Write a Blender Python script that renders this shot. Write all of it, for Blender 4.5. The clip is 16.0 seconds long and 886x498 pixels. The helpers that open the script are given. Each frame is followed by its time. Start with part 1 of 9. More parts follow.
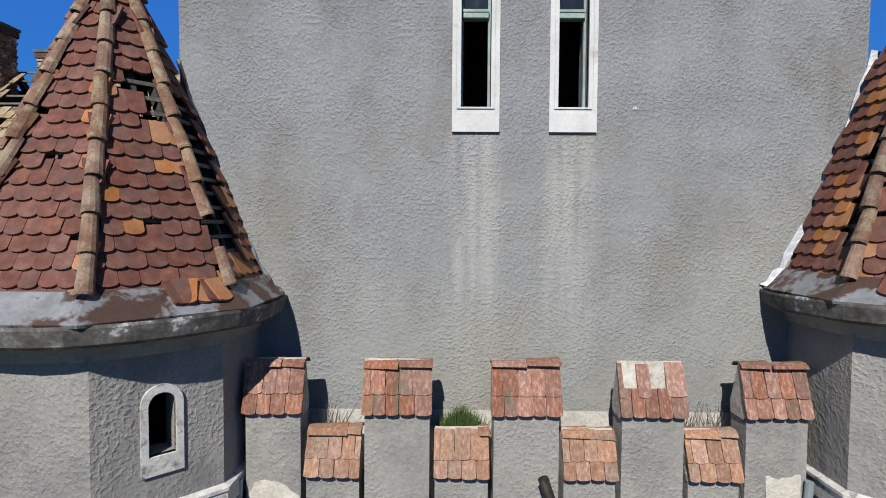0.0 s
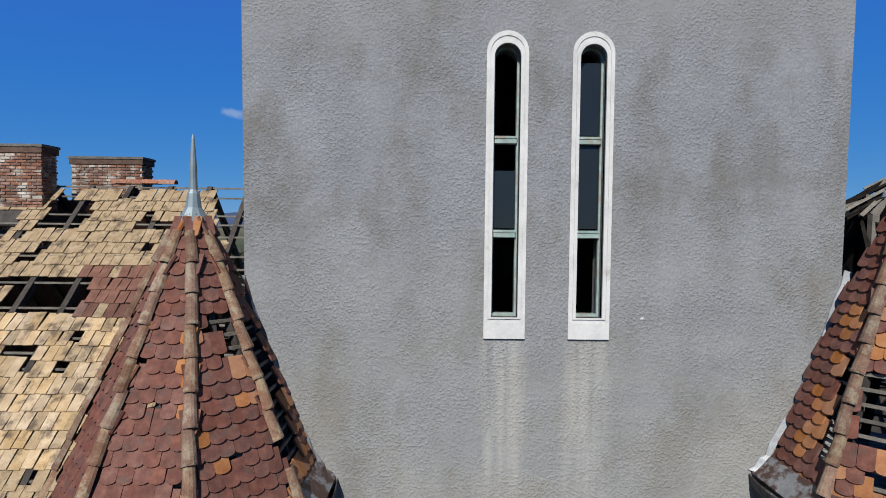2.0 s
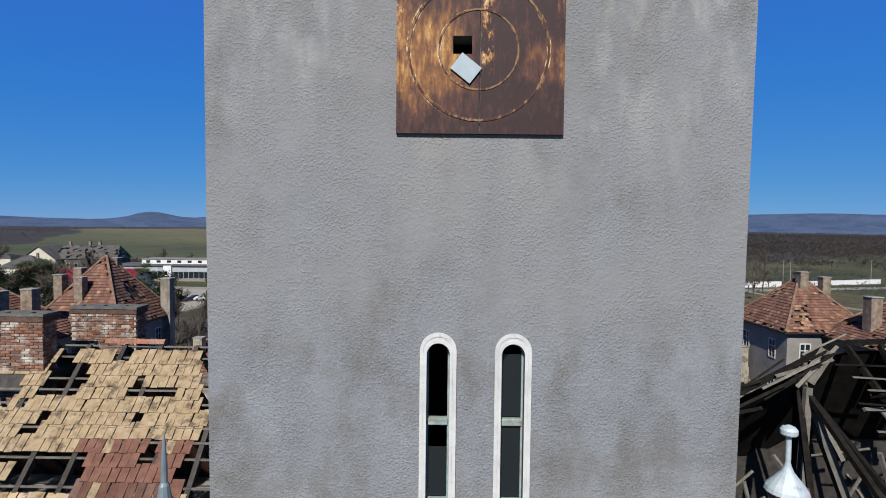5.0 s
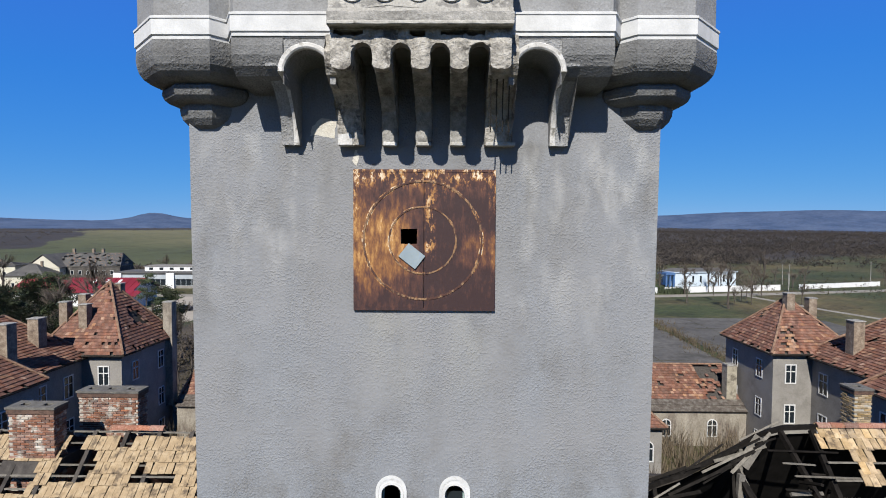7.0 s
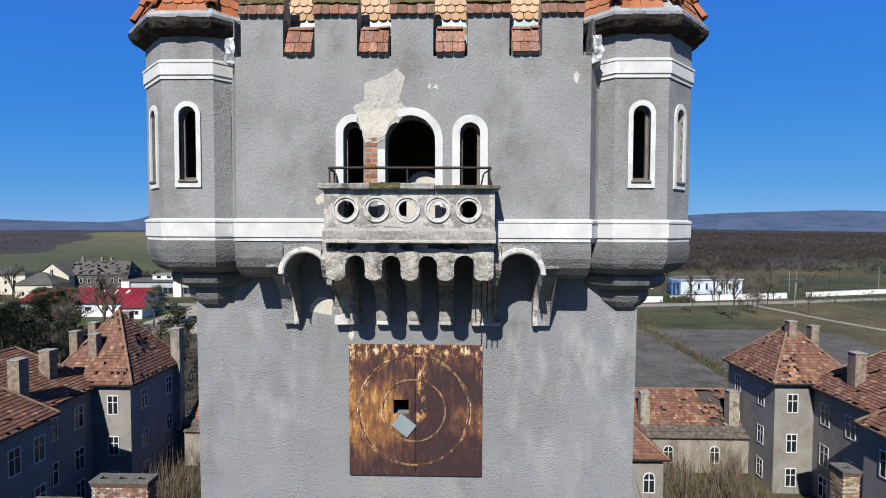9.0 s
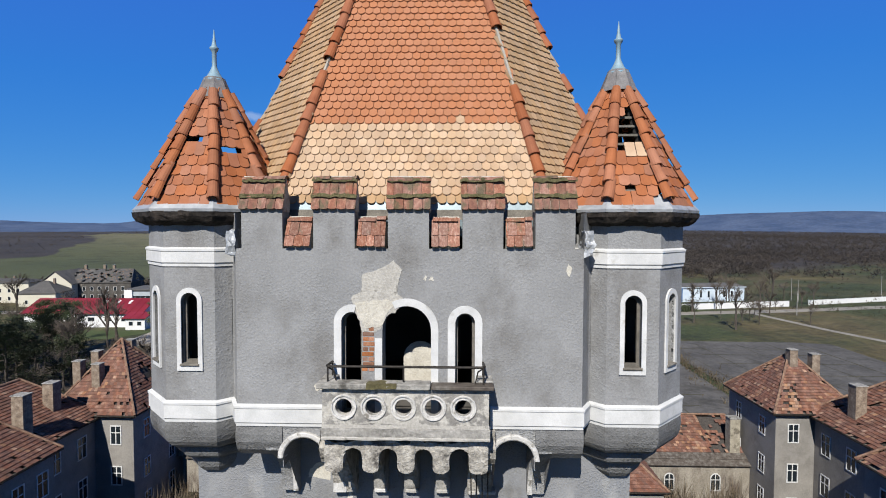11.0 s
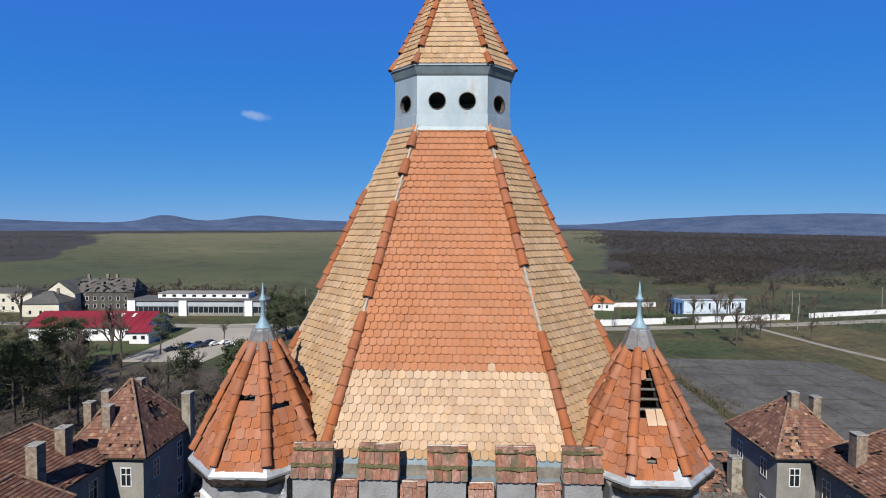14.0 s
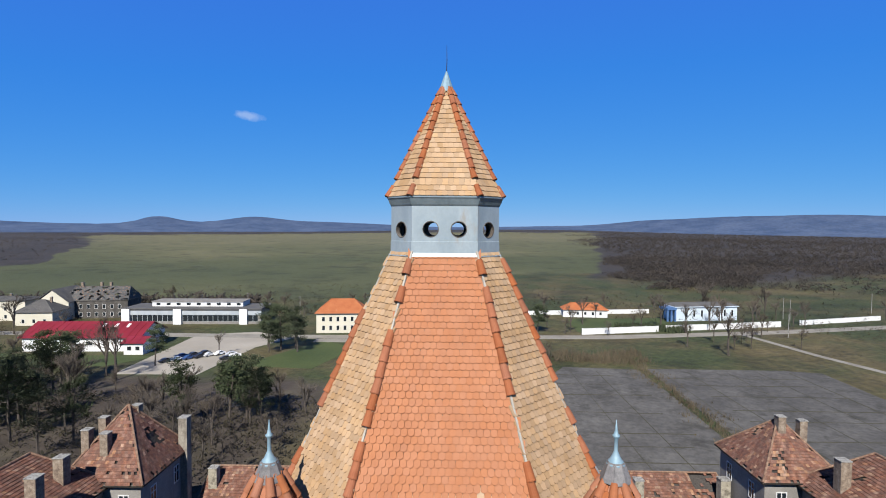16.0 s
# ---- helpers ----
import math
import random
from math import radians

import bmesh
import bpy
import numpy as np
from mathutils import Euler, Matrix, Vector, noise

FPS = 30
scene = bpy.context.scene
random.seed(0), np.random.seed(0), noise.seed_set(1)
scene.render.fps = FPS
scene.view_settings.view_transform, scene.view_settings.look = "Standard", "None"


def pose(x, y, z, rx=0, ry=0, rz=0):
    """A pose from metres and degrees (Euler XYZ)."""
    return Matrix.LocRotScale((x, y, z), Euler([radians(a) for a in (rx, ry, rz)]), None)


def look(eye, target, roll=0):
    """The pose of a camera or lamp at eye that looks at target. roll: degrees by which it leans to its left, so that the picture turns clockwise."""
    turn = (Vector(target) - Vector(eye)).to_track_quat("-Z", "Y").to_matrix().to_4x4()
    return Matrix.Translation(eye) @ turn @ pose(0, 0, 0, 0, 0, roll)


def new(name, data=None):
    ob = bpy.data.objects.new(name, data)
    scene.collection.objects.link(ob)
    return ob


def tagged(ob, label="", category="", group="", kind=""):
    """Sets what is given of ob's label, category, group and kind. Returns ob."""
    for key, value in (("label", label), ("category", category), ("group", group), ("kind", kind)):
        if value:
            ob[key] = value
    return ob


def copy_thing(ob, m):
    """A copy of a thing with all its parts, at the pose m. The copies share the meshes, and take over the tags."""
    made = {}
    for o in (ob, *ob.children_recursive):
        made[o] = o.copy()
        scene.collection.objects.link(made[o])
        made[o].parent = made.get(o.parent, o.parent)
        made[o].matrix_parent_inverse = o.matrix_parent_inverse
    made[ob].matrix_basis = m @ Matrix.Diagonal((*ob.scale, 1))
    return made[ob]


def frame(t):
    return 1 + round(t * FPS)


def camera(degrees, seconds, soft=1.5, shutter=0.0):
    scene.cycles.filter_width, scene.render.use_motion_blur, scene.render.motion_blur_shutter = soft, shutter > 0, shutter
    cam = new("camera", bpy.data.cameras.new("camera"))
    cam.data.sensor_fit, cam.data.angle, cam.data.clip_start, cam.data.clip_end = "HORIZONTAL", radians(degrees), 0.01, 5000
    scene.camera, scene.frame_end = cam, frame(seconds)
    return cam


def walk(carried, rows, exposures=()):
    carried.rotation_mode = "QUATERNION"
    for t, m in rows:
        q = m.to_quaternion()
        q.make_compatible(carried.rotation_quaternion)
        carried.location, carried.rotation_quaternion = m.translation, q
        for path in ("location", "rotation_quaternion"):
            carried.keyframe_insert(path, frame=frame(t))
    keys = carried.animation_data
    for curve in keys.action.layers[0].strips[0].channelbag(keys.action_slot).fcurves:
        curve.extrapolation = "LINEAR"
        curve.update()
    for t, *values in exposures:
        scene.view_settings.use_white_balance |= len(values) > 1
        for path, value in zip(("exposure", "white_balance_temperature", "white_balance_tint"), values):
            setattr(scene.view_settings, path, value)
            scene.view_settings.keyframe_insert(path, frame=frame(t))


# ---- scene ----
cam = camera(80.0, 16.0, 1.0)
PATH = [
    (0, (-0.907, -6.43, 0.815), (-0.927, -4.431, 0.736), 0.4),
    (0.5, (-1.082, -6.473, 1.524), (-1.083, -4.474, 1.445), 0.5),
    (1, (-1.332, -6.816, 2.192), (-1.336, -4.817, 2.114), 0.6),
    (1.5, (-1.472, -7.129, 2.847), (-1.472, -5.131, 2.767), 0.6),
    (2, (-1.482, -7.256, 3.491), (-1.471, -5.257, 3.412), 0.6),
    (2.5, (-1.432, -7.211, 4.205), (-1.428, -5.212, 4.127), 0.7),
    (3, (-1.354, -7.115, 4.94), (-1.353, -5.116, 4.862), 0.7),
    (3.5, (-1.21, -7.115, 5.626), (-1.211, -5.117, 5.547), 0.8),
    (4, (-1.014, -7.232, 6.364), (-1.024, -5.234, 6.286), 1.0),
    (6.5, (0.306, -9.458, 9.93), (0.283, -7.459, 9.851), 0.2),
    (7, (0.456, -9.515, 10.725), (0.431, -7.517, 10.642), 0.3),
    (7.5, (0.597, -9.766, 11.517), (0.559, -7.768, 11.438), 0.2),
    (8, (0.656, -9.875, 12.342), (0.613, -7.877, 12.263), 0.1),
    (8.5, (0.717, -10.011, 13.174), (0.671, -8.013, 13.096), 0.1),
    (9, (0.75, -10.022, 13.99), (0.703, -8.024, 13.909), 0.2),
    (11.5, (0.86, -10.134, 18.058), (0.803, -8.137, 17.979), 0.2),
    (12, (0.861, -10.18, 18.889), (0.802, -8.182, 18.809), 0.4),
    (12.5, (0.76, -10.242, 19.767), (0.7, -8.244, 19.686), 0.4),
    (13, (0.629, -10.317, 20.629), (0.57, -8.32, 20.549), 0.4),
    (13.5, (0.399, -10.475, 21.471), (0.34, -8.477, 21.392), 0.4),
    (14, (0.169, -10.686, 22.268), (0.113, -8.689, 22.188), 0.4),
    (14.5, (0.153, -10.919, 23.011), (0.104, -8.921, 22.93), 0.5),
    (15, (0.191, -11.194, 23.884), (0.153, -9.196, 23.805), 0.5),
    (15.5, (0.202, -11.44, 24.665), (0.166, -9.442, 24.586), 0.6),
    (16, (0.213, -11.502, 25.452), (0.177, -9.503, 25.375), 0.4),
]
walk(cam, [(t, look(eye, target, roll)) for t, eye, target, roll in PATH],
     exposures=[(0.0, 0.52), (1.5, 0.47), (3.5, 0.3), (5.0, 0.5), (6.5, 0.76), (9.0, 0.75), (12.5, 0.6), (14.0, 0.66), (16.0, 0.84)])

# ---- light ----
SUN_AZ, SUN_EL = radians(-11.5), radians(42.0)     # to the left of the wall's normal, above the horizon
to_sun = Vector((math.sin(SUN_AZ) * math.cos(SUN_EL), -math.cos(SUN_AZ) * math.cos(SUN_EL), math.sin(SUN_EL)))
world = bpy.data.worlds.new("sky")
scene.world = world
world.use_nodes = True
wn = world.node_tree.nodes
sky = wn.new("ShaderNodeTexSky")
sky.sky_type, sky.sun_disc = "NISHITA", False
sky.sun_elevation, sky.sun_rotation = SUN_EL, math.pi - SUN_AZ
sky.altitude, sky.air_density, sky.dust_density, sky.ozone_density = 1500.0, 0.8, 0.0, 10.0
wn["Background"].inputs[1].default_value = 0.11
split, merge = wn.new("ShaderNodeSeparateColor"), wn.new("ShaderNodeCombineColor")
world.node_tree.links.new(sky.outputs[0], split.inputs[0])
for k, (gain, power, least) in enumerate(((0.25, 0.97, 0.2), (0.88, 0.49, 1.0), (3.35, 0.1, 0.0))):     # clear deep blue, paler towards the horizon
    bend, scale_up = wn.new("ShaderNodeMath"), wn.new("ShaderNodeMath")
    bend.operation, bend.inputs[1].default_value = "POWER", power
    scale_up.operation, scale_up.inputs[1].default_value = "MULTIPLY", gain
    world.node_tree.links.new(split.outputs[k], bend.inputs[0])
    world.node_tree.links.new(bend.outputs[0], scale_up.inputs[0])
    floor_ = wn.new("ShaderNodeMath")
    floor_.operation, floor_.inputs[1].default_value = "MAXIMUM", least
    world.node_tree.links.new(scale_up.outputs[0], floor_.inputs[0])
    world.node_tree.links.new(floor_.outputs[0], merge.inputs[k])
# a clear sky darkens towards the zenith; one small cloud hangs low over the hills
heaven = wn.new("ShaderNodeTexCoord")
height_of = wn.new("ShaderNodeSeparateXYZ")
world.node_tree.links.new(heaven.outputs["Generated"], height_of.inputs[0])
zenith = wn.new("ShaderNodeMapRange")
zenith.interpolation_type = "SMOOTHSTEP"
for k, v in ((1, 0.42), (2, 0.8), (3, 1.0), (4, 0.26)):
    zenith.inputs[k].default_value = v
world.node_tree.links.new(height_of.outputs[2], zenith.inputs[0])
dome = wn.new("ShaderNodeVectorMath")
dome.operation = "SCALE"
world.node_tree.links.new(merge.outputs[0], dome.inputs[0])
world.node_tree.links.new(zenith.outputs[0], dome.inputs["Scale"])
CLOUD_AZ, CLOUD_EL = radians(-21.2), radians(11.1)
across = Vector((math.cos(CLOUD_AZ), -math.sin(CLOUD_AZ), 0))
centre = Vector((math.sin(CLOUD_AZ) * math.cos(CLOUD_EL), math.cos(CLOUD_AZ) * math.cos(CLOUD_EL), math.sin(CLOUD_EL)))
upward = across.cross(centre)


def sky_math(kind, a, b):
    node = wn.new("ShaderNodeMath")
    node.operation = kind
    for k, v in enumerate((a, b)):
        if isinstance(v, float):
            node.inputs[k].default_value = v
        else:
            world.node_tree.links.new(v, node.inputs[k])
    return node.outputs[0]


def along(axis, at, breadth):
    node = wn.new("ShaderNodeVectorMath")
    node.operation, node.inputs[1].default_value = "DOT_PRODUCT", axis
    world.node_tree.links.new(heaven.outputs["Generated"], node.inputs[0])
    return sky_math("DIVIDE", sky_math("SUBTRACT", node.outputs["Value"], float(at)), float(breadth))


wisp = wn.new("ShaderNodeTexNoise")
wisp.inputs["Scale"].default_value, wisp.inputs["Detail"].default_value = 90.0, 5.0
world.node_tree.links.new(heaven.outputs["Generated"], wisp.inputs["Vector"])
ca, cb = along(across, 0.0, 0.027), along(upward, 0.0, 0.0085)
cb = sky_math("ADD", cb, sky_math("MULTIPLY", ca, 0.35))
near_cloud = sky_math("SUBTRACT", sky_math("ADD", 0.55, wisp.outputs["Fac"]), sky_math("SQRT", sky_math("ADD", sky_math("MULTIPLY", ca, ca), sky_math("MULTIPLY", cb, cb)), 0.0))
ahead = along(centre, 0.9, 0.1)
veil = wn.new("ShaderNodeMapRange")
veil.inputs[2].default_value, veil.inputs[4].default_value = 0.7, 0.42
world.node_tree.links.new(sky_math("MULTIPLY", sky_math("MAXIMUM", near_cloud, 0.0), sky_math("MAXIMUM", ahead, 0.0)), veil.inputs[0])
cloud = wn.new("ShaderNodeMix")
cloud.data_type, cloud.inputs[7].default_value = "RGBA", (3.0, 3.6, 4.7, 1)
world.node_tree.links.new(veil.outputs[0], cloud.inputs[0])
world.node_tree.links.new(dome.outputs[0], cloud.inputs[6])
world.node_tree.links.new(cloud.outputs[2], wn["Background"].inputs[0])
sun = new("sun", bpy.data.lights.new("sun", "SUN"))
sun.data.energy, sun.data.angle, sun.data.color = 4.95, radians(0.53), (1.0, 0.955, 0.87)
sun.matrix_basis = look(to_sun * 100, (0, 0, 0))

# ---- mesh and material helpers ----
from mathutils.geometry import tessellate_polygon

GROUND = -15.0


class Shape:
    """Vertices and faces of one mesh."""

    def __init__(self):
        self.v, self.f = [], []

    def add(self, verts, faces):
        n = len(self.v)
        self.v += [tuple(p) for p in verts]
        self.f += [tuple(n + i for i in face) for face in faces]
        return self

    def box(self, x0, x1, y0, y1, z0, z1, b=0.0, m=None):
        if b:
            xs, ys, zs = (x0, x1), (y0, y1), (z0, z1)
            verts, ids = [], {}
            for i in (0, 1):
                for j in (0, 1):
                    for k in (0, 1):
                        si, sj, sk = 1 - 2 * i, 1 - 2 * j, 1 - 2 * k
                        p = (xs[i], ys[j], zs[k])
                        for axis, off in ((0, (0, sj * b, sk * b)), (1, (si * b, 0, sk * b)), (2, (si * b, sj * b, 0))):
                            ids[i, j, k, axis] = len(verts)
                            verts.append(tuple(a + c for a, c in zip(p, off)))
            faces = []
            for axis in range(3):
                for s in (0, 1):
                    quad = []
                    for a, c in ((0, 0), (1, 0), (1, 1), (0, 1)):
                        key = [a, c]
                        key.insert(axis, s)
                        quad.append(ids[(*key, axis)])
                    faces.append(quad if (s == 1) != (axis == 1) else quad[::-1])
            for axis in range(3):
                o1, o2 = [a for a in range(3) if a != axis]
                for a in (0, 1):
                    for c in (0, 1):
                        k0, k1 = [0, 0, 0], [0, 0, 0]
                        k0[axis], k1[axis] = 0, 1
                        k0[o1] = k1[o1] = a
                        k0[o2] = k1[o2] = c
                        faces.append((ids[(*k0, o1)], ids[(*k1, o1)], ids[(*k1, o2)], ids[(*k0, o2)]))
            for i in (0, 1):
                for j in (0, 1):
                    for k in (0, 1):
                        faces.append((ids[i, j, k, 0], ids[i, j, k, 1], ids[i, j, k, 2]))
        else:
            verts = [(x, y, z) for x in (x0, x1) for y in (y0, y1) for z in (z0, z1)]
            faces = [(0, 1, 3, 2), (4, 6, 7, 5), (0, 4, 5, 1), (2, 3, 7, 6), (0, 2, 6, 4), (1, 5, 7, 3)]
        if m is not None:
            verts = [m @ Vector(p) for p in verts]
        return self.add(verts, faces)

    def beam(self, a, b, w, h, up=(0, 0, 1)):
        """A squared timber from a to b."""
        a, b = Vector(a), Vector(b)
        d = (b - a).normalized()
        s = d.cross(Vector(up))
        s = s.normalized() if s.length > 1e-4 else Vector((1, 0, 0))
        u = s.cross(d)
        ring = [(-s * w - u * h) / 2, (s * w - u * h) / 2, (s * w + u * h) / 2, (-s * w + u * h) / 2]
        return self.add([a + r for r in ring] + [b + r for r in ring],
                        [(0, 1, 5, 4), (1, 2, 6, 5), (2, 3, 7, 6), (3, 0, 4, 7), (3, 2, 1, 0), (4, 5, 6, 7)])

    def loft(self, rings, caps=True, closed=True):
        """Rings of equal counts, joined one to the next."""
        n, c = len(self.v), len(rings[0])
        for r in rings:
            self.v += [tuple(p) for p in r]
        for i in range(len(rings) - 1):
            for j in range(c if closed else c - 1):
                a, b = n + i * c + j, n + i * c + (j + 1) % c
                self.f.append((a, b, b + c, a + c))
        if caps and closed:
            self.f.append(tuple(n + j for j in reversed(range(c))))
            self.f.append(tuple(n + (len(rings) - 1) * c + j for j in range(c)))
        return self

    def tube(self, pts, r, n=8, caps=True):
        pts = [Vector(p) for p in pts]
        rs = r if isinstance(r, (list, tuple)) else [r] * len(pts)
        rings = []
        for i, p in enumerate(pts):
            d = (pts[min(i + 1, len(pts) - 1)] - pts[max(i - 1, 0)]).normalized()
            s = d.cross(Vector((0, 0, 1)))
            s = s.normalized() if s.length > 1e-3 else Vector((1, 0, 0))
            u = s.cross(d)
            rings.append([p + (s * math.cos(a) + u * math.sin(a)) * rs[i] for a in (2 * math.pi * k / n for k in range(n))])
        return self.loft(rings, caps)

    def turned(self, cx, cy, prof, n=16):
        """A turned form: (radius, height) rows about a vertical axis."""
        return self.loft([[(cx + r * math.cos(2 * math.pi * k / n), cy + r * math.sin(2 * math.pi * k / n), z) for k in range(n)] for r, z in prof])

    def panel(self, outer, holes, d0, d1, m=None):
        """A slab in the x-z plane with holes through it, from y = d0 (front) to d1."""
        loops = [outer, *holes]
        flat = [p for l in loops for p in l]
        tris = tessellate_polygon([[Vector((x, z, 0)) for x, z in l] for l in loops])
        k = len(flat)
        verts = [(x, d0, z) for x, z in flat] + [(x, d1, z) for x, z in flat]
        faces = [tuple(t) for t in tris] + [tuple(k + i for i in reversed(t)) for t in tris]
        n = 0
        for l in loops:
            for i in range(len(l)):
                a, b = n + i, n + (i + 1) % len(l)
                faces.append((a, b, b + k, a + k))
            n += len(l)
        if m is not None:
            verts = [m @ Vector(p) for p in verts]
        return self.add(verts, faces)

    def extrude(self, poly, axis, a, b):
        """A polygon of the two other axes, pulled along axis from a to b."""
        def at(p, c):
            q = list(p)
            q.insert(axis, c)
            return tuple(q)
        n = len(poly)
        return self.add([at(p, a) for p in poly] + [at(p, b) for p in poly],
                        [tuple(range(n)), tuple(range(2 * n - 1, n - 1, -1))] + [(i, (i + 1) % n, n + (i + 1) % n, n + i) for i in range(n)])

    def moved(self, other, m):
        return self.add([m @ Vector(p) for p in other.v], other.f)

    def mesh(self, name, material, smooth=False):
        me = bpy.data.meshes.new(name)
        me.from_pydata(self.v, [], self.f)
        bm = bmesh.new()
        bm.from_mesh(me)
        bmesh.ops.recalc_face_normals(bm, faces=bm.faces[:])
        bm.to_mesh(me)
        bm.free()
        if material:
            me.materials.append(material)
        if smooth:
            me.polygons.foreach_set("use_smooth", [True] * len(me.polygons))
        me.update()
        return me


def under(ob, parent):
    if parent is not None:
        ob.parent = parent
        top = parent
        m = Matrix()
        while top is not None:
            m = top.matrix_basis if top.parent is None else m
            top = top.parent
        ob.matrix_parent_inverse = m.inverted() if parent.parent is None else Matrix()
    return ob


def part(name, shape, material, parent, label="", smooth=False):
    """One mesh object under a thing or under a part; its vertices are in the place's own metres."""
    me = shape if isinstance(shape, bpy.types.Mesh) else shape.mesh(name, material, smooth)
    return tagged(under(new(name, me), parent), label)


def place(me, m, parent, name="roof_tile"):
    ob = under(new(name, me), parent)
    ob.matrix_basis = m
    return ob


def thing(name, at, label, category, group="", kind=""):
    ob = new(name)
    ob.empty_display_size = 0.2
    ob.matrix_basis = Matrix.Translation(at)
    return tagged(ob, label, category, group, kind)


def solid(name, shape, material, label, category="", group="", kind="", smooth=False):
    """A thing of one mesh."""
    return tagged(new(name, shape.mesh(name, material, smooth)), label, category, group, kind)


def arch(x, z0, top, w, n=10):
    """A round-headed outline, anticlockwise from its lower left."""
    r = w / 2
    return [(x - r, z0), (x + r, z0)] + [(x + r * math.cos(math.pi * k / n), top - r + r * math.sin(math.pi * k / n)) for k in range(n + 1)]


def circle(x, z, r, n=20):
    return [(x + r * math.cos(2 * math.pi * k / n), z + r * math.sin(2 * math.pi * k / n)) for k in range(n)]


def rect(x0, x1, z0, z1):
    return [(x0, z0), (x1, z0), (x1, z1), (x0, z1)]


def octagon(cx, cy, a, z, s=None):
    """A ring of eight corners with half breadth a and half front side s."""
    s = a * math.tan(math.pi / 8) if s is None else s
    return [(cx + x, cy + y, z) for x, y in ((-s, -a), (s, -a), (a, -s), (a, s), (s, a), (-s, a), (-a, s), (-a, -s))]


def material(name, colours, scale=3.0, rough=0.85, bump=0.3, grain=60.0, depth=0.01, metal=0.0, random_hue=0.0, streak=0.0,
             stain=None, stain_scale=0.7, stain_cut=(0.52, 0.7), island=False, specular=0.3, fine=0.12, detail=3.0, flat=1.0, patchy=False, smooth_above=0.0):
    """Colour from noise at two scales, stains, and a fine relief. colours: two or three, from dark to light."""
    mt = bpy.data.materials.new(name)
    mt.use_nodes = True
    nt = mt.node_tree
    n, l = nt.nodes, nt.links
    bsdf = n["Principled BSDF"]
    geo = n.new("ShaderNodeNewGeometry")
    pos = geo.outputs["Position"]
    if streak:
        mp = n.new("ShaderNodeMapping")
        mp.inputs["Scale"].default_value = (1, 1, 1 / streak)
        l.new(pos, mp.inputs[0])
        pos2 = mp.outputs[0]
    else:
        pos2 = pos
    def noisy(at, sc, detail=5.0, r=0.6):
        t = n.new("ShaderNodeTexNoise")
        t.inputs["Scale"].default_value, t.inputs["Detail"].default_value, t.inputs["Roughness"].default_value = sc, detail, r
        l.new(at, t.inputs["Vector"])
        return t.outputs["Fac"]
    ramp = n.new("ShaderNodeValToRGB")
    stops = ramp.color_ramp.elements
    where = {2: [0.3, 0.7], 3: [0.28, 0.5, 0.72], 4: [0.36, 0.47, 0.56, 0.7]}[len(colours)]
    while len(stops) < len(colours):
        stops.new(0.5)
    for e, w, c in zip(stops, where, colours):
        e.position, e.color = w, (*c, 1)
    l.new(noisy(pos2, scale), ramp.inputs[0])
    colour = ramp.outputs[0]
    def mix(kind, fac, a, b):
        m = n.new("ShaderNodeMix")
        m.data_type, m.blend_type = "RGBA", kind
        if isinstance(fac, float):
            m.inputs[0].default_value = fac
        else:
            l.new(fac, m.inputs[0])
        for sock, val in ((m.inputs[6], a), (m.inputs[7], b)):
            if isinstance(val, tuple):
                sock.default_value = (*val, 1)
            else:
                l.new(val, sock)
        return m.outputs[2]
    def spread(fac, a, b, lo=0.0, hi=1.0):
        m = n.new("ShaderNodeMapRange")
        m.inputs[1].default_value, m.inputs[2].default_value, m.inputs[3].default_value, m.inputs[4].default_value = a, b, lo, hi
        l.new(fac, m.inputs[0])
        return m.outputs[0]
    if stain:
        colour = mix("MIX", spread(noisy(pos2, stain_scale, 7.0, 0.65), *stain_cut), colour, stain)
    if random_hue:
        rnd = geo.outputs["Random Per Island"] if island else n.new("ShaderNodeObjectInfo").outputs["Random"]
        hsv = n.new("ShaderNodeHueSaturation")
        l.new(spread(rnd, 0, 1, 1 - random_hue, 1 + random_hue), hsv.inputs["Value"])
        more = n.new("ShaderNodeMath")
        more.operation, more.inputs[1].default_value = "MULTIPLY", 7.31
        l.new(rnd, more.inputs[0])
        frac = n.new("ShaderNodeMath")
        frac.operation = "FRACT"
        l.new(more.outputs[0], frac.inputs[0])
        l.new(spread(frac.outputs[0], 0, 1, 1 - random_hue * 0.6, 1 + random_hue * 0.6), hsv.inputs["Saturation"])
        l.new(colour, hsv.inputs["Color"])
        colour = hsv.outputs[0]
    low = pos
    if flat != 1.0:
        mp2 = n.new("ShaderNodeMapping")
        mp2.inputs["Scale"].default_value = (1, 1, flat)
        l.new(pos, mp2.inputs[0])
        low = mp2.outputs[0]
    speck = noisy(low, grain, detail, 0.7 if patchy else 0.62)
    if fine:
        colour = mix("MULTIPLY", 1.0, colour, mix("MIX", spread(speck, 0.35, 0.65), (1 - fine,) * 3, (1.0,) * 3))
    l.new(colour, bsdf.inputs["Base Color"])
    bsdf.inputs["Roughness"].default_value, bsdf.inputs["Metallic"].default_value = rough, metal
    bsdf.inputs["Specular IOR Level"].default_value = specular
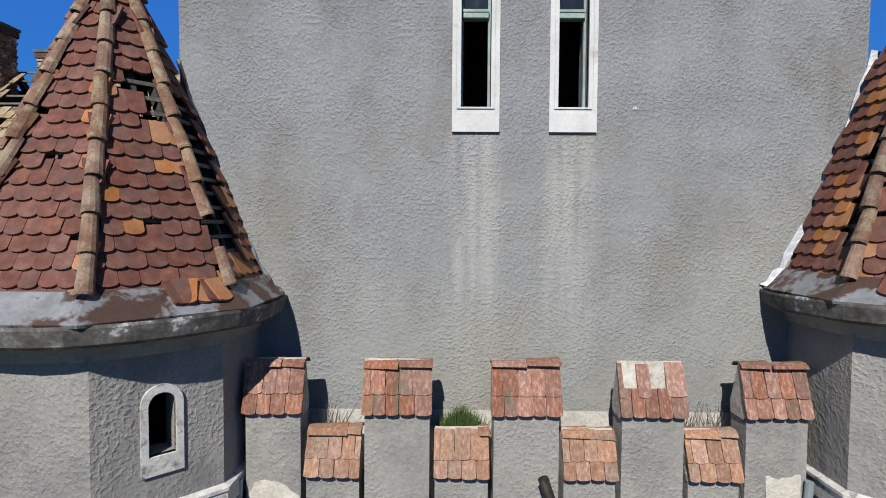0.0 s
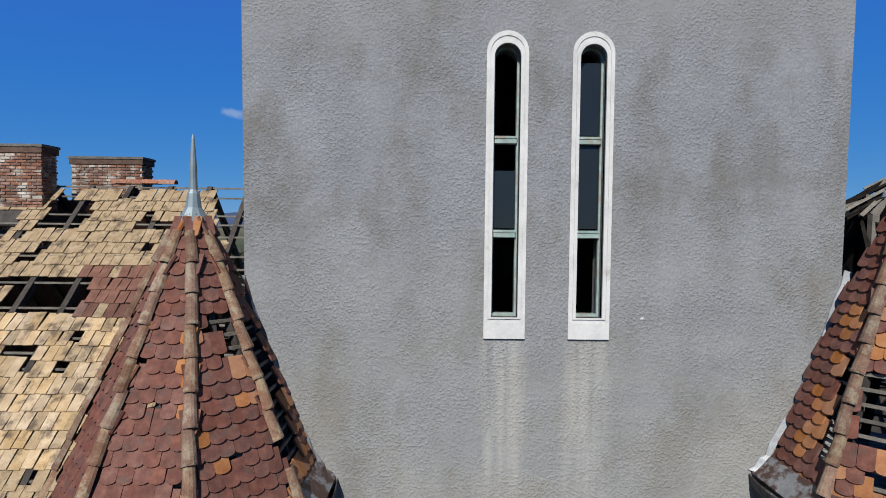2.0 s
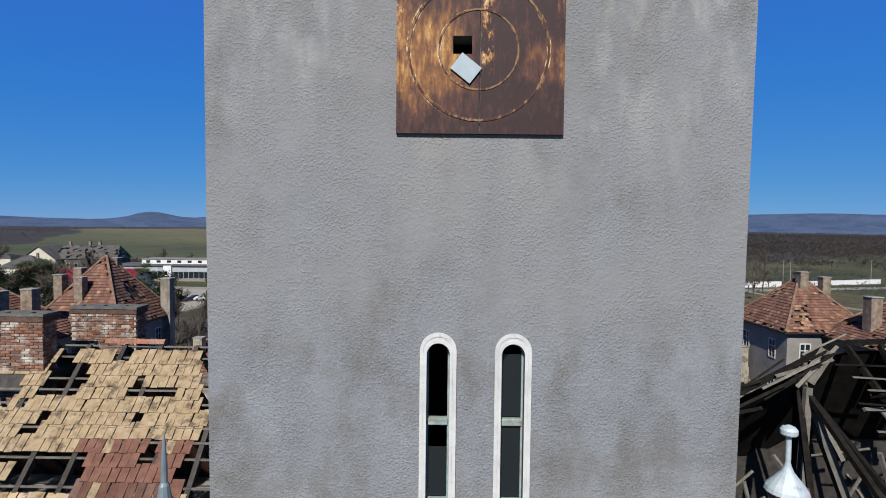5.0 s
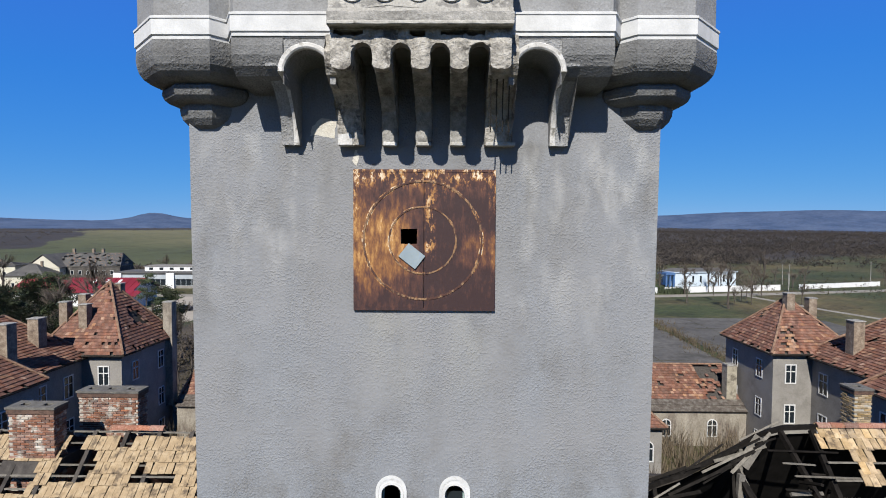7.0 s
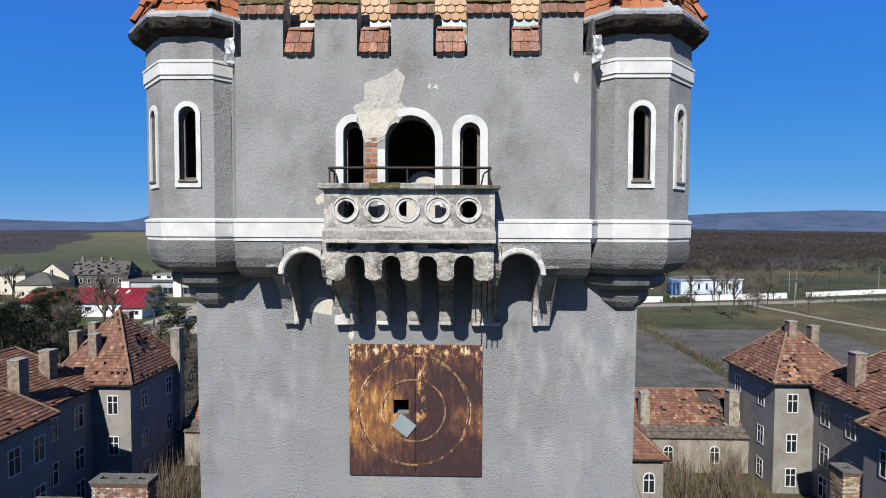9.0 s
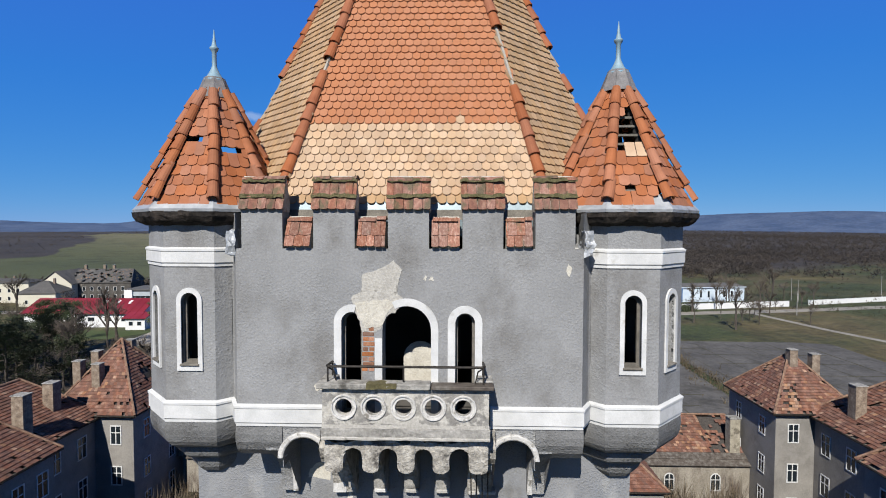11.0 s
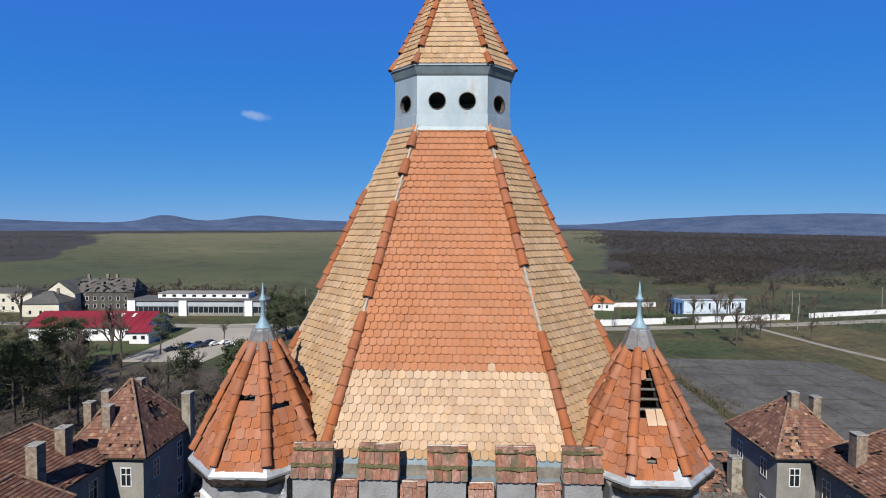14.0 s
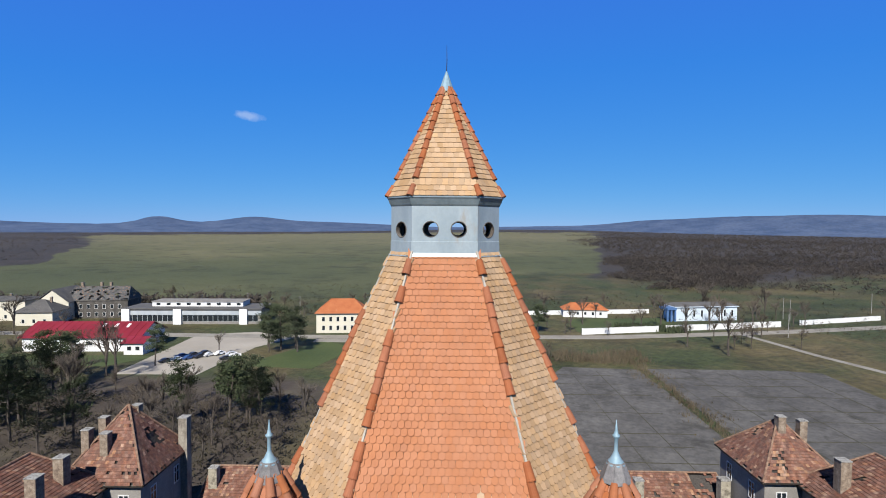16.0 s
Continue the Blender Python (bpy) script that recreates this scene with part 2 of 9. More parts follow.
    if bump:
        bp = n.new("ShaderNodeBump")
        bp.inputs["Strength"].default_value, bp.inputs["Distance"].default_value = bump, depth
        if patchy:
            def times(a, b, kind="MULTIPLY"):
                m = n.new("ShaderNodeMath")
                m.operation = kind
                for k, v in enumerate((a, b)):
                    if isinstance(v, float):
                        m.inputs[k].default_value = v
                    else:
                        l.new(v, m.inputs[k])
                return m.outputs[0]
            rough_patch = spread(noisy(pos, 1.1, 6.0, 0.65), 0.4, 0.6, 0.16, 1.0)
            pebble = times(spread(noisy(pos, grain * 0.85, 2.0, 0.5), 0.46, 0.78), 0.8)
            lump = times(times(times(pebble, times(speck, 0.35), "ADD"), rough_patch), times(noisy(pos, grain * 0.4, 3.0, 0.5), 0.55), "ADD")
            if smooth_above:
                sep = n.new("ShaderNodeSeparateXYZ")
                l.new(pos, sep.inputs[0])
                wavy = times(sep.outputs[2], times(noisy(pos, 0.5, 3.0), 2.4), "ADD")
                lump = times(lump, spread(wavy, smooth_above + 0.6, smooth_above + 2.0, 1.0, 0.85))
            l.new(lump, bp.inputs["Height"])
        else:
            l.new(speck, bp.inputs["Height"])
        l.new(bp.outputs[0], bsdf.inputs["Normal"])
    return mt


def stain_zone(mt, xs, zs, colour, amount, soft=0.15, scale=(5.0, 5.0, 0.5), cut=(0.4, 0.62), fade=0.05):
    """Rain marks and broader tones on a wall that faces -y: streaks of a colour within a stretch of x and z."""
    nt = mt.node_tree
    n, l = nt.nodes, nt.links
    bsdf = n["Principled BSDF"]
    base = bsdf.inputs["Base Color"].links[0].from_socket
    geo = n.new("ShaderNodeNewGeometry")
    sep = n.new("ShaderNodeSeparateXYZ")
    l.new(geo.outputs["Position"], sep.inputs[0])
    def ramp(v, a, b, lo=0.0, hi=1.0):
        m = n.new("ShaderNodeMapRange")
        m.inputs[1].default_value, m.inputs[2].default_value, m.inputs[3].default_value, m.inputs[4].default_value = a, b, lo, hi
        l.new(v, m.inputs[0])
        return m.outputs[0]
    def times(a, b):
        m = n.new("ShaderNodeMath")
        m.operation = "MULTIPLY"
        for i, v in enumerate((a, b)):
            if isinstance(v, float):
                m.inputs[i].default_value = v
            else:
                l.new(v, m.inputs[i])
        return m.outputs[0]
    mp = n.new("ShaderNodeMapping")
    mp.inputs["Scale"].default_value = scale
    l.new(geo.outputs["Position"], mp.inputs[0])
    t = n.new("ShaderNodeTexNoise")
    t.inputs["Scale"].default_value, t.inputs["Detail"].default_value = 1.0, 6.0
    l.new(mp.outputs[0], t.inputs["Vector"])
    f = times(times(ramp(sep.outputs[0], xs[0] - soft, xs[0] + soft), ramp(sep.outputs[0], xs[1] + soft, xs[1] - soft)),
              times(ramp(sep.outputs[2], zs[0] - 0.3, zs[0] + 0.9), ramp(sep.outputs[2], zs[1] + fade, zs[1] - fade)))
    f = times(f, times(ramp(t.outputs[0], *cut), float(amount)))
    m = n.new("ShaderNodeMix")
    m.data_type = "RGBA"
    l.new(f, m.inputs[0])
    l.new(base, m.inputs[6])
    m.inputs[7].default_value = (*colour, 1)
    l.new(m.outputs[2], bsdf.inputs["Base Color"])
    return mt

# ---- materials ----
WIN_X = (-0.59, 0.575)              # centres of the two slit windows

def roughcast(name, dark=0.235, light=0.31, bump=1.0, fine=0.34, grain=30.0, depth=0.06, warm=0.0, smooth_above=0.0):
    mid = (dark + light) / 2
    return material(name, [(c * (1 + warm * 0.6), c, c * (1 - warm)) for c in (dark, mid, light)], scale=1.3, bump=bump, grain=grain, depth=depth, streak=1.4,
                    stain=(dark * 0.8, dark * 0.79, dark * 0.785), stain_scale=0.9, stain_cut=(0.48, 0.66), fine=fine, detail=7.0, flat=1.0, patchy=True, smooth_above=smooth_above)


ROUGHCAST = roughcast("roughcast", 0.22, 0.285, 0.6, warm=-0.02)
SHAFT_CAST = roughcast("rain_marked_toned_roughcast", 0.182, 0.246, 0.44, warm=-0.1, smooth_above=6.3)
# a darker roughcast, only for the turret corbels and the corbel course
CORBEL_CAST = roughcast("dark_roughcast", 0.115, 0.19, 0.5, 0.34, 30.0, 0.05, -0.02)
UPPER_CAST = roughcast("smoother_roughcast", 0.198, 0.258, 0.3, 0.24, 28.0, 0.045, -0.03)
TURRET_CAST = roughcast("fine_roughcast", 0.205, 0.272, 0.4, 0.25, 30.0, 0.05, 0.05)
for c in WIN_X:
    stain_zone(SHAFT_CAST, (c - 0.3, c + 0.3), (-0.6, 1.98), (0.36, 0.356, 0.345), 0.5, 0.1, (6.0, 6.0, 0.5), (0.34, 0.6))
stain_zone(SHAFT_CAST, (-1.15, 1.15), (7.6, 9.23), (0.31, 0.295, 0.235), 0.5, 0.25, (1.6, 1.6, 0.8), (0.34, 0.62))
# darker streaked bands on the upper wall, down from the brackets
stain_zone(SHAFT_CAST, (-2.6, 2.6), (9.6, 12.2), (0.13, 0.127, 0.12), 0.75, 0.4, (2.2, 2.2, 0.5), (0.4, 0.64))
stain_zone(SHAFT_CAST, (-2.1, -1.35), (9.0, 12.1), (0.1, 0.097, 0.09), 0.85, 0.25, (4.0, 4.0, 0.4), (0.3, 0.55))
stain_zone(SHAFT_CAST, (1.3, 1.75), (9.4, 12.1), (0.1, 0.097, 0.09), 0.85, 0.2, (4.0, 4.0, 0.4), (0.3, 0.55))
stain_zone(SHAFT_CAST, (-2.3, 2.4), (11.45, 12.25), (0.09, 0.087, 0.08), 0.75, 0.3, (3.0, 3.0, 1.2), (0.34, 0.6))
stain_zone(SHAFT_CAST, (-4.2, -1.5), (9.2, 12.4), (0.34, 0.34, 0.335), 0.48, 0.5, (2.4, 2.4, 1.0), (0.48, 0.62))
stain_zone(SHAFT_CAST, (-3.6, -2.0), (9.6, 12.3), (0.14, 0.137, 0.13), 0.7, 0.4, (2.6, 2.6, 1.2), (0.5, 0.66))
stain_zone(SHAFT_CAST, (1.5, 4.2), (8.6, 12.4), (0.36, 0.36, 0.35), 0.55, 0.5, (2.2, 2.2, 0.9), (0.48, 0.62))
# broad tones: darker over the upper wall, warmer over the lower
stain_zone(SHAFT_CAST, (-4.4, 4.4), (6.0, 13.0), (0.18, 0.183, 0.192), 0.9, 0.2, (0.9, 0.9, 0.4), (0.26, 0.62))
stain_zone(SHAFT_CAST, (-5.0, 5.0), (-5.0, 1.8), (0.25, 0.246, 0.219), 0.75, 0.2, (0.6, 0.6, 0.7), (0.2, 0.7), 2.4)
SMOOTH_RENDER = material("smooth_render", [(0.1944, 0.1908, 0.1872), (0.252, 0.2484, 0.2448)], scale=1.4, bump=0.35, grain=30.0, depth=0.012,
                         stain=(0.144, 0.1368, 0.1224), stain_scale=1.3, stain_cut=(0.5, 0.72), fine=0.15)
WHITE_PAINT = material("white_paint", [(0.4, 0.405, 0.41), (0.53, 0.535, 0.54)], scale=2.5, bump=0.25, grain=45.0, depth=0.008, stain=(0.29, 0.28, 0.26),
                       stain_scale=3.0, stain_cut=(0.6, 0.75), fine=0.1)
CONCRETE = material("weathered_concrete", [(0.144, 0.1368, 0.126), (0.2592, 0.252, 0.2376), (0.3744, 0.36, 0.3384)], scale=4.5, bump=0.7, grain=22.0, depth=0.03,
                    stain=(0.072, 0.0684, 0.0612), stain_scale=2.2, stain_cut=(0.52, 0.66), fine=0.25)
BARE_PLASTER = material("bare_plaster", [(0.37, 0.3478, 0.3034), (0.5032, 0.481, 0.4292)], scale=5.0, bump=0.6, grain=28.0, depth=0.02, fine=0.18)
BRICK = material("brick", [(0.144, 0.072, 0.0518), (0.2376, 0.1296, 0.0922)], scale=9.0, rough=0.9, bump=0.5, grain=50.0, depth=0.012, random_hue=0.42, fine=0.25,
                 stain=(0.36, 0.3312, 0.2952), stain_scale=3.0, stain_cut=(0.52, 0.62))
PLASTER_BED = material("pale_mortar_bed", [(0.3024, 0.2808, 0.2448), (0.4752, 0.4536, 0.4104)], scale=6.0, bump=0.6, grain=30.0, depth=0.02, stain=(0.216, 0.1728, 0.1296), stain_scale=5.0, stain_cut=(0.54, 0.68), fine=0.2)
YELLOW_BRICK = material("yellow_brick", [(0.216, 0.1584, 0.0936), (0.3168, 0.2448, 0.1512)], scale=9.0, rough=0.9, bump=0.5, grain=50.0, depth=0.012, random_hue=0.4, fine=0.25)
DARK_CONCRETE = material("dark_concrete", [(0.072, 0.0691, 0.0648), (0.144, 0.1368, 0.126)], scale=5.0, bump=0.6, grain=22.0, depth=0.02, fine=0.25)
MORTAR = material("mortar", [(0.2592, 0.2448, 0.216), (0.36, 0.3384, 0.3024)], scale=8.0, bump=0.4, grain=60.0)
OLD_TILE = material("old_clay_tile", [(0.074, 0.029, 0.023), (0.115, 0.046, 0.035), (0.165, 0.076, 0.057)], scale=9.0, rough=0.8, bump=0.35, grain=70.0, depth=0.006,
                    random_hue=0.15, stain=(0.072, 0.0576, 0.0504), stain_scale=6.0, stain_cut=(0.55, 0.72), fine=0.2)
ORANGE_TILE = material("bright_old_tile", [(0.216, 0.0828, 0.0324), (0.3024, 0.144, 0.0648)], scale=6.0, rough=0.8, bump=0.3, grain=70.0, depth=0.006, random_hue=0.2, fine=0.2)
CAP_TILE = material("worn_cap_tile", [(0.15, 0.068, 0.048), (0.22, 0.105, 0.075), (0.36, 0.235, 0.185)], scale=34.0, rough=0.85, bump=0.4, grain=55.0, depth=0.008, streak=14.0,
                    random_hue=0.3, stain=(0.135, 0.105, 0.07), stain_scale=5.0, stain_cut=(0.56, 0.66), fine=0.25)
MOSSY_TILE = material("mossy_cap_tile", [(0.14, 0.066, 0.05), (0.21, 0.098, 0.07), (0.31, 0.185, 0.135)], scale=16.0, streak=4.0, rough=0.9, bump=0.5, grain=50.0, depth=0.01,
                      random_hue=0.22, stain=(0.105, 0.082, 0.05), stain_scale=7.0, stain_cut=(0.5, 0.62), fine=0.3)
NEW_TILE = material("new_clay_tile", [(0.2706, 0.1089, 0.0515), (0.3102, 0.132, 0.066)], scale=2.0, rough=0.8, bump=0.15, grain=90.0, depth=0.003, random_hue=0.05, island=True, fine=0.08)
PALE_TILE = material("pale_clay_tile", [(0.325, 0.218, 0.14), (0.395, 0.288, 0.195)], scale=2.0, rough=0.85, bump=0.15, grain=90.0, depth=0.003, random_hue=0.12, fine=0.1)
PALE_TILE_FIELD = material("pale_clay_tile_field", [(0.2772, 0.1782, 0.099), (0.3432, 0.2343, 0.1419)], scale=1.2, rough=0.85, bump=0.15, grain=90.0, depth=0.003, random_hue=0.15, island=True, fine=0.1)
RED_TILE = material("red_clay_tile", [(0.2244, 0.0805, 0.0383), (0.2904, 0.1155, 0.0581)], scale=3.0, rough=0.8, bump=0.2, grain=80.0, depth=0.004, random_hue=0.16, fine=0.12)
BEIGE_TILE = material("beige_flat_tile", [(0.2664, 0.1908, 0.1116), (0.3456, 0.2556, 0.1548), (0.4176, 0.3276, 0.216)], scale=5.0, rough=0.88, bump=0.3, grain=60.0, depth=0.006, random_hue=0.26,
                      stain=(0.1224, 0.09, 0.0612), stain_scale=3.5, stain_cut=(0.51, 0.63), fine=0.25)
HIP_TILE = material("hip_tile", [(0.198, 0.0627, 0.0264), (0.2508, 0.0891, 0.0396)], scale=4.0, rough=0.8, bump=0.2, grain=70.0, depth=0.005, random_hue=0.12, fine=0.12)
OLD_HIP = material("lichened_hip_tile", [(0.108, 0.0576, 0.0403), (0.1656, 0.0972, 0.0684), (0.2592, 0.1944, 0.1368)], scale=5.0, rough=0.9, bump=0.5, grain=45.0, depth=0.012, random_hue=0.22,
                   stain=(0.235, 0.19, 0.135), stain_scale=7.0, stain_cut=(0.52, 0.62), fine=0.3)
ZINC = material("zinc_sheet", [(0.216, 0.2664, 0.2952), (0.3024, 0.3528, 0.3816)], scale=2.0, rough=0.45, bump=0.15, grain=12.0, depth=0.006, metal=0.35, specular=0.5, streak=3.0,
                stain=(0.2592, 0.2592, 0.2448), stain_scale=2.5, stain_cut=(0.58, 0.7), fine=0.06)
CRENEL_TILE = material("sun_bleached_cap_tile", [(0.17, 0.092, 0.066), (0.26, 0.152, 0.106), (0.37, 0.262, 0.195)], scale=34.0, rough=0.85, bump=0.4, grain=55.0, depth=0.008, streak=14.0,
                       random_hue=0.24, stain=(0.198, 0.132, 0.0858), stain_scale=5.0, stain_cut=(0.56, 0.72), fine=0.25)
GREY_SHEET = material("pale_lead_sheet", [(0.216, 0.2304, 0.252), (0.36, 0.3744, 0.396)], scale=4.0, rough=0.5, bump=0.5, grain=12.0, depth=0.02, metal=0.2, specular=0.5,
                      stain=(0.144, 0.1152, 0.1008), stain_scale=3.0, stain_cut=(0.6, 0.68), fine=0.12)
SLATE = material("grey_slate", [(0.1008, 0.0972, 0.1008), (0.1728, 0.1656, 0.1692)], scale=8.0, rough=0.7, bump=0.4, grain=30.0, depth=0.01, random_hue=0.15, fine=0.2)
RUBBLE = material("bared_rubble", [(0.1728, 0.162, 0.144), (0.3168, 0.2988, 0.27), (0.4464, 0.4248, 0.3888)], scale=6.0, bump=0.8, grain=20.0, depth=0.04,
                  stain=(0.0936, 0.0864, 0.0792), stain_scale=4.0, stain_cut=(0.54, 0.64), fine=0.3)
WORN_WHITE = material("worn_white_paint", [(0.37, 0.3626, 0.3478), (0.5476, 0.5402, 0.5328)], scale=9.0, bump=0.4, grain=40.0, depth=0.012, stain=(0.1776, 0.1665, 0.148),
                      stain_scale=7.0, stain_cut=(0.54, 0.66), fine=0.2)
PARAPET = material("mottled_parapet_render", [(0.144, 0.1368, 0.1296), (0.216, 0.2088, 0.198), (0.288, 0.2772, 0.2592)], scale=4.0, bump=0.6, grain=24.0, depth=0.025,
                   stain=(0.396, 0.3816, 0.3528), stain_scale=5.0, stain_cut=(0.5, 0.58), fine=0.25)
PATCHED = material("pale_patched_render", [(0.3024, 0.2916, 0.27), (0.4176, 0.4032, 0.3744)], scale=4.0, bump=0.5, grain=28.0, depth=0.02, stain=(0.144, 0.1368, 0.1224), stain_scale=4.0, stain_cut=(0.58, 0.68), fine=0.25)
FLASHING = material("lead_flashing", [(0.1584, 0.1656, 0.18), (0.288, 0.3024, 0.324)], scale=4.0, rough=0.5, bump=0.4, grain=14.0, depth=0.015, metal=0.3, specular=0.5,
                    stain=(0.0684, 0.0396, 0.0324), stain_scale=2.0, stain_cut=(0.46, 0.52), fine=0.15)
PEELING = material("peeling_gutter", [(0.035, 0.03, 0.027), (0.085, 0.08, 0.075), (0.2, 0.2, 0.195)], scale=5.0, rough=0.7, bump=0.5, grain=20.0, depth=0.01,
                   stain=(0.4, 0.4, 0.39), stain_scale=5.0, stain_cut=(0.6, 0.64), fine=0.25)
PALE_RENDER = material("pale_smooth_render", [(0.2, 0.2, 0.19), (0.29, 0.285, 0.275)], scale=1.6, bump=0.3, grain=30.0, depth=0.01, stain=(0.12, 0.115, 0.1), stain_scale=2.0, stain_cut=(0.56, 0.72), fine=0.15)
ZINC_DARK = material("darker_zinc", [(0.1224, 0.1656, 0.1944), (0.2016, 0.252, 0.2808)], scale=3.0, rough=0.5, bump=0.2, grain=14.0, depth=0.006, metal=0.3, specular=0.5, fine=0.1)
PALE_ZINC = material("weathered_pale_zinc", [(0.3108, 0.37, 0.4144), (0.4292, 0.481, 0.5106)], scale=4.0, rough=0.55, bump=0.3, grain=14.0, depth=0.01, metal=0.1, specular=0.4, stain=(0.2072, 0.222, 0.222), stain_scale=5.0, stain_cut=(0.58, 0.7), fine=0.15)
ZINC_FINIAL = material("pale_blue_zinc", [(0.12, 0.2, 0.26), (0.2, 0.29, 0.345)], scale=3.0, rough=0.6, bump=0.2, grain=14.0, depth=0.006, metal=0.1, specular=0.4, fine=0.12)
RUST_SHEET = material("rusty_gutter", [(0.0396, 0.0324, 0.0288), (0.0936, 0.0792, 0.0684), (0.1728, 0.1656, 0.1512)], scale=2.5, rough=0.7, bump=0.4, grain=20.0, depth=0.01, metal=0.2, fine=0.2)
DARK_TIMBER = material("dark_old_timber", [(0.0252, 0.0216, 0.0202), (0.0612, 0.054, 0.049)], scale=6.0, rough=0.9, bump=0.5, grain=40.0, depth=0.01, random_hue=0.2, fine=0.3)
GREY_TIMBER = material("grey_timber", [(0.0936, 0.0864, 0.0756), (0.18, 0.1656, 0.144)], scale=6.0, rough=0.9, bump=0.5, grain=40.0, depth=0.01, random_hue=0.2, fine=0.3)
FRAME_PAINT = material("faded_green_paint", [(0.144, 0.2232, 0.216), (0.288, 0.36, 0.3456)], scale=7.0, rough=0.6, bump=0.3, grain=40.0, depth=0.004, stain=(0.216, 0.2016, 0.18),
                       stain_scale=6.0, stain_cut=(0.5, 0.64), fine=0.15)
IRON = material("wrought_iron", [(0.018, 0.0173, 0.0166), (0.0432, 0.0374, 0.0324)], scale=12.0, rough=0.65, bump=0.3, grain=60.0, metal=0.5)
EAVES_BLACK = material("blackened_gutter", [(0.008, 0.0072, 0.007), (0.021, 0.018, 0.016), (0.05, 0.04, 0.034)], scale=6.0, rough=0.8, bump=0.4, grain=24.0, depth=0.01, specular=0.15, fine=0.3)
DRY_MOSS = material("dry_moss", [(0.058, 0.052, 0.024), (0.125, 0.11, 0.055)], scale=14.0, rough=0.95, bump=0.7, grain=50.0, fine=0.35)
# inside walls and floors painted dark for the gloom of the rooms
DARK_ROOM = material("room_gloom_plaster", [(0.0648, 0.0612, 0.0576), (0.1008, 0.0936, 0.0864)], scale=1.5)


def glass(name):
    mt = bpy.data.materials.new(name)
    mt.use_nodes = True
    b = mt.node_tree.nodes["Principled BSDF"]
    b.inputs["Base Color"].default_value = (0.012, 0.016, 0.02, 1)
    b.inputs["Roughness"].default_value, b.inputs["Specular IOR Level"].default_value = 0.06, 0.4
    t = mt.node_tree.nodes.new("ShaderNodeTexNoise")
    t.inputs["Scale"].default_value = 3.0
    r = mt.node_tree.nodes.new("ShaderNodeMapRange")
    r.inputs[3].default_value, r.inputs[4].default_value = 0.03, 0.3
    mt.node_tree.links.new(t.outputs[0], r.inputs[0])
    mt.node_tree.links.new(r.outputs[0], b.inputs["Roughness"])
    return mt


DUSTY_GLASS = glass("dusty_glass")

def crumbled(shape, size, amp, seed=0.0, fine=6.0):
    """The same form with its surface broken up."""
    bm = bmesh.new()
    vs = [bm.verts.new(p) for p in shape.v]
    for f in shape.f:
        try:
            bm.faces.new([vs[i] for i in f])
        except ValueError:
            pass
    bmesh.ops.triangulate(bm, faces=bm.faces[:])
    for _ in range(5):
        long = [e for e in bm.edges if e.calc_length() > size]
        if not long:
            break
        bmesh.ops.subdivide_edges(bm, edges=long, cuts=1)
        bmesh.ops.triangulate(bm, faces=bm.faces[:])
    for v in bm.verts:
        p = v.co * fine + Vector((seed, 0, 0))
        v.co += noise.noise_vector(p) * amp + noise.noise_vector(p * 2.7) * amp * 0.5
    bm.verts.index_update()
    out = Shape()
    out.v = [tuple(v.co) for v in bm.verts]
    out.f = [tuple(v.index for v in f.verts) for f in bm.faces]
    bm.free()
    return out


# ---- the tower: shaft ----
HALF = 4.17                       # half breadth of the shaft
SHAFT_TOP = 13.72


def shaft_left(z):
    return -4.17 - 0.007 * (z - 3.0)


def shaft_right(z):
    return 4.08 + 0.012 * (z - 3.0)


tower = thing("tower", (0, HALF, GROUND), "tall grey roughcast clock tower with a corbelled upper storey", "tower", kind="structure")

WIN = WIN_X
W0, W1, WW = 2.27, 6.0, 0.36      # their sill, crown and breadth
front = Shape().panel([(shaft_left(GROUND), GROUND), (shaft_right(GROUND), GROUND), (shaft_right(SHAFT_TOP), SHAFT_TOP), (shaft_left(SHAFT_TOP), SHAFT_TOP)], [arch(x, W0, W1, WW) for x in WIN] + [rect(-0.45, -0.1, 10.38, 10.73)], 0.0, 0.45)
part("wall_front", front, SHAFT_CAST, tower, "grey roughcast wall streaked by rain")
sides = Shape()
for edge_at, s in ((shaft_left, 1), (shaft_right, -1)):
    sides.loft([[(edge_at(z), 0.45, z), (edge_at(z) + s * 0.45, 0.45, z), (edge_at(z) + s * 0.45, 2 * HALF, z), (edge_at(z), 2 * HALF, z)] for z in (GROUND, SHAFT_TOP)])
sides.box(-HALF + 0.45, 3.6, 2 * HALF - 0.45, 2 * HALF, GROUND, SHAFT_TOP)
part("wall_rest", sides, ROUGHCAST, tower)
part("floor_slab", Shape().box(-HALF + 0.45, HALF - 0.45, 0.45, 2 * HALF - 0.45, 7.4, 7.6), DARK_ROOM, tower)


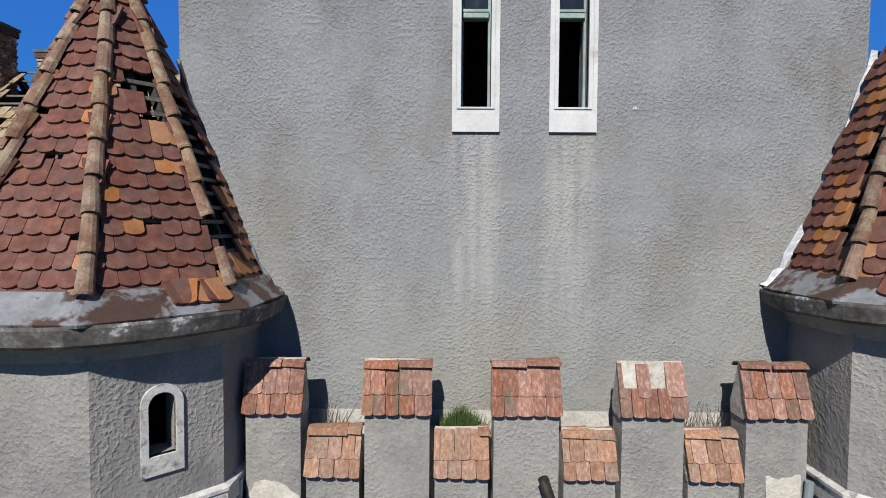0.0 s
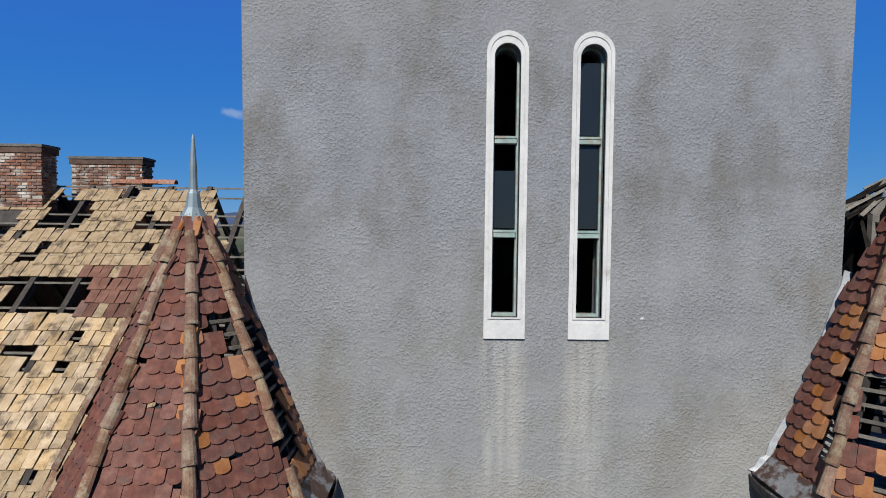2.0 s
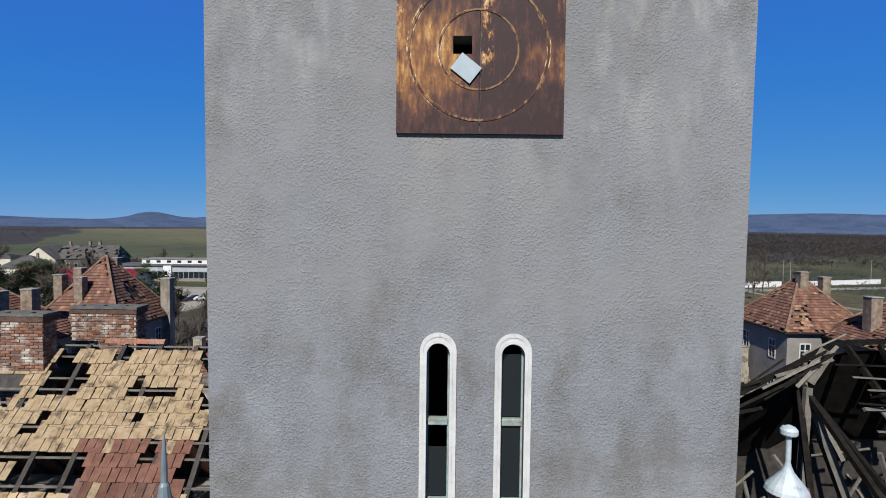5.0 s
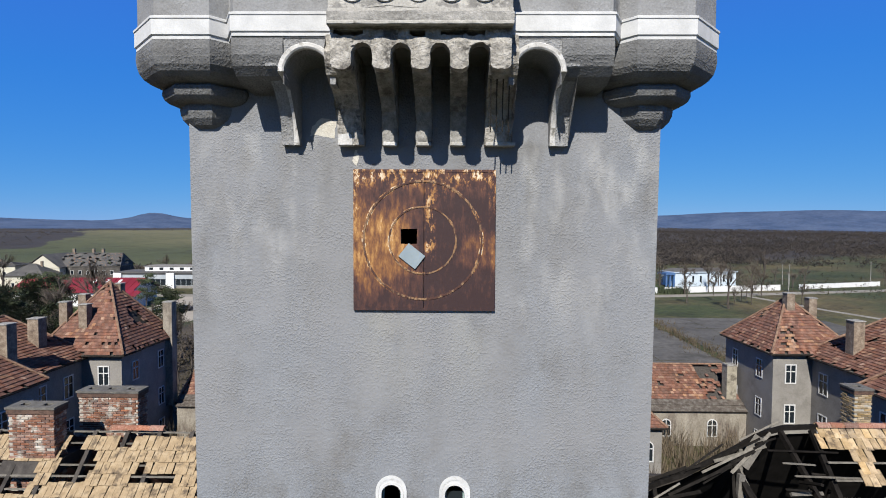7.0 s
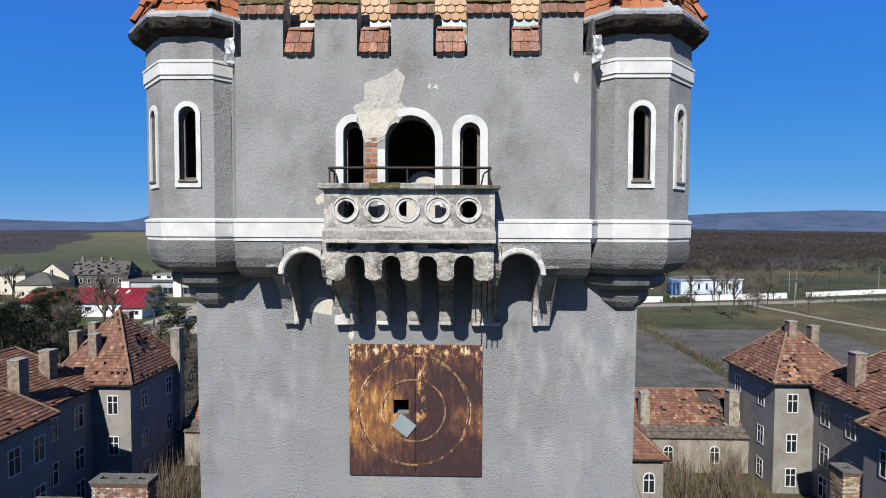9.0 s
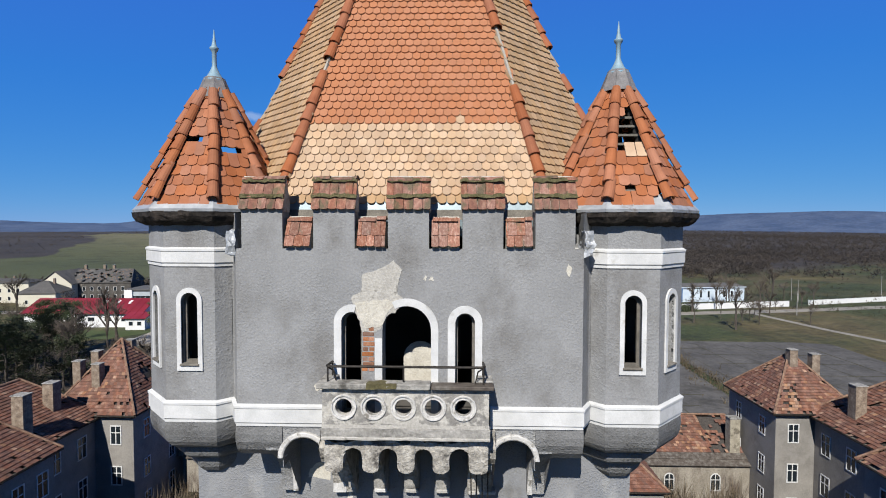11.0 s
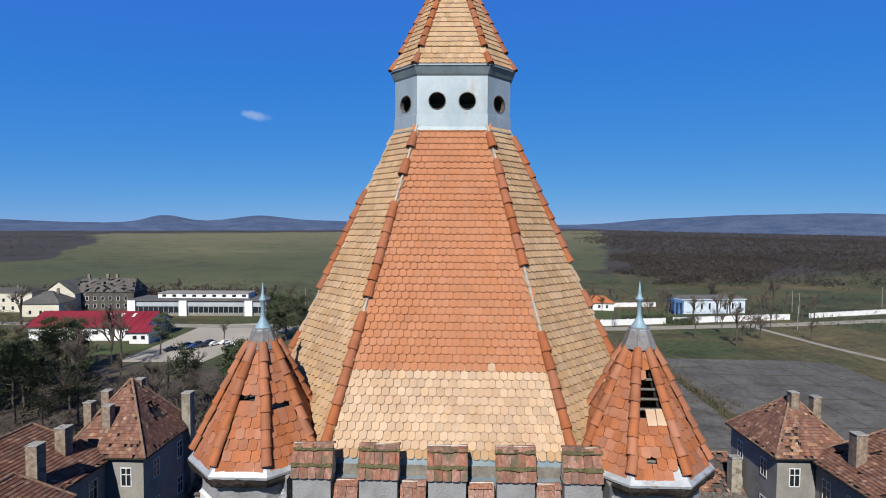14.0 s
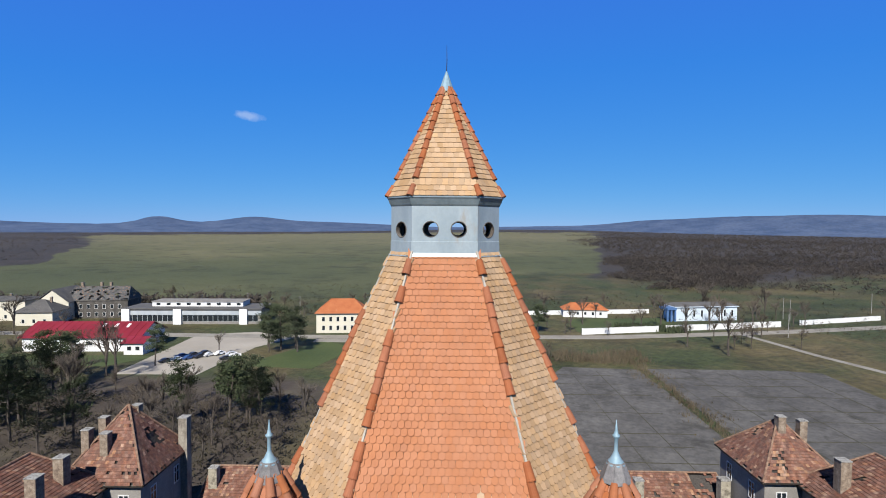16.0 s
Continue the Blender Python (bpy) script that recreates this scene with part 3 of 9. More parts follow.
def slit_window(x, panes):
    """A tall slit with a white surround and three lights, some of them without glass."""
    w = thing("slit_window", (x, 0.1, 2.0), "tall round-headed slit window in a white surround, panes partly missing", "window", "slit windows of the shaft")
    ring = Shape().panel(arch(x, 1.98, 6.16, 0.56, 14), [arch(x, W0, W1, WW, 14)], -0.025, 0.06)
    part("surround", ring, WHITE_PAINT, w)
    part("inner_moulding", Shape().panel(arch(x, W0 - 0.02, W1 + 0.045, WW + 0.09, 14), [arch(x, W0, W1, WW, 14)], -0.04, -0.02), WHITE_PAINT, w)
    part("outer_moulding", Shape().panel(arch(x, 1.975, 6.165, 0.57, 14), [arch(x, 2.2, 6.1, 0.47, 14)], -0.036, -0.02), WHITE_PAINT, w)
    part("frame", Shape().panel(arch(x, W0, W1, WW - 0.002, 14), [arch(x, W0 + 0.035, W1 - 0.03, WW - 0.06, 14)], 0.13, 0.2), FRAME_PAINT, w, "faded green timber frame")
    for z in (3.42, 4.72):
        part("transom", Shape().box(x - WW / 2 + 0.02, x + WW / 2 - 0.02, 0.09, 0.21, z - 0.055, z + 0.055, 0.01).box(x - WW / 2 + 0.02, x + WW / 2 - 0.02, 0.08, 0.1, z + 0.02, z + 0.05), FRAME_PAINT, w)
    for z0, z1 in panes:
        part("pane", Shape().box(x - 0.15, x + 0.15, 0.155, 0.16, z0, z1), DUSTY_GLASS, w, "dusty glass pane")
    return w


slit_window(WIN[0], [(3.5, 4.3)])
slit_window(WIN[1], [(3.5, 4.65), (4.8, 5.8)])

# rusted clock plate
DZ0, DZ1, DX = 9.23, 11.74, 1.262
dz = (DZ0 + DZ1) / 2


def rust_plate(name):
    """Rust in downward runs: maroon, brown and ochre, with flaking pale paint along the rings, the top and the middle seam."""
    mt = bpy.data.materials.new(name)
    mt.use_nodes = True
    n, l = mt.node_tree.nodes, mt.node_tree.links
    bsdf = n["Principled BSDF"]
    geo = n.new("ShaderNodeNewGeometry")
    sep = n.new("ShaderNodeSeparateXYZ")
    l.new(geo.outputs["Position"], sep.inputs[0])
    x, z = sep.outputs[0], sep.outputs[2]
    def op(kind, a, b=0.0):
        m = n.new("ShaderNodeMath")
        m.operation = kind
        for k, v in enumerate((a, b)):
            if isinstance(v, (int, float)):
                m.inputs[k].default_value = v
            else:
                l.new(v, m.inputs[k])
        return m.outputs[0]
    def ramp(v, a, b, lo=0.0, hi=1.0):
        m = n.new("ShaderNodeMapRange")
        m.interpolation_type = "SMOOTHSTEP"
        for k, q in enumerate((a, b, lo, hi)):
            m.inputs[k + 1].default_value = q
        l.new(v, m.inputs[0])
        return m.outputs[0]
    def runs(sx, sz, detail=8.0, r=0.68, off=0.0):
        mp = n.new("ShaderNodeMapping")
        mp.inputs["Scale"].default_value, mp.inputs["Location"].default_value = (sx, 0.0, sz), (off, 0.0, off)
        l.new(geo.outputs["Position"], mp.inputs[0])
        t = n.new("ShaderNodeTexNoise")
        t.inputs["Scale"].default_value, t.inputs["Detail"].default_value, t.inputs["Roughness"].default_value = 1.0, detail, r
        l.new(mp.outputs[0], t.inputs["Vector"])
        return t.outputs["Fac"]
    def window_of(v, a, b, soft):
        return op("MULTIPLY", ramp(v, a - soft, a + soft), ramp(v, b + soft, b - soft))
    streak, blot, flakes = runs(11.0, 3.2), runs(2.2, 1.5, 5.0, 0.6, 3.0), runs(9.0, 4.5, 9.0, 0.75, 7.0)
    d = op("SUBTRACT", z, dz)
    xc = op("ADD", x, 0.03)
    r = op("SQRT", op("ADD", op("MULTIPLY", xc, xc), op("MULTIPLY", d, d)))
    tone = op("ADD", op("MULTIPLY", op("SUBTRACT", streak, 0.5), 1.5), op("MULTIPLY", op("SUBTRACT", blot, 0.5), 0.9))
    gold = op("MULTIPLY", ramp(x, -0.1, -0.5), window_of(d, -0.75, 0.55, 0.3))
    gold = op("MAXIMUM", gold, op("MULTIPLY", op("MULTIPLY", ramp(x, 0.55, 0.75), window_of(d, -0.5, 0.12, 0.15)), 0.85))
    tone = op("ADD", op("ADD", tone, 0.2), op("MULTIPLY", gold, 0.34))
    tone = op("SUBTRACT", tone, op("MULTIPLY", op("MULTIPLY", ramp(x, -0.15, 0.1), window_of(d, -1.3, 0.9, 0.3)), 0.2))
    tone = op("SUBTRACT", tone, op("MULTIPLY", ramp(d, -0.75, -1.2), 0.1))
    pale = op("MULTIPLY", ramp(d, 0.8, 1.15), 0.9)
    for rad, half in ((1.06, 0.05), (0.6, 0.03)):
        pale = op("MAXIMUM", pale, op("MULTIPLY", ramp(op("ABSOLUTE", op("SUBTRACT", r, rad)), half, half * 0.4), ramp(d, -1.1, 0.5, 0.5, 1.0)))
    pale = op("MAXIMUM", pale, op("MULTIPLY", window_of(x, 0.0, 0.2, 0.06), window_of(d, -0.35, 0.9, 0.15)))
    pale = op("MAXIMUM", pale, op("MULTIPLY", op("MULTIPLY", ramp(x, -0.02, 0.05), ramp(x, 0.7, 0.2)), op("MULTIPLY", ramp(d, 0.5, 0.9), 0.7)))
    edge = op("MAXIMUM", op("ABSOLUTE", x), op("ABSOLUTE", d))
    pale = op("MAXIMUM", pale, op("MULTIPLY", ramp(edge, 1.08, 1.2), op("ADD", 0.15, op("MULTIPLY", ramp(d, 0.2, 0.9), 0.6))))
    tone = op("ADD", tone, op("MULTIPLY", op("MULTIPLY", pale, ramp(flakes, 0.47, 0.58)), 0.8))
    cr = n.new("ShaderNodeValToRGB")
    e = cr.color_ramp.elements
    for w in (0.3, 0.5, 0.7):
        e.new(w)
    for k, (w, c) in enumerate(((0.05, (0.03, 0.015, 0.016)), (0.3, (0.07, 0.03, 0.023)), (0.52, (0.17, 0.074, 0.028)), (0.74, (0.34, 0.18, 0.06)), (0.98, (0.55, 0.48, 0.38)))):
        e[k].position, e[k].color = w, (*c, 1)
    l.new(tone, cr.inputs[0])
    l.new(cr.outputs[0], bsdf.inputs["Base Color"])
    bsdf.inputs["Roughness"].default_value, bsdf.inputs["Metallic"].default_value, bsdf.inputs["Specular IOR Level"].default_value = 0.7, 0.1, 0.35
    bp = n.new("ShaderNodeBump")
    bp.inputs["Strength"].default_value, bp.inputs["Distance"].default_value = 0.6, 0.012
    l.new(op("ADD", flakes, op("MULTIPLY", blot, 2.0)), bp.inputs["Height"])
    l.new(bp.outputs[0], bsdf.inputs["Normal"])
    return mt


RUST = rust_plate("rust")
RUST_PALE = material("flaking_paint_on_rust", [(0.1872, 0.0864, 0.036), (0.36, 0.2736, 0.1728)], scale=9.0, rough=0.8, bump=0.4, grain=30.0, streak=3.0,
                     stain=(0.0648, 0.0302, 0.023), stain_scale=9.0, stain_cut=(0.44, 0.52), fine=0.3)
plate = thing("clock_plate", (0, -0.02, DZ0), "square rusted sheet-metal clock plate with flaking paint and raised rings", "clock face")
part("sheet", Shape().panel(rect(-DX, -0.012, DZ0, DZ1), [rect(-0.42, -0.13, 10.42, 10.69)], -0.05, -0.035), RUST, plate)
part("sheet", Shape().panel(rect(0.0, DX, DZ0, DZ1), [], -0.052, -0.035), RUST, plate)
part("edge_strip", Shape().panel(rect(-DX - 0.01, DX + 0.01, DZ0 - 0.01, DZ1 + 0.01), [rect(-DX + 0.035, DX - 0.035, DZ0 + 0.035, DZ1 - 0.035)], -0.06, 0.0), RUST, plate)
for r, w in ((1.06, 0.035), (0.6, 0.025)):
    part("ring", Shape().panel(circle(-0.03, dz, r + w / 2, 56), [circle(-0.03, dz, r - w / 2, 56)], -0.062, -0.05), RUST_PALE, plate, "raised ring with traces of pale paint")
m = Matrix.Translation((-0.22, -0.075, 10.2)) @ pose(0, 0, 0, 0, 38, 0)
part("loose_cover", Shape().box(-0.19, 0.19, -0.008, 0.008, -0.15, 0.15, 0.003, m), ZINC, plate, "loose blue-grey metal cover hanging askew")

# ---- upper storey ----
UY = -1.0                          # its front
TC = 3.92                          # turret centres, 0.25 m behind the shaft's front
upper = thing("upper_storey", (0, HALF, 12.6), "corbelled grey roughcast upper storey with white string courses", "tower storey", kind="structure")
doors = [(-0.985, 0.36, 15.78), (-0.025, 0.85, 15.89), (0.99, 0.34, 15.77)]
part("corbel_soffit", Shape().box(-2.9, 2.9, UY + 0.06, 0.01, 13.58, 13.72), SMOOTH_RENDER, upper, "stained soffit behind the brackets")
part("wall_front", Shape().panel(rect(-3.02, 3.02, 13.72, 16.88), [arch(x, 13.95, t, w) for x, w, t in doors], UY, UY + 0.4), UPPER_CAST, upper, "grey roughcast front wall")
side_wall = Shape()
for s in (-1, 1):
    side_wall.extrude([(s * 3.02, UY + 0.003), (s * 3.02, UY + 0.4), (s * 3.5, UY + 0.6), (s * 3.2, UY + 0.34)], 2, 13.72, 17.5)
    side_wall.box(min(s * 4.64, s * 5.04), max(s * 4.64, s * 5.04), 0.6, 2 * HALF + 0.6, 13.72, 17.6)
side_wall.box(-4.6, 4.6, 2 * HALF + 0.47, 2 * HALF + 0.87, 13.72, 17.6)
part("wall_rest", side_wall, UPPER_CAST, upper)
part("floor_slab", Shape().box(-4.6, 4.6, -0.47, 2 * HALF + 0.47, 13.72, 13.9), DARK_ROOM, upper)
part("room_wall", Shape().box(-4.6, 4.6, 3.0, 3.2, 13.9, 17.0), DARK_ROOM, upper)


def string_course(path, z0, z1, out):
    """A white moulded band along a line in plan: a fascia with a bead above and below."""
    s = Shape()
    prof = [(0.0, z0 - 0.05), (out * 0.5, z0 - 0.05), (out * 0.5, z0), (out, z0 + 0.02), (out, z1 - 0.05), (out * 1.3, z1 - 0.035), (out * 1.3, z1), (0.0, z1 + 0.03)]
    rings = []
    for i, (x, y) in enumerate(path):
        a, b = path[max(i - 1, 0)], path[min(i + 1, len(path) - 1)]
        d0 = Vector((x - a[0], y - a[1])).normalized() if i else Vector((b[0] - x, b[1] - y)).normalized()
        d1 = Vector((b[0] - x, b[1] - y)).normalized() if i < len(path) - 1 else d0
        n0, n1 = Vector((d0.y, -d0.x)), Vector((d1.y, -d1.x))
        n = (n0 + n1).normalized()
        k = 1 / max(0.35, n.dot(n0))
        rings.append([(x + n.x * o * k, y + n.y * o * k, z) for o, z in prof])
    return s.loft(rings)


part("string_course", string_course([(-3.2, UY + 0.33), (-3.02, UY), (-1.43, UY)], 13.8, 14.11, 0.05), WHITE_PAINT, upper, "white moulded string course")
part("string_course", string_course([(1.43, UY), (3.02, UY), (3.2, UY + 0.33)], 13.8, 14.11, 0.05), WHITE_PAINT, upper, "white moulded string course, yellowed")

# swelling corbel course under the front wall, its arches and brackets
def swell(x0, x1):
    prof = [(0.0, 13.74), (UY, 13.74), (UY - 0.03, 13.6), (UY - 0.02, 13.46), (UY + 0.05, 13.3), (UY + 0.18, 13.17), (UY + 0.4, 13.09), (0.0, 13.06)]
    return Shape().extrude(prof, 0, x0, x1)


def sweep(z, low=12.16, top=13.3, reach=0.97):
    """How far a bracket stands out from the wall at a height."""
    u = min(1.0, max(0.0, (z - low) / (top - low)))
    return 0.14 + (reach - 0.14) * u ** 2.4


def bracket(x0, x1):
    """A long stone bracket that sweeps out from the wall."""
    zs = [12.16 + 1.24 * k / 12 for k in range(13)]
    return Shape().extrude([(0.01, 12.16)] + [(-sweep(z), z) for z in zs] + [(0.01, 13.4)], 0, x0, x1)


for s in (-1, 1):
    a, b = sorted((s * 3.05, s * 2.22))
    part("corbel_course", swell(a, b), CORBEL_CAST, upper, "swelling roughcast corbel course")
    a, b = sorted((s * 2.52, s * 2.2))
    part("bracket", crumbled(bracket(a, b), 0.15, 0.008, s * 2.0), ROUGHCAST, upper)
    c, rad = s * 1.84, 0.37
    spandrel = [(c - s * 0.46, 13.0), (c - s * rad, 13.0)] + [(c + s * rad * math.cos(math.pi - math.pi * k / 12), 13.19 + rad * math.sin(math.pi * k / 12)) for k in range(13)] + [(c + s * rad, 13.0), (c + s * 0.379, 13.0), (c + s * 0.379, 13.738), (c - s * 0.46, 13.738)]
    part("corbel_arch", Shape().panel(spandrel, [], UY + 0.012, 0.01), ROUGHCAST, upper, "shadowed round arch between brackets")
    rings = []
    for k in range(15):
        g = math.pi * (0.93 - 0.93 * k / 14)
        rings.append([(c + s * q * math.cos(g), y, 13.19 + q * math.sin(g)) for q, y in ((rad - 0.005, UY + 0.05), (rad - 0.005, UY - 0.03), (rad + 0.02, UY - 0.05), (rad + 0.075, UY - 0.05), (rad + 0.09, UY - 0.03), (rad + 0.09, UY + 0.05))])
    for k in range(1, 13):
        z = 13.19 - 1.03 * k / 12
        y = -max(sweep(z), 0.14)
        rings.append([(c + s * q, y + d, z) for q, d in ((rad - 0.005, 0.08), (rad - 0.005, -0.02), (rad + 0.02, -0.035), (rad + 0.075, -0.035), (rad + 0.09, -0.02), (rad + 0.09, 0.08))])
    part("arch_rim", crumbled(Shape().loft(rings), 0.12, 0.006, s * 7.0), WORN_WHITE, upper, "worn white arch rim that runs down the bracket")


# ---- corner turrets of the upper storey ----
def turret(cx, cy, group):
    s = 1 if cx > 0 else -1
    t = thing("corner_turret", (cx, cy, 12.5), "octagonal roughcast corner turret on stepped corbels with white bands", "turret", group, "structure")
    rings = [(0.1, 12.42), (0.24, 12.45), (0.36, 12.52), (0.45, 12.62), (0.49, 12.72), (0.5, 12.8), (0.49, 12.85), (0.57, 12.865), (0.66, 12.9), (0.73, 12.96), (0.765, 13.04), (0.76, 13.11), (0.72, 13.15),
             (0.82, 13.165), (0.93, 13.21), (1.02, 13.28), (1.085, 13.37), (1.12, 13.48), (1.135, 13.6), (1.13, 13.69), (1.12, 13.76)]
    part("corbel", Shape().loft([octagon(cx, cy, a, z) for a, z in rings]), CORBEL_CAST, t, "stepped and swelling corbel of darker roughcast")
    a = 1.1
    side = a * math.tan(math.pi / 8)
    for k in range(8):
        m = Matrix.Translation((cx, cy, 0)) @ Matrix.Rotation(k * math.pi / 4, 4, "Z") @ Matrix.Translation((0, -a, 0))
        holes = [arch(0, 14.8, 16.08, 0.3)] if k in (0, 1, 7) else []
        part("wall_face", Shape().panel(rect(-side, side, 13.76, 17.3), holes, 0.0, 0.25, m), UPPER_CAST, t)
        if holes and not (k == (7 if s > 0 else 1)):
            part("window_surround", Shape().panel(arch(0, 14.68, 16.17, 0.46, 12), [arch(0, 14.8, 16.08, 0.3, 12)], -0.03, 0.04, m), WHITE_PAINT, t, "white round-headed window surround")
            fr = part("window_frame", Shape().panel(arch(0, 14.8, 16.08, 0.3, 12), [arch(0, 14.86, 16.03, 0.2, 12)], 0.1, 0.15, m), GREY_TIMBER, t)
            part("sill", Shape().box(-0.17, 0.17, -0.06, 0.1, 14.77, 14.81, 0.008, m), GREY_TIMBER, t)
    for z0, z1, out in ((13.8, 14.11, 0.05), (16.6, 16.86, 0.045)):
        ring = [(x, y) for x, y, _ in octagon(cx, cy, a, 0)]
        line = [ring[i] for i in (6, 7, 0, 1, 2, 3)]
        part("string_course", string_course(line, z0, z1, out), WHITE_PAINT, t, "white moulded band")
    # boarded eaves
    eave = Shape().loft([octagon(cx, cy, 1.09, 17.28), octagon(cx, cy, 1.2, 17.3), octagon(cx, cy, 1.29, 17.35), octagon(cx, cy, 1.345, 17.44), octagon(cx, cy, 1.35, 17.515)])
    part("eaves", crumbled(eave, 0.13, 0.028, cx, 5.0), EAVES_BLACK, t, "black ragged gutter under the tiles")
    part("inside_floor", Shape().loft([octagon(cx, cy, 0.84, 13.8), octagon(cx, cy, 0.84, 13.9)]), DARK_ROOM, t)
    return t


turrets = [turret(s * TC, 0.25, "corner turrets") for s in (-1, 1)]

# ---- balcony ----
BY = -1.52                                    # balcony front
balcony = thing("balcony", (0, -1.2, 12.16), "crumbling concrete balcony on long brackets with round holes in its parapet", "balcony", kind="structure")
part("floor_slab", crumbled(Shape().box(-1.4, 1.4, BY - 0.03, UY + 0.0, 13.74, 13.93), 0.2, 0.012), CONCRETE, balcony)
HX = [-1.02, -0.525, -0.03, 0.465, 0.96]
part("parapet", Shape().panel(rect(-1.38, 1.38, 13.93, 14.6), [circle(x, 14.28, 0.14) for x in HX], BY, BY + 0.12), PARAPET, balcony, "grey parapet pierced by five round holes")
for s in (-1, 1):
    a, b = sorted((s * 1.38, s * 1.27))
    part("parapet_side", Shape().box(a, b, BY + 0.12, UY, 13.93, 14.6), PARAPET, balcony)
    a, b = sorted((s * 1.46, s * 1.2))
    part("coping", Shape().box(a, b, BY + 0.16, UY - 0.002, 14.6, 14.69, 0.012), CONCRETE, balcony)
part("coping", crumbled(Shape().box(-1.46, 0.42, BY - 0.1, BY + 0.16, 14.6, 14.695, 0.012), 0.12, 0.008, 3.0), CONCRETE, balcony, "mossy pale coping")
part("coping", Shape().box(0.43, 1.46, BY - 0.1, BY + 0.16, 14.6, 14.665, 0.012), RUST_SHEET, balcony, "dark broken coping")
part("moss_patch", crumbled(Shape().box(-0.62, -0.14, BY - 0.112, BY + 0.08, 14.612, 14.7), 0.06, 0.022, 9.0), DRY_MOSS, balcony, "dull green moss on the coping")
for x in HX:
    ring = Shape().loft([[(x + r * math.cos(a), y, 14.28 + r * math.sin(a)) for r, y in ((0.138, BY + 0.02), (0.138, BY - 0.008), (0.15, BY - 0.012), (0.155, BY - 0.005), (0.182, BY - 0.006), (0.188, BY - 0.028), (0.208, BY - 0.03), (0.216, BY - 0.01), (0.216, BY + 0.01))] for a in (2 * math.pi * k / 24 for k in range(25))], caps=False)
    part("ring_moulding", crumbled(ring, 0.2, 0.004, x * 9.0), WORN_WHITE, balcony, "worn white ring round a hole")
part("skirting", crumbled(Shape().box(-1.385, 1.385, BY - 0.006, BY + 0.05, 13.79, 13.985), 0.15, 0.004, 5.0), PATCHED, balcony, "paler patched band below the parapet")
part("ledge", crumbled(Shape().box(-1.4, 1.4, BY - 0.045, BY + 0.05, 13.735, 13.79, 0.01), 0.15, 0.01, 7.0), PATCHED, balcony, "projecting ledge")
# arcade under the floor: piers that sweep back to the wall
edges = [(-1.62, -1.06), (-0.74, -0.46), (-0.15, 0.14), (0.45, 0.73), (1.06, 1.62)]
outline = [(-1.38, 13.74), (-1.38, 13.3)]
for i, (a, b) in enumerate(edges):
    a, b = max(a, -1.38), min(b, 1.38)
    outline += [(a + 0.001, 13.2), (a * 0.9 + b * 0.1, 13.15), (a * 0.7 + b * 0.3, 13.13), (a * 0.35 + b * 0.65, 13.12), (a * 0.1 + b * 0.9, 13.15), (b, 13.2)]
    if i < 4:
        na = edges[i + 1][0]
        c, r = (b + na) / 2, (na - b) / 2
        outline += [(c + r * math.cos(math.pi - math.pi * k / 8), 13.37 + r * math.sin(math.pi * k / 8)) for k in range(9)]
outline += [(1.38, 13.3), (1.38, 13.74)]
def rag(x0, x1, z0, z1, seed):
    """A broken slit: its lower edge uneven."""
    rg_ = random.Random(seed)
    n = int((x1 - x0) / 0.06)
    return [(x0 + (x1 - x0) * k / n, z0 + abs(rg_.gauss(0, 0.025))) for k in range(n + 1)] + [(x1, z1), (x0, z1)]


arcade = crumbled(Shape().panel(outline, [rag(-1.34, -0.88, 13.61, 13.715, 1), rag(-0.17, 0.07, 13.6, 13.715, 2), rag(0.3, 0.98, 13.62, 13.715, 3)], BY + 0.15, BY + 0.36), 0.05, 0.011, 2.0, 13.0)
arcade.v = [(x, y - max([0.0] + [0.04 * (1 - ((x - (max(a, -1.38) + min(b, 1.38)) / 2) / ((b - a) / 2 + 0.02)) ** 2) for a, b in edges if a - 0.02 < x < b + 0.02]) * min(1.0, max(0.0, (13.72 - z) / 0.2)), z) for x, y, z in arcade.v]
part("arcade", arcade, RUBBLE, balcony, "crumbling arcade with the render fallen away")
for i, (a, b) in enumerate(edges):
    prof = [(0.02, 12.16), (-0.14, 12.16), (-0.17, 12.45), (-0.26, 12.72), (-0.46, 12.93), (-0.74, 13.03), (-0.92, 13.08), (-1.06, 13.16), (-1.16, 13.28), (BY + 0.32, 13.45), (BY + 0.42, 13.58), (BY + 0.42, 13.74), (0.02, 13.74)]
    if i in (0, 4):
        prof = [(0.02, 12.16), (-0.18, 12.16), (-0.22, 12.5), (-0.32, 12.75), (-0.55, 12.96), (-0.82, 13.04), (-1.04, 13.14), (-1.16, 13.28), (BY + 0.32, 13.45), (BY + 0.42, 13.58), (BY + 0.42, 13.74), (0.02, 13.74)]
    part("bracket", crumbled(Shape().extrude(prof, 0, max(a, -1.4) if i else a + 0.1, b if i < 4 else b - 0.1), 0.09, 0.009, i * 3.0, 8.0), RUBBLE if i in (0, 4) else CONCRETE, balcony, "stained and crumbling stone bracket")
    part("bracket_foot", crumbled(Shape().box(a + (0.02 if i else 0.1), b - (0.02 if i else 0.2), -0.2 if i in (0, 4) else -0.17, -0.02, 12.15, 12.22 if i else 12.42, 0.012), 0.1, 0.008, i * 2.0), WORN_WHITE if i in (0, 1) else PATCHED, balcony)
for k in range(4):
    x = 1.1 + k * 0.1
    part("bared_rod", Shape().tube([(x, -0.95, 13.1), (x + 0.01, -0.75, 12.7), (x + 0.02, -0.66, 12.3)], 0.012, 5), IRON, balcony, "rusty bared steel rod")
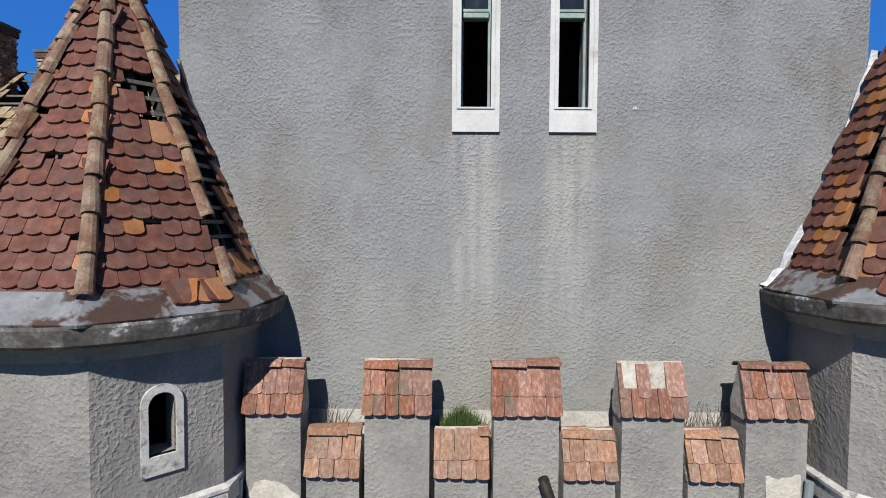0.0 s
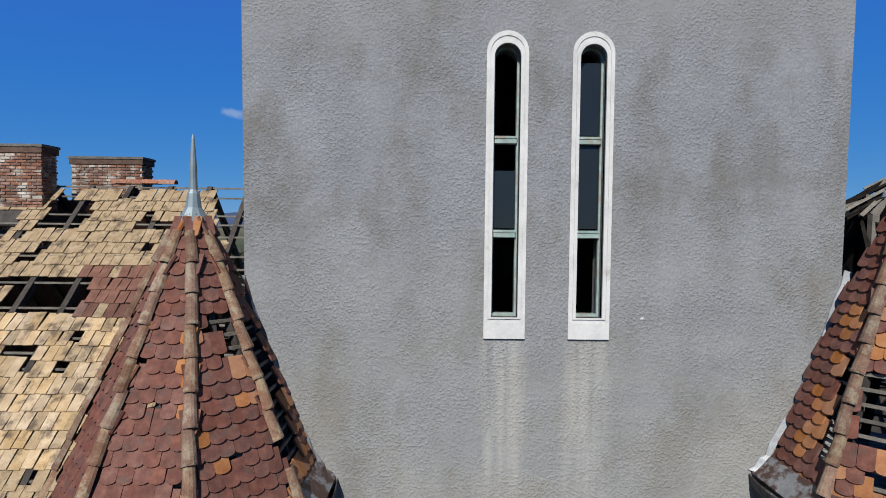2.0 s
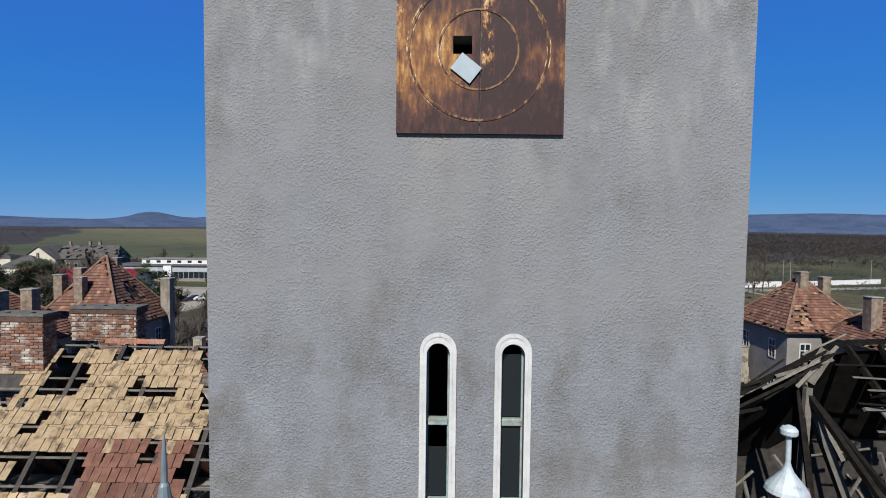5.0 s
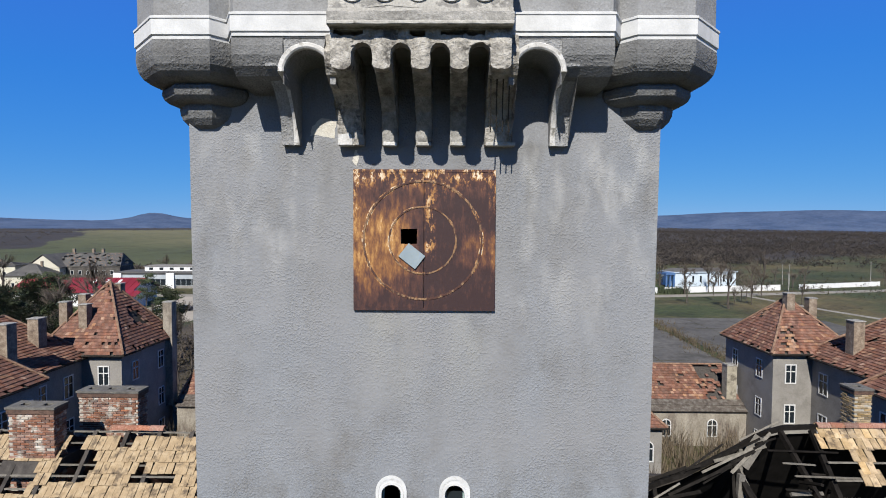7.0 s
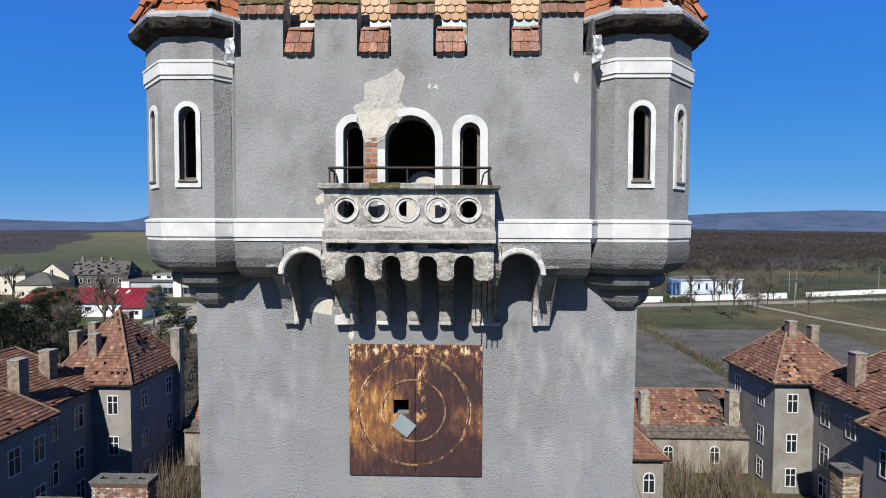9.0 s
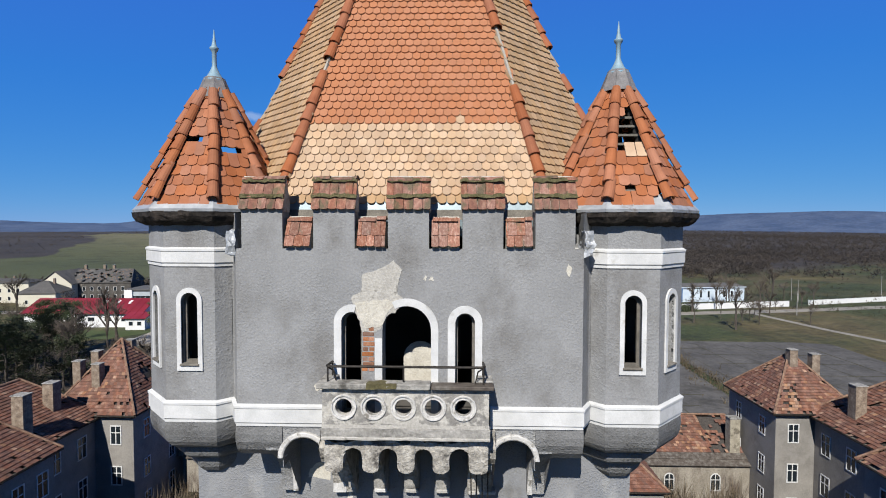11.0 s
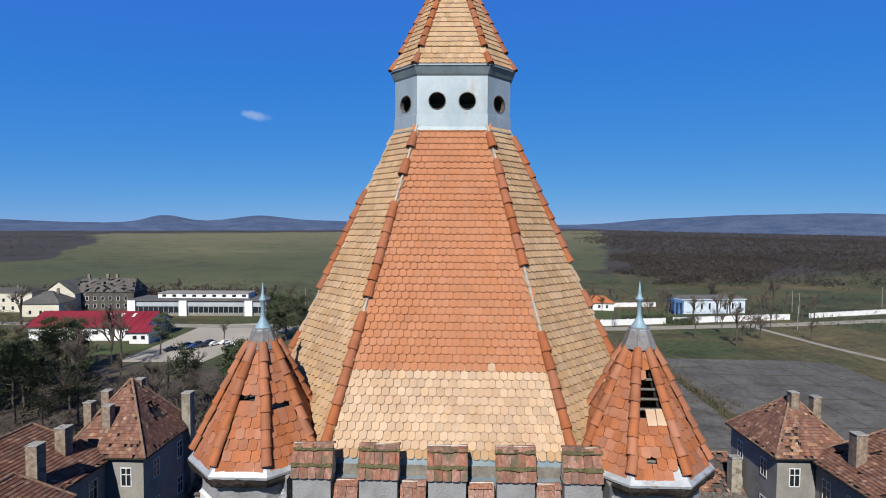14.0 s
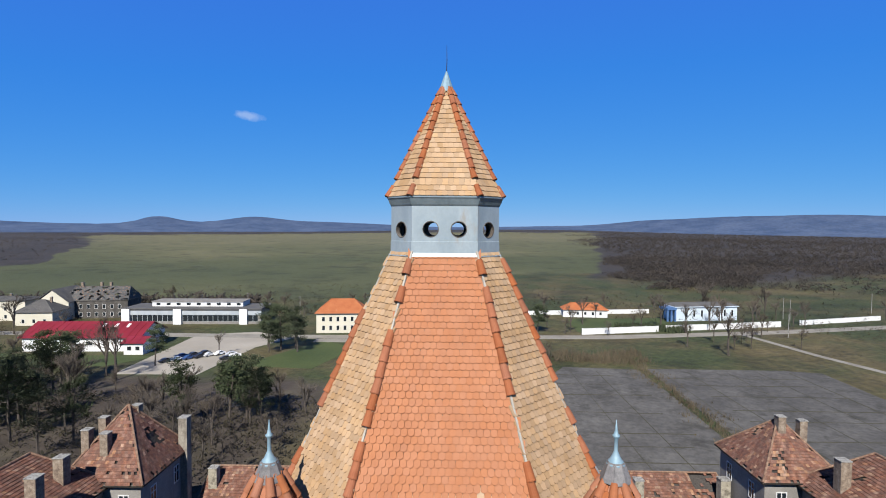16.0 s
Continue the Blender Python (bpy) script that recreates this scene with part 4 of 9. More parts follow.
# iron rail
railing = thing("balcony_railing", (0, BY, 14.69), "plain black iron hand rail on the parapet", "railing")
part("rail", Shape().tube([(-1.3, UY - 0.1, 14.93), (-1.31, BY + 0.08, 14.95), (-1.28, BY + 0.03, 14.95), (1.28, BY + 0.03, 14.95), (1.31, BY + 0.08, 14.95), (1.3, UY - 0.1, 14.93)], 0.022, 8), IRON, railing)
for x in (-1.29, -0.03, 1.29):
    part("post", Shape().tube([(x, BY + 0.03, 14.66), (x, BY + 0.03, 14.95)], 0.016, 6), IRON, railing)
for s in (-1, 1):
    part("brace", Shape().tube([(s * 1.3, BY + 0.08, 14.93), (s * 1.2, BY + 0.09, 14.86), (s * 1.16, BY + 0.1, 14.67)], 0.014, 6), IRON, railing)
    part("post", Shape().tube([(s * 1.3, UY - 0.1, 14.66), (s * 1.3, UY - 0.1, 14.93)], 0.016, 6), IRON, railing)

# openings behind the balcony
def half_rim(x, w, top, z0, rim, a0, a1, jambs):
    """Part of a painted surround: an arc from a0 to a1 degrees, and the jambs named."""
    r, s = w / 2, Shape()
    cz = top - r
    n = 14
    arc = [radians(a0 + (a1 - a0) * k / n) for k in range(n + 1)]
    s.panel([(x + (r + rim) * math.cos(a), cz + (r + rim) * math.sin(a)) for a in arc] + [(x + r * math.cos(a), cz + r * math.sin(a)) for a in reversed(arc)], [], UY - 0.022, UY + 0.03)
    if "l" in jambs:
        s.box(x - r - rim, x - r, UY - 0.022, UY + 0.03, z0, cz)
    if "r" in jambs:
        s.box(x + r, x + r + rim, UY - 0.022, UY + 0.03, z0, cz)
    return s


tri = thing("balcony_doorway", (0, UY, 13.95), "round-headed doorway between two narrow round-headed windows, white surrounds broken away", "doorway", kind="structure")
part("surround", half_rim(-0.985, 0.36, 15.78, 13.95, 0.13, 75, 180, "l"), WHITE_PAINT, tri, "broken white surround")
part("surround", half_rim(-0.025, 0.85, 15.89, 13.95, 0.13, 0, 118, "r"), WHITE_PAINT, tri, "broken white surround")
part("surround", Shape().box(-0.58, -0.45, UY - 0.022, UY + 0.03, 13.95, 15.32), WHITE_PAINT, tri, "white door jamb")
part("surround", half_rim(0.99, 0.34, 15.77, 13.95, 0.13, 0, 180, "lr"), WHITE_PAINT, tri, "white surround")
for x, w in ((-0.985, 0.36), (0.99, 0.34)):
    part("window_frame", Shape().panel(arch(x, 13.95, 15.77, w, 12), [arch(x, 14.0, 15.72, w - 0.09, 12)], UY + 0.14, UY + 0.2), GREY_TIMBER, tri)
part("pale_board", Shape().panel(arch(0.14, 13.95, 15.06, 0.64, 10), [], 0.0, 0.03), BARE_PLASTER, tri, "pale round-topped board inside the doorway")
BARED_BRICK = material("bared_brick", [(0.216, 0.0936, 0.054), (0.3312, 0.1728, 0.108)], scale=9.0, rough=0.9, bump=0.5, grain=50.0, depth=0.012, random_hue=0.4, fine=0.25)
rgb = random.Random(12)
for r in range(9):
    z = 14.74 + r * 0.088
    for x, w in (((-0.695, 0.2),) if r % 2 else ((-0.75, 0.1), (-0.64, 0.1))):
        place(Shape().box(-w / 2, w / 2, 0, 0.05, 0, 0.074, 0.006).mesh("brick", BARED_BRICK), Matrix.Translation((x + rgb.gauss(0, 0.006), UY - 0.008 + rgb.gauss(0, 0.004), z)), tri, "brick")


def flake(name, pts, mat, label, y, seed, thick=0.006, jag=0.03):
    """A ragged patch on the wall, its outline broken up."""
    out = []
    rg_ = random.Random(seed)
    for (a, b) in zip(pts, pts[1:] + pts[:1]):
        for k in range(4):
            f = k / 4
            out.append((a[0] + (b[0] - a[0]) * f + rg_.gauss(0, jag) * (k > 0), a[1] + (b[1] - a[1]) * f + rg_.gauss(0, jag) * (k > 0)))
    return Shape().panel(out, [], y - thick, y)


patch = [(-0.99, 16.03), (-0.82, 16.15), (-0.8, 16.43), (-0.52, 16.53), (-0.25, 16.69), (-0.11, 16.52), (-0.19, 16.15), (-0.06, 15.99), (-0.2, 15.82), (-0.38, 15.7), (-0.48, 15.48), (-0.58, 15.42), (-0.79, 15.42), (-0.84, 15.62), (-0.94, 15.78)]
part("bare_patch", flake("patch", patch, BARE_PLASTER, "", UY, 3, 0.008, 0.012), PATCHED, tri, "ragged patch where the roughcast has fallen")
part("bare_patch", flake("patch", [(-0.93, 15.93), (-0.62, 15.99), (-0.3, 15.97), (-0.12, 16.02), (-0.36, 15.76), (-0.5, 15.52), (-0.75, 15.5), (-0.84, 15.66)], BARE_PLASTER, "", UY - 0.008, 4, 0.006, 0.015), BARE_PLASTER, tri, "paler plaster above the bricks")
part("pale_patch", flake("crack", [(-0.85, 13.985), (-0.7, 14.02), (-0.5, 14.06), (-0.36, 14.12), (-0.22, 14.17), (0.1, 14.14), (0.2, 14.05), (0.28, 14.0), (0.5, 13.985)], PATCHED, "", BY, 6, 0.006, 0.012), PATCHED, balcony, "pale patch above a crack in the parapet")
for i, (pts, y) in enumerate((([(-1.62, 14.38), (-1.5, 14.42), (-1.46, 14.62), (-1.56, 14.56), (-1.66, 14.46)], UY), ([(0.26, 16.36), (0.3, 16.33), (0.33, 16.4), (0.29, 16.42)], UY), ([(0.36, 16.34), (0.45, 16.33), (0.44, 16.4), (0.38, 16.4)], UY),
                              ([(2.72, 16.5), (2.78, 16.4), (2.82, 16.56), (2.76, 16.64)], UY), ([(-2.06, 12.35), (-1.62, 12.3), (-1.58, 12.6), (-1.85, 12.66), (-2.02, 12.52)], 0.0), ([(-1.3, 11.9), (-1.22, 11.78), (-1.18, 12.0), (-1.24, 12.1)], 0.0), ([(1.3, 2.25), (1.34, 2.25), (1.34, 2.29), (1.3, 2.29)], 0.0))):
    solid("plaster_flake", flake("f", pts, None, "", y, 20 + i, 0.005, 0.008), BARE_PLASTER if i != 6 else WHITE_PAINT, "small pale patch of bared plaster on the wall", "plaster patch", kind="structure")

# ---- tiles ----
def tail_tile(w, l, t=0.014, tail=0.42, n=6):
    """A flat clay tile with a rounded tail: x across, y up the slope from the tail, z out of the roof."""
    r = w / 2
    pts = [(r, l), (-r, l)]
    for k in range(n + 1):
        a = math.pi + math.pi * k / n
        pts.append((r * math.cos(a), tail * w * (1 + math.sin(a))))
    return Shape().extrude(pts, 2, 0.0, t)


def flat_tile(w, l, t=0.016):
    return Shape().extrude([(-w / 2, 0), (w / 2, 0), (w / 2, l), (-w / 2, l)], 2, 0.0, t)


def half_pipe(l, r0, r1, t=0.018, n=6):
    """A tapered half-round hip tile along y."""
    rings = []
    for y, r in ((0.0, r0), (l * 0.06, r0 * 1.06), (l * 0.1, r0), (l, r1)):
        outer = [(r * math.cos(math.pi * k / n), y, r * math.sin(math.pi * k / n)) for k in range(n + 1)]
        inner = [((r - t) * math.cos(math.pi * k / n), y, (r - t) * math.sin(math.pi * k / n)) for k in reversed(range(n + 1))]
        rings.append(outer + inner)
    return Shape().loft(rings)


def facet_rows(bl, br, tl, tr, w, e, seed, keep=None, tilt=4.0, wild=0.6, lift=0.012):
    """Poses of the tiles on one roof facet, course by course from the eaves."""
    rng = random.Random(seed)
    bl, br, tl, tr = map(Vector, (bl, br, tl, tr))
    mid_b, mid_t = (bl + br) / 2, (tl + tr) / 2
    across = (br - bl).normalized()
    up = mid_t - mid_b
    up = (up - across * up.dot(across))
    length = up.length
    up.normalize()
    normal = across.cross(up)
    out = []
    rows = int(length / e)
    for r in range(rows):
        v = r * e
        f = (v + e * 0.5) / length
        a = (bl.lerp(tl, f) - mid_b).dot(across)
        b = (br.lerp(tr, f) - mid_b).dot(across)
        n0 = math.ceil((a - (0.5 if r % 2 else 0.0) * w) / w - 0.1)
        k = n0
        while True:
            x = (k + (0.5 if r % 2 else 0.0)) * w
            if x > b + 0.1 * w:
                break
            u = (x - a) / max(b - a, 1e-3)
            if keep is None or keep(u, f, rng):
                p = mid_b + across * (x + rng.gauss(0, 0.004) * wild) + up * (v + rng.gauss(0, 0.006) * wild) + normal * lift
                m = Matrix((across, up, normal)).transposed().to_4x4()
                m = Matrix.Translation(p) @ m @ pose(0, 0, 0, -tilt + rng.gauss(0, 0.8) * wild, rng.gauss(0, 0.6) * wild, rng.gauss(0, 1.0) * wild)
                out.append((m, u, f, r))
            k += 1
    return out


def hip_run(me, a, b, l, parent, seed, skip=(), r=0.0, name="hip_tile", wild=1.0):
    """Half-round tiles laid along a hip from its foot a to its head b."""
    rng = random.Random(seed)
    a, b = Vector(a), Vector(b)
    d = (b - a).normalized()
    side = d.cross(Vector((0, 0, 1))).normalized()
    out = side.cross(d)
    n = int((b - a).length / l)
    for i in range(n):
        if i in skip:
            continue
        p = a + d * (i * l) + out * r
        m = Matrix.Translation(p) @ Matrix((side, d, out)).transposed().to_4x4() @ pose(0, 0, 0, -2.5 + rng.gauss(0, 0.7) * wild, rng.gauss(0, 2) * wild, rng.gauss(0, 1.2) * wild)
        place(me, m, parent, name)


# ---- main roof ----
RC = 4.12                                        # centre of the roof behind the shaft's front
roof = thing("main_roof", (0, RC, 17.3), "steep eight-sided roof of new orange and pale tiles with a sheet-metal lantern", "roof", kind="structure")
levels = [(4.73, 2.605, 17.2), (1.47, 0.86, 24.85)]
part("roof_deck", Shape().loft([octagon(0, RC, a - 0.02, z, s - 0.01) for a, s, z in levels]), GREY_TIMBER, roof)


def ring_corner(i, level):
    a, s, z = levels[level]
    return octagon(0, RC, a, z, s)[i]


TILE_W, TILE_E = 0.163, 0.172
tile_big = tail_tile(TILE_W * 0.95, 0.3, 0.03, 0.42, 8)
tile_side = tail_tile(TILE_W * 0.97, 0.3, 0.042, 0.3)
pale_mesh = tile_big.mesh("roof_tile", PALE_TILE)
new_mesh = tile_big.mesh("roof_tile", NEW_TILE)
near = []
rest_new, rest_pale = Shape(), Shape()
PALE_TOP = 19.2
for seg in ((0, 1),):
    rows_here = facet_rows(ring_corner(0, seg[0]), ring_corner(1, seg[0]), ring_corner(0, seg[1]), ring_corner(1, seg[1]), TILE_W, TILE_E, 10 + seg[0], wild=0.45, tilt=8.5)
    for mt, u, f, r in rows_here:
        z = mt.translation.z
        edge = PALE_TOP - 0.02 * math.sin(mt.translation.x * 9)
        if z < 17.62:
            continue
        if z < edge or (z < edge + 0.2 and abs(mt.translation.x - 0.92) < 0.1):
            if len(near) < 300 and z > 17.75:
                near.append(mt)
            else:
                rest_pale.moved(tile_big, mt)
        else:
            rest_new.moved(tile_big, mt)
for ia, ib in ((1, 2), (7, 0)):
    for seg in ((0, 1),):
        for mt, u, f, r in facet_rows(ring_corner(ia, seg[0]), ring_corner(ib, seg[0]), ring_corner(ia, seg[1]), ring_corner(ib, seg[1]), TILE_W, TILE_E, 20 + ia + seg[0], wild=0.6, tilt=9.0):
            rest_pale.moved(tile_side, mt)
tagged(part("tiles_orange", rest_new, NEW_TILE, roof, "even courses of new orange tiles"), kind="stuff")
tagged(part("tiles_pale", rest_pale, PALE_TILE_FIELD, roof, "courses of pale yellowish tiles"), kind="stuff")
hip_mesh = half_pipe(0.44, 0.122, 0.098, 0.02, 8).mesh("hip_tile", HIP_TILE)
for i, gaps in ((0, ((20.42, 20.72), (22.85, 23.35), (23.72, 24.05))), (1, ((19.86, 21.56), (23.75, 24.05))), (2, ((19.85, 20.3), (20.7, 21.25))), (7, ((19.6, 20.7), (21.63, 21.93), (23.1, 25.0)))):
    foot, head = Vector(ring_corner(i, 0)), Vector(ring_corner(i, 1))
    step = 0.39
    n = int((head - foot).length / step)
    skip = [k for k in range(n) if any(a < foot.lerp(head, (k + 0.5) * step / (head - foot).length).z < b for a, b in gaps)]
    hip_run(hip_mesh, foot, head, step, roof, 40 + i, skip, 0.02, wild=0.7)
    part("hip_strip", Shape().beam(foot + Vector((0, -0.03, 0.0)), head + Vector((0, -0.03, 0.0)), 0.05, 0.05), MORTAR, roof, "pale mortar strip under the hip tiles")

# lantern on the roof
lantern = thing("roof_lantern", (0, RC, 24.8), "eight-sided zinc-clad lantern with round openings and a tiled spire", "lantern", kind="structure")
la, lsd, lz0, lz1 = 1.5, 0.88, 24.78, 26.16


def irregular_faces(cx, cy, a, s):
    """Pose and half breadth of each of the eight faces of an uneven octagon."""
    ring = [Vector(p) for p in octagon(cx, cy, a, 0, s)]
    for i in range(8):
        p, q = ring[i], ring[(i + 1) % 8]
        d = (q - p).normalized()
        n = Vector((d.y, -d.x, 0))
        m = Matrix((d, -n, Vector((0, 0, 1)))).transposed().to_4x4()
        yield Matrix.Translation((p + q) / 2) @ m, (q - p).length / 2


for i, (m, h) in enumerate(irregular_faces(0, RC, la, lsd)):
    holes = [circle(-0.375, 25.44, 0.21), circle(0.375, 25.44, 0.21)] if i % 2 == 0 else [circle(0, 25.42, 0.21)]
    part("cladding", Shape().panel(rect(-h, h, lz0 + 0.3, lz1), holes, 0.0, 0.03, m), ZINC, lantern, "pale blue-grey zinc cladding with round openings")
    for hole in holes:
        cx = sum(p[0] for p in hole) / len(hole)
        part("opening_rim", Shape().panel(circle(cx, 25.44 if i % 2 == 0 else 25.42, 0.222), [circle(cx, 25.44 if i % 2 == 0 else 25.42, 0.203)], -0.012, 0.1, m), RUST_SHEET, lantern)
skirt = Shape().loft([octagon(0, RC, 1.58, 24.7, 0.925), octagon(0, RC, 1.52, 24.8, 0.89), octagon(0, RC, 1.515, 25.1, 0.888), octagon(0, RC, 1.505, 25.11, 0.882)])
part("skirt", skirt, ZINC, lantern, "zinc skirt streaked with rust")
# darker zinc here: the shade under the cornice is put into its colour
part("cornice", Shape().loft([octagon(0, RC, 1.505, 26.06, 0.882), octagon(0, RC, 1.53, 26.1, 0.895), octagon(0, RC, 1.6, 26.27, 0.935), octagon(0, RC, 1.62, 26.28, 0.945), octagon(0, RC, 1.62, 26.32, 0.945), octagon(0, RC, 1.56, 26.33, 0.91)]), ZINC_DARK, lantern)
spire_tile = Shape()
spire_deck = [(1.6, 0.935, 26.31), (1.36, 0.795, 26.8), (0.08, 0.047, 29.62)]
part("spire_deck", Shape().loft([octagon(0, RC, a - 0.02, z, s - 0.01) for a, s, z in spire_deck]), GREY_TIMBER, lantern)
for i in (0, 1, 2, 6, 7):
    for lv in (0, 1):
        c = [octagon(0, RC, a, z, s) for a, s, z in spire_deck[lv:lv + 2]]
        for mt, *_ in facet_rows(c[0][i], c[0][(i + 1) % 8], c[1][i], c[1][(i + 1) % 8], 0.15, 0.16, 60 + i, wild=0.5, tilt=7.0):
            spire_tile.moved(tail_tile(0.147, 0.26, 0.03, 0.16), mt)
tagged(part("spire_tiles", spire_tile, PALE_TILE_FIELD, lantern, "courses of small pale orange tiles"), kind="stuff")
hip_small = half_pipe(0.36, 0.1, 0.082).mesh("hip_tile", HIP_TILE)
for i in (0, 1, 2, 7):
    for lv, n in ((0, 1), (1, 2)):
        hip_run(hip_small, octagon(0, RC, *[spire_deck[lv][k] for k in (0, 2, 1)])[i], octagon(0, RC, *[spire_deck[lv + 1][k] for k in (0, 2, 1)])[i], 0.31, lantern, 70 + i, (), 0.0, wild=0.5)
part("cap", Shape().turned(0, RC, [(0.25, 29.42), (0.235, 29.47), (0.13, 29.75), (0.03, 30.02), (0.012, 30.05)], 12), ZINC_FINIAL, lantern, "pointed pale blue zinc cap")
part("rod", Shape().tube([(0, RC, 30.0), (0.01, RC, 30.35), (0, RC, 30.8)], [0.014, 0.01, 0.005], 6), IRON, lantern, "thin dark rod")

# ---- small pointed roofs of the corner turrets ----
def turret_roof(cx, cy, holes, seed, group):
    t = thing("turret_roof", (cx, cy, 17.5), "pointed eight-sided roof of orange tiles, some missing, with a zinc finial", "roof", group, "structure")
    za = 20.15
    rr = [(1.14, 17.9), (0.1, za)]
    # flashing ring, battens and rafters show where tiles are gone
    part("flashing", Shape().loft([octagon(cx, cy, 1.34, 17.52), octagon(cx, cy, 1.35, 17.57), octagon(cx, cy, 1.16, 17.8), octagon(cx, cy, 1.1, 17.84)]), GREY_SHEET, t, "torn pale lead flashing")
    for k in range(13):
        f = k / 13
        a = 1.04 + (0.06 - 1.04) * f
        z = 17.9 + (za - 17.9) * f
        ring = octagon(cx, cy, a, z)
        battens = Shape()
        for i in range(8):
            battens.beam(ring[i], ring[(i + 1) % 8], 0.03, 0.04)
        part("batten", battens, GREY_TIMBER, t)
    b, tp = octagon(cx, cy, 0.98, 17.84), octagon(cx, cy, 0.04, za)
    for i in range(8):
        part("rafter", Shape().beam(b[i], tp[i], 0.08, 0.1), DARK_TIMBER, t)
    me = tail_tile(0.18, 0.31, 0.026, 0.24).mesh("roof_tile", RED_TILE)
    for i in (6, 7, 0, 1, 2, 3):
        def keep(u, f, rng, i=i):
            return all(not (i == hi and u0 < u < u1 and f0 < f < f1) for hi, u0, u1, f0, f1 in holes) and rng.random() > 0.012
        lower, upper_ring = [octagon(cx, cy, *r_) for r_ in rr]
        bl, br, tl, tr = lower[i], lower[(i + 1) % 8], upper_ring[i], upper_ring[(i + 1) % 8]
        low = Vector(((bl[0] + br[0]) / 2 - cx, (bl[1] + br[1]) / 2 - cy, 0)).normalized() * 0.13
        bl, br = [tuple(Vector(p) + low + Vector((0, 0, -0.3))) for p in (bl, br)]
        for mt, *_ in facet_rows(bl, br, tl, tr, 0.184, 0.205, seed + i, keep, wild=0.9, tilt=5.5):
            place(me, mt, t)
    pipe = half_pipe(0.41, 0.104, 0.086, 0.024, 8).mesh("hip_tile", RED_TILE)
    foot, head = octagon(cx, cy, 1.25, 17.74), octagon(cx, cy, 0.215, 19.98)
    for i in (0, 1, 2, 3, 6, 7):
        hip_run(pipe, foot[i], head[i], 0.33, t, seed + 50 + i, (), 0.0, wild=1.6)
    dz = 0.0 if cx > 0 else -0.1
    collar = Shape()
    lo, hi = octagon(cx, cy, 0.33, 19.84 + dz), octagon(cx, cy, 0.17, 20.26 + dz)
    for i in range(8):
        a_, b_, c_, d_ = map(Vector, (lo[i], lo[(i + 1) % 8], hi[(i + 1) % 8], hi[i]))
        out_ = ((a_ + b_) / 2 - Vector((cx, cy, 0))) * 0.03
        out_.z = 0
        part("slate", Shape().loft([[a_ + out_, b_ + out_, c_ + out_, d_ + out_], [a_ * 0.995 + Vector((cx, cy, lo[0][2])) * 0.005, b_ * 0.995 + Vector((cx, cy, lo[0][2])) * 0.005, c_, d_]]), SLATE, t, "grey slate at the peak")
    fin = [(0.21, 20.18), (0.205, 20.22), (0.18, 20.24), (0.11, 20.34), (0.06, 20.45), (0.045, 20.5), (0.042, 20.76), (0.07, 20.8), (0.085, 20.83), (0.085, 20.85), (0.05, 20.88), (0.03, 20.98), (0.006, 21.2)]
    part("finial", Shape().turned(cx, cy, [(r_, z_ + dz) for r_, z_ in fin], 16), ZINC_FINIAL, t, "pale blue zinc finial with a collar", smooth=True)
    return t


turret_roof(-TC, 0.25, [(0, 0.1, 0.75, 0.42, 0.5), (1, 0.3, 0.9, 0.34, 0.42)], 300, "corner turret roofs")
holed = turret_roof(TC, 0.25, [(0, -0.2, 1.2, 0.38, 0.66), (0, 0.45, 1.2, 0.66, 0.76), (0, 0.85, 1.1, 0.0, 0.08)], 340, "corner turret roofs")
holed_ring = [Vector(p) for p in octagon(TC, 0.25, 1.2, 17.76)[:2]]
holed_top = [Vector(p) for p in octagon(TC, 0.25, 0.13, 20.1)[:2]]
for mt, u, f, r in facet_rows(*holed_ring, *holed_top, 0.184, 0.205, 5, wild=0.8, tilt=5.5):
    if 0.35 < f < 0.4 and 0.45 < u < 0.85:
        place(tail_tile(0.18, 0.31, 0.026, 0.05).mesh("roof_tile", PALE_TILE), mt, holed, "roof_tile")


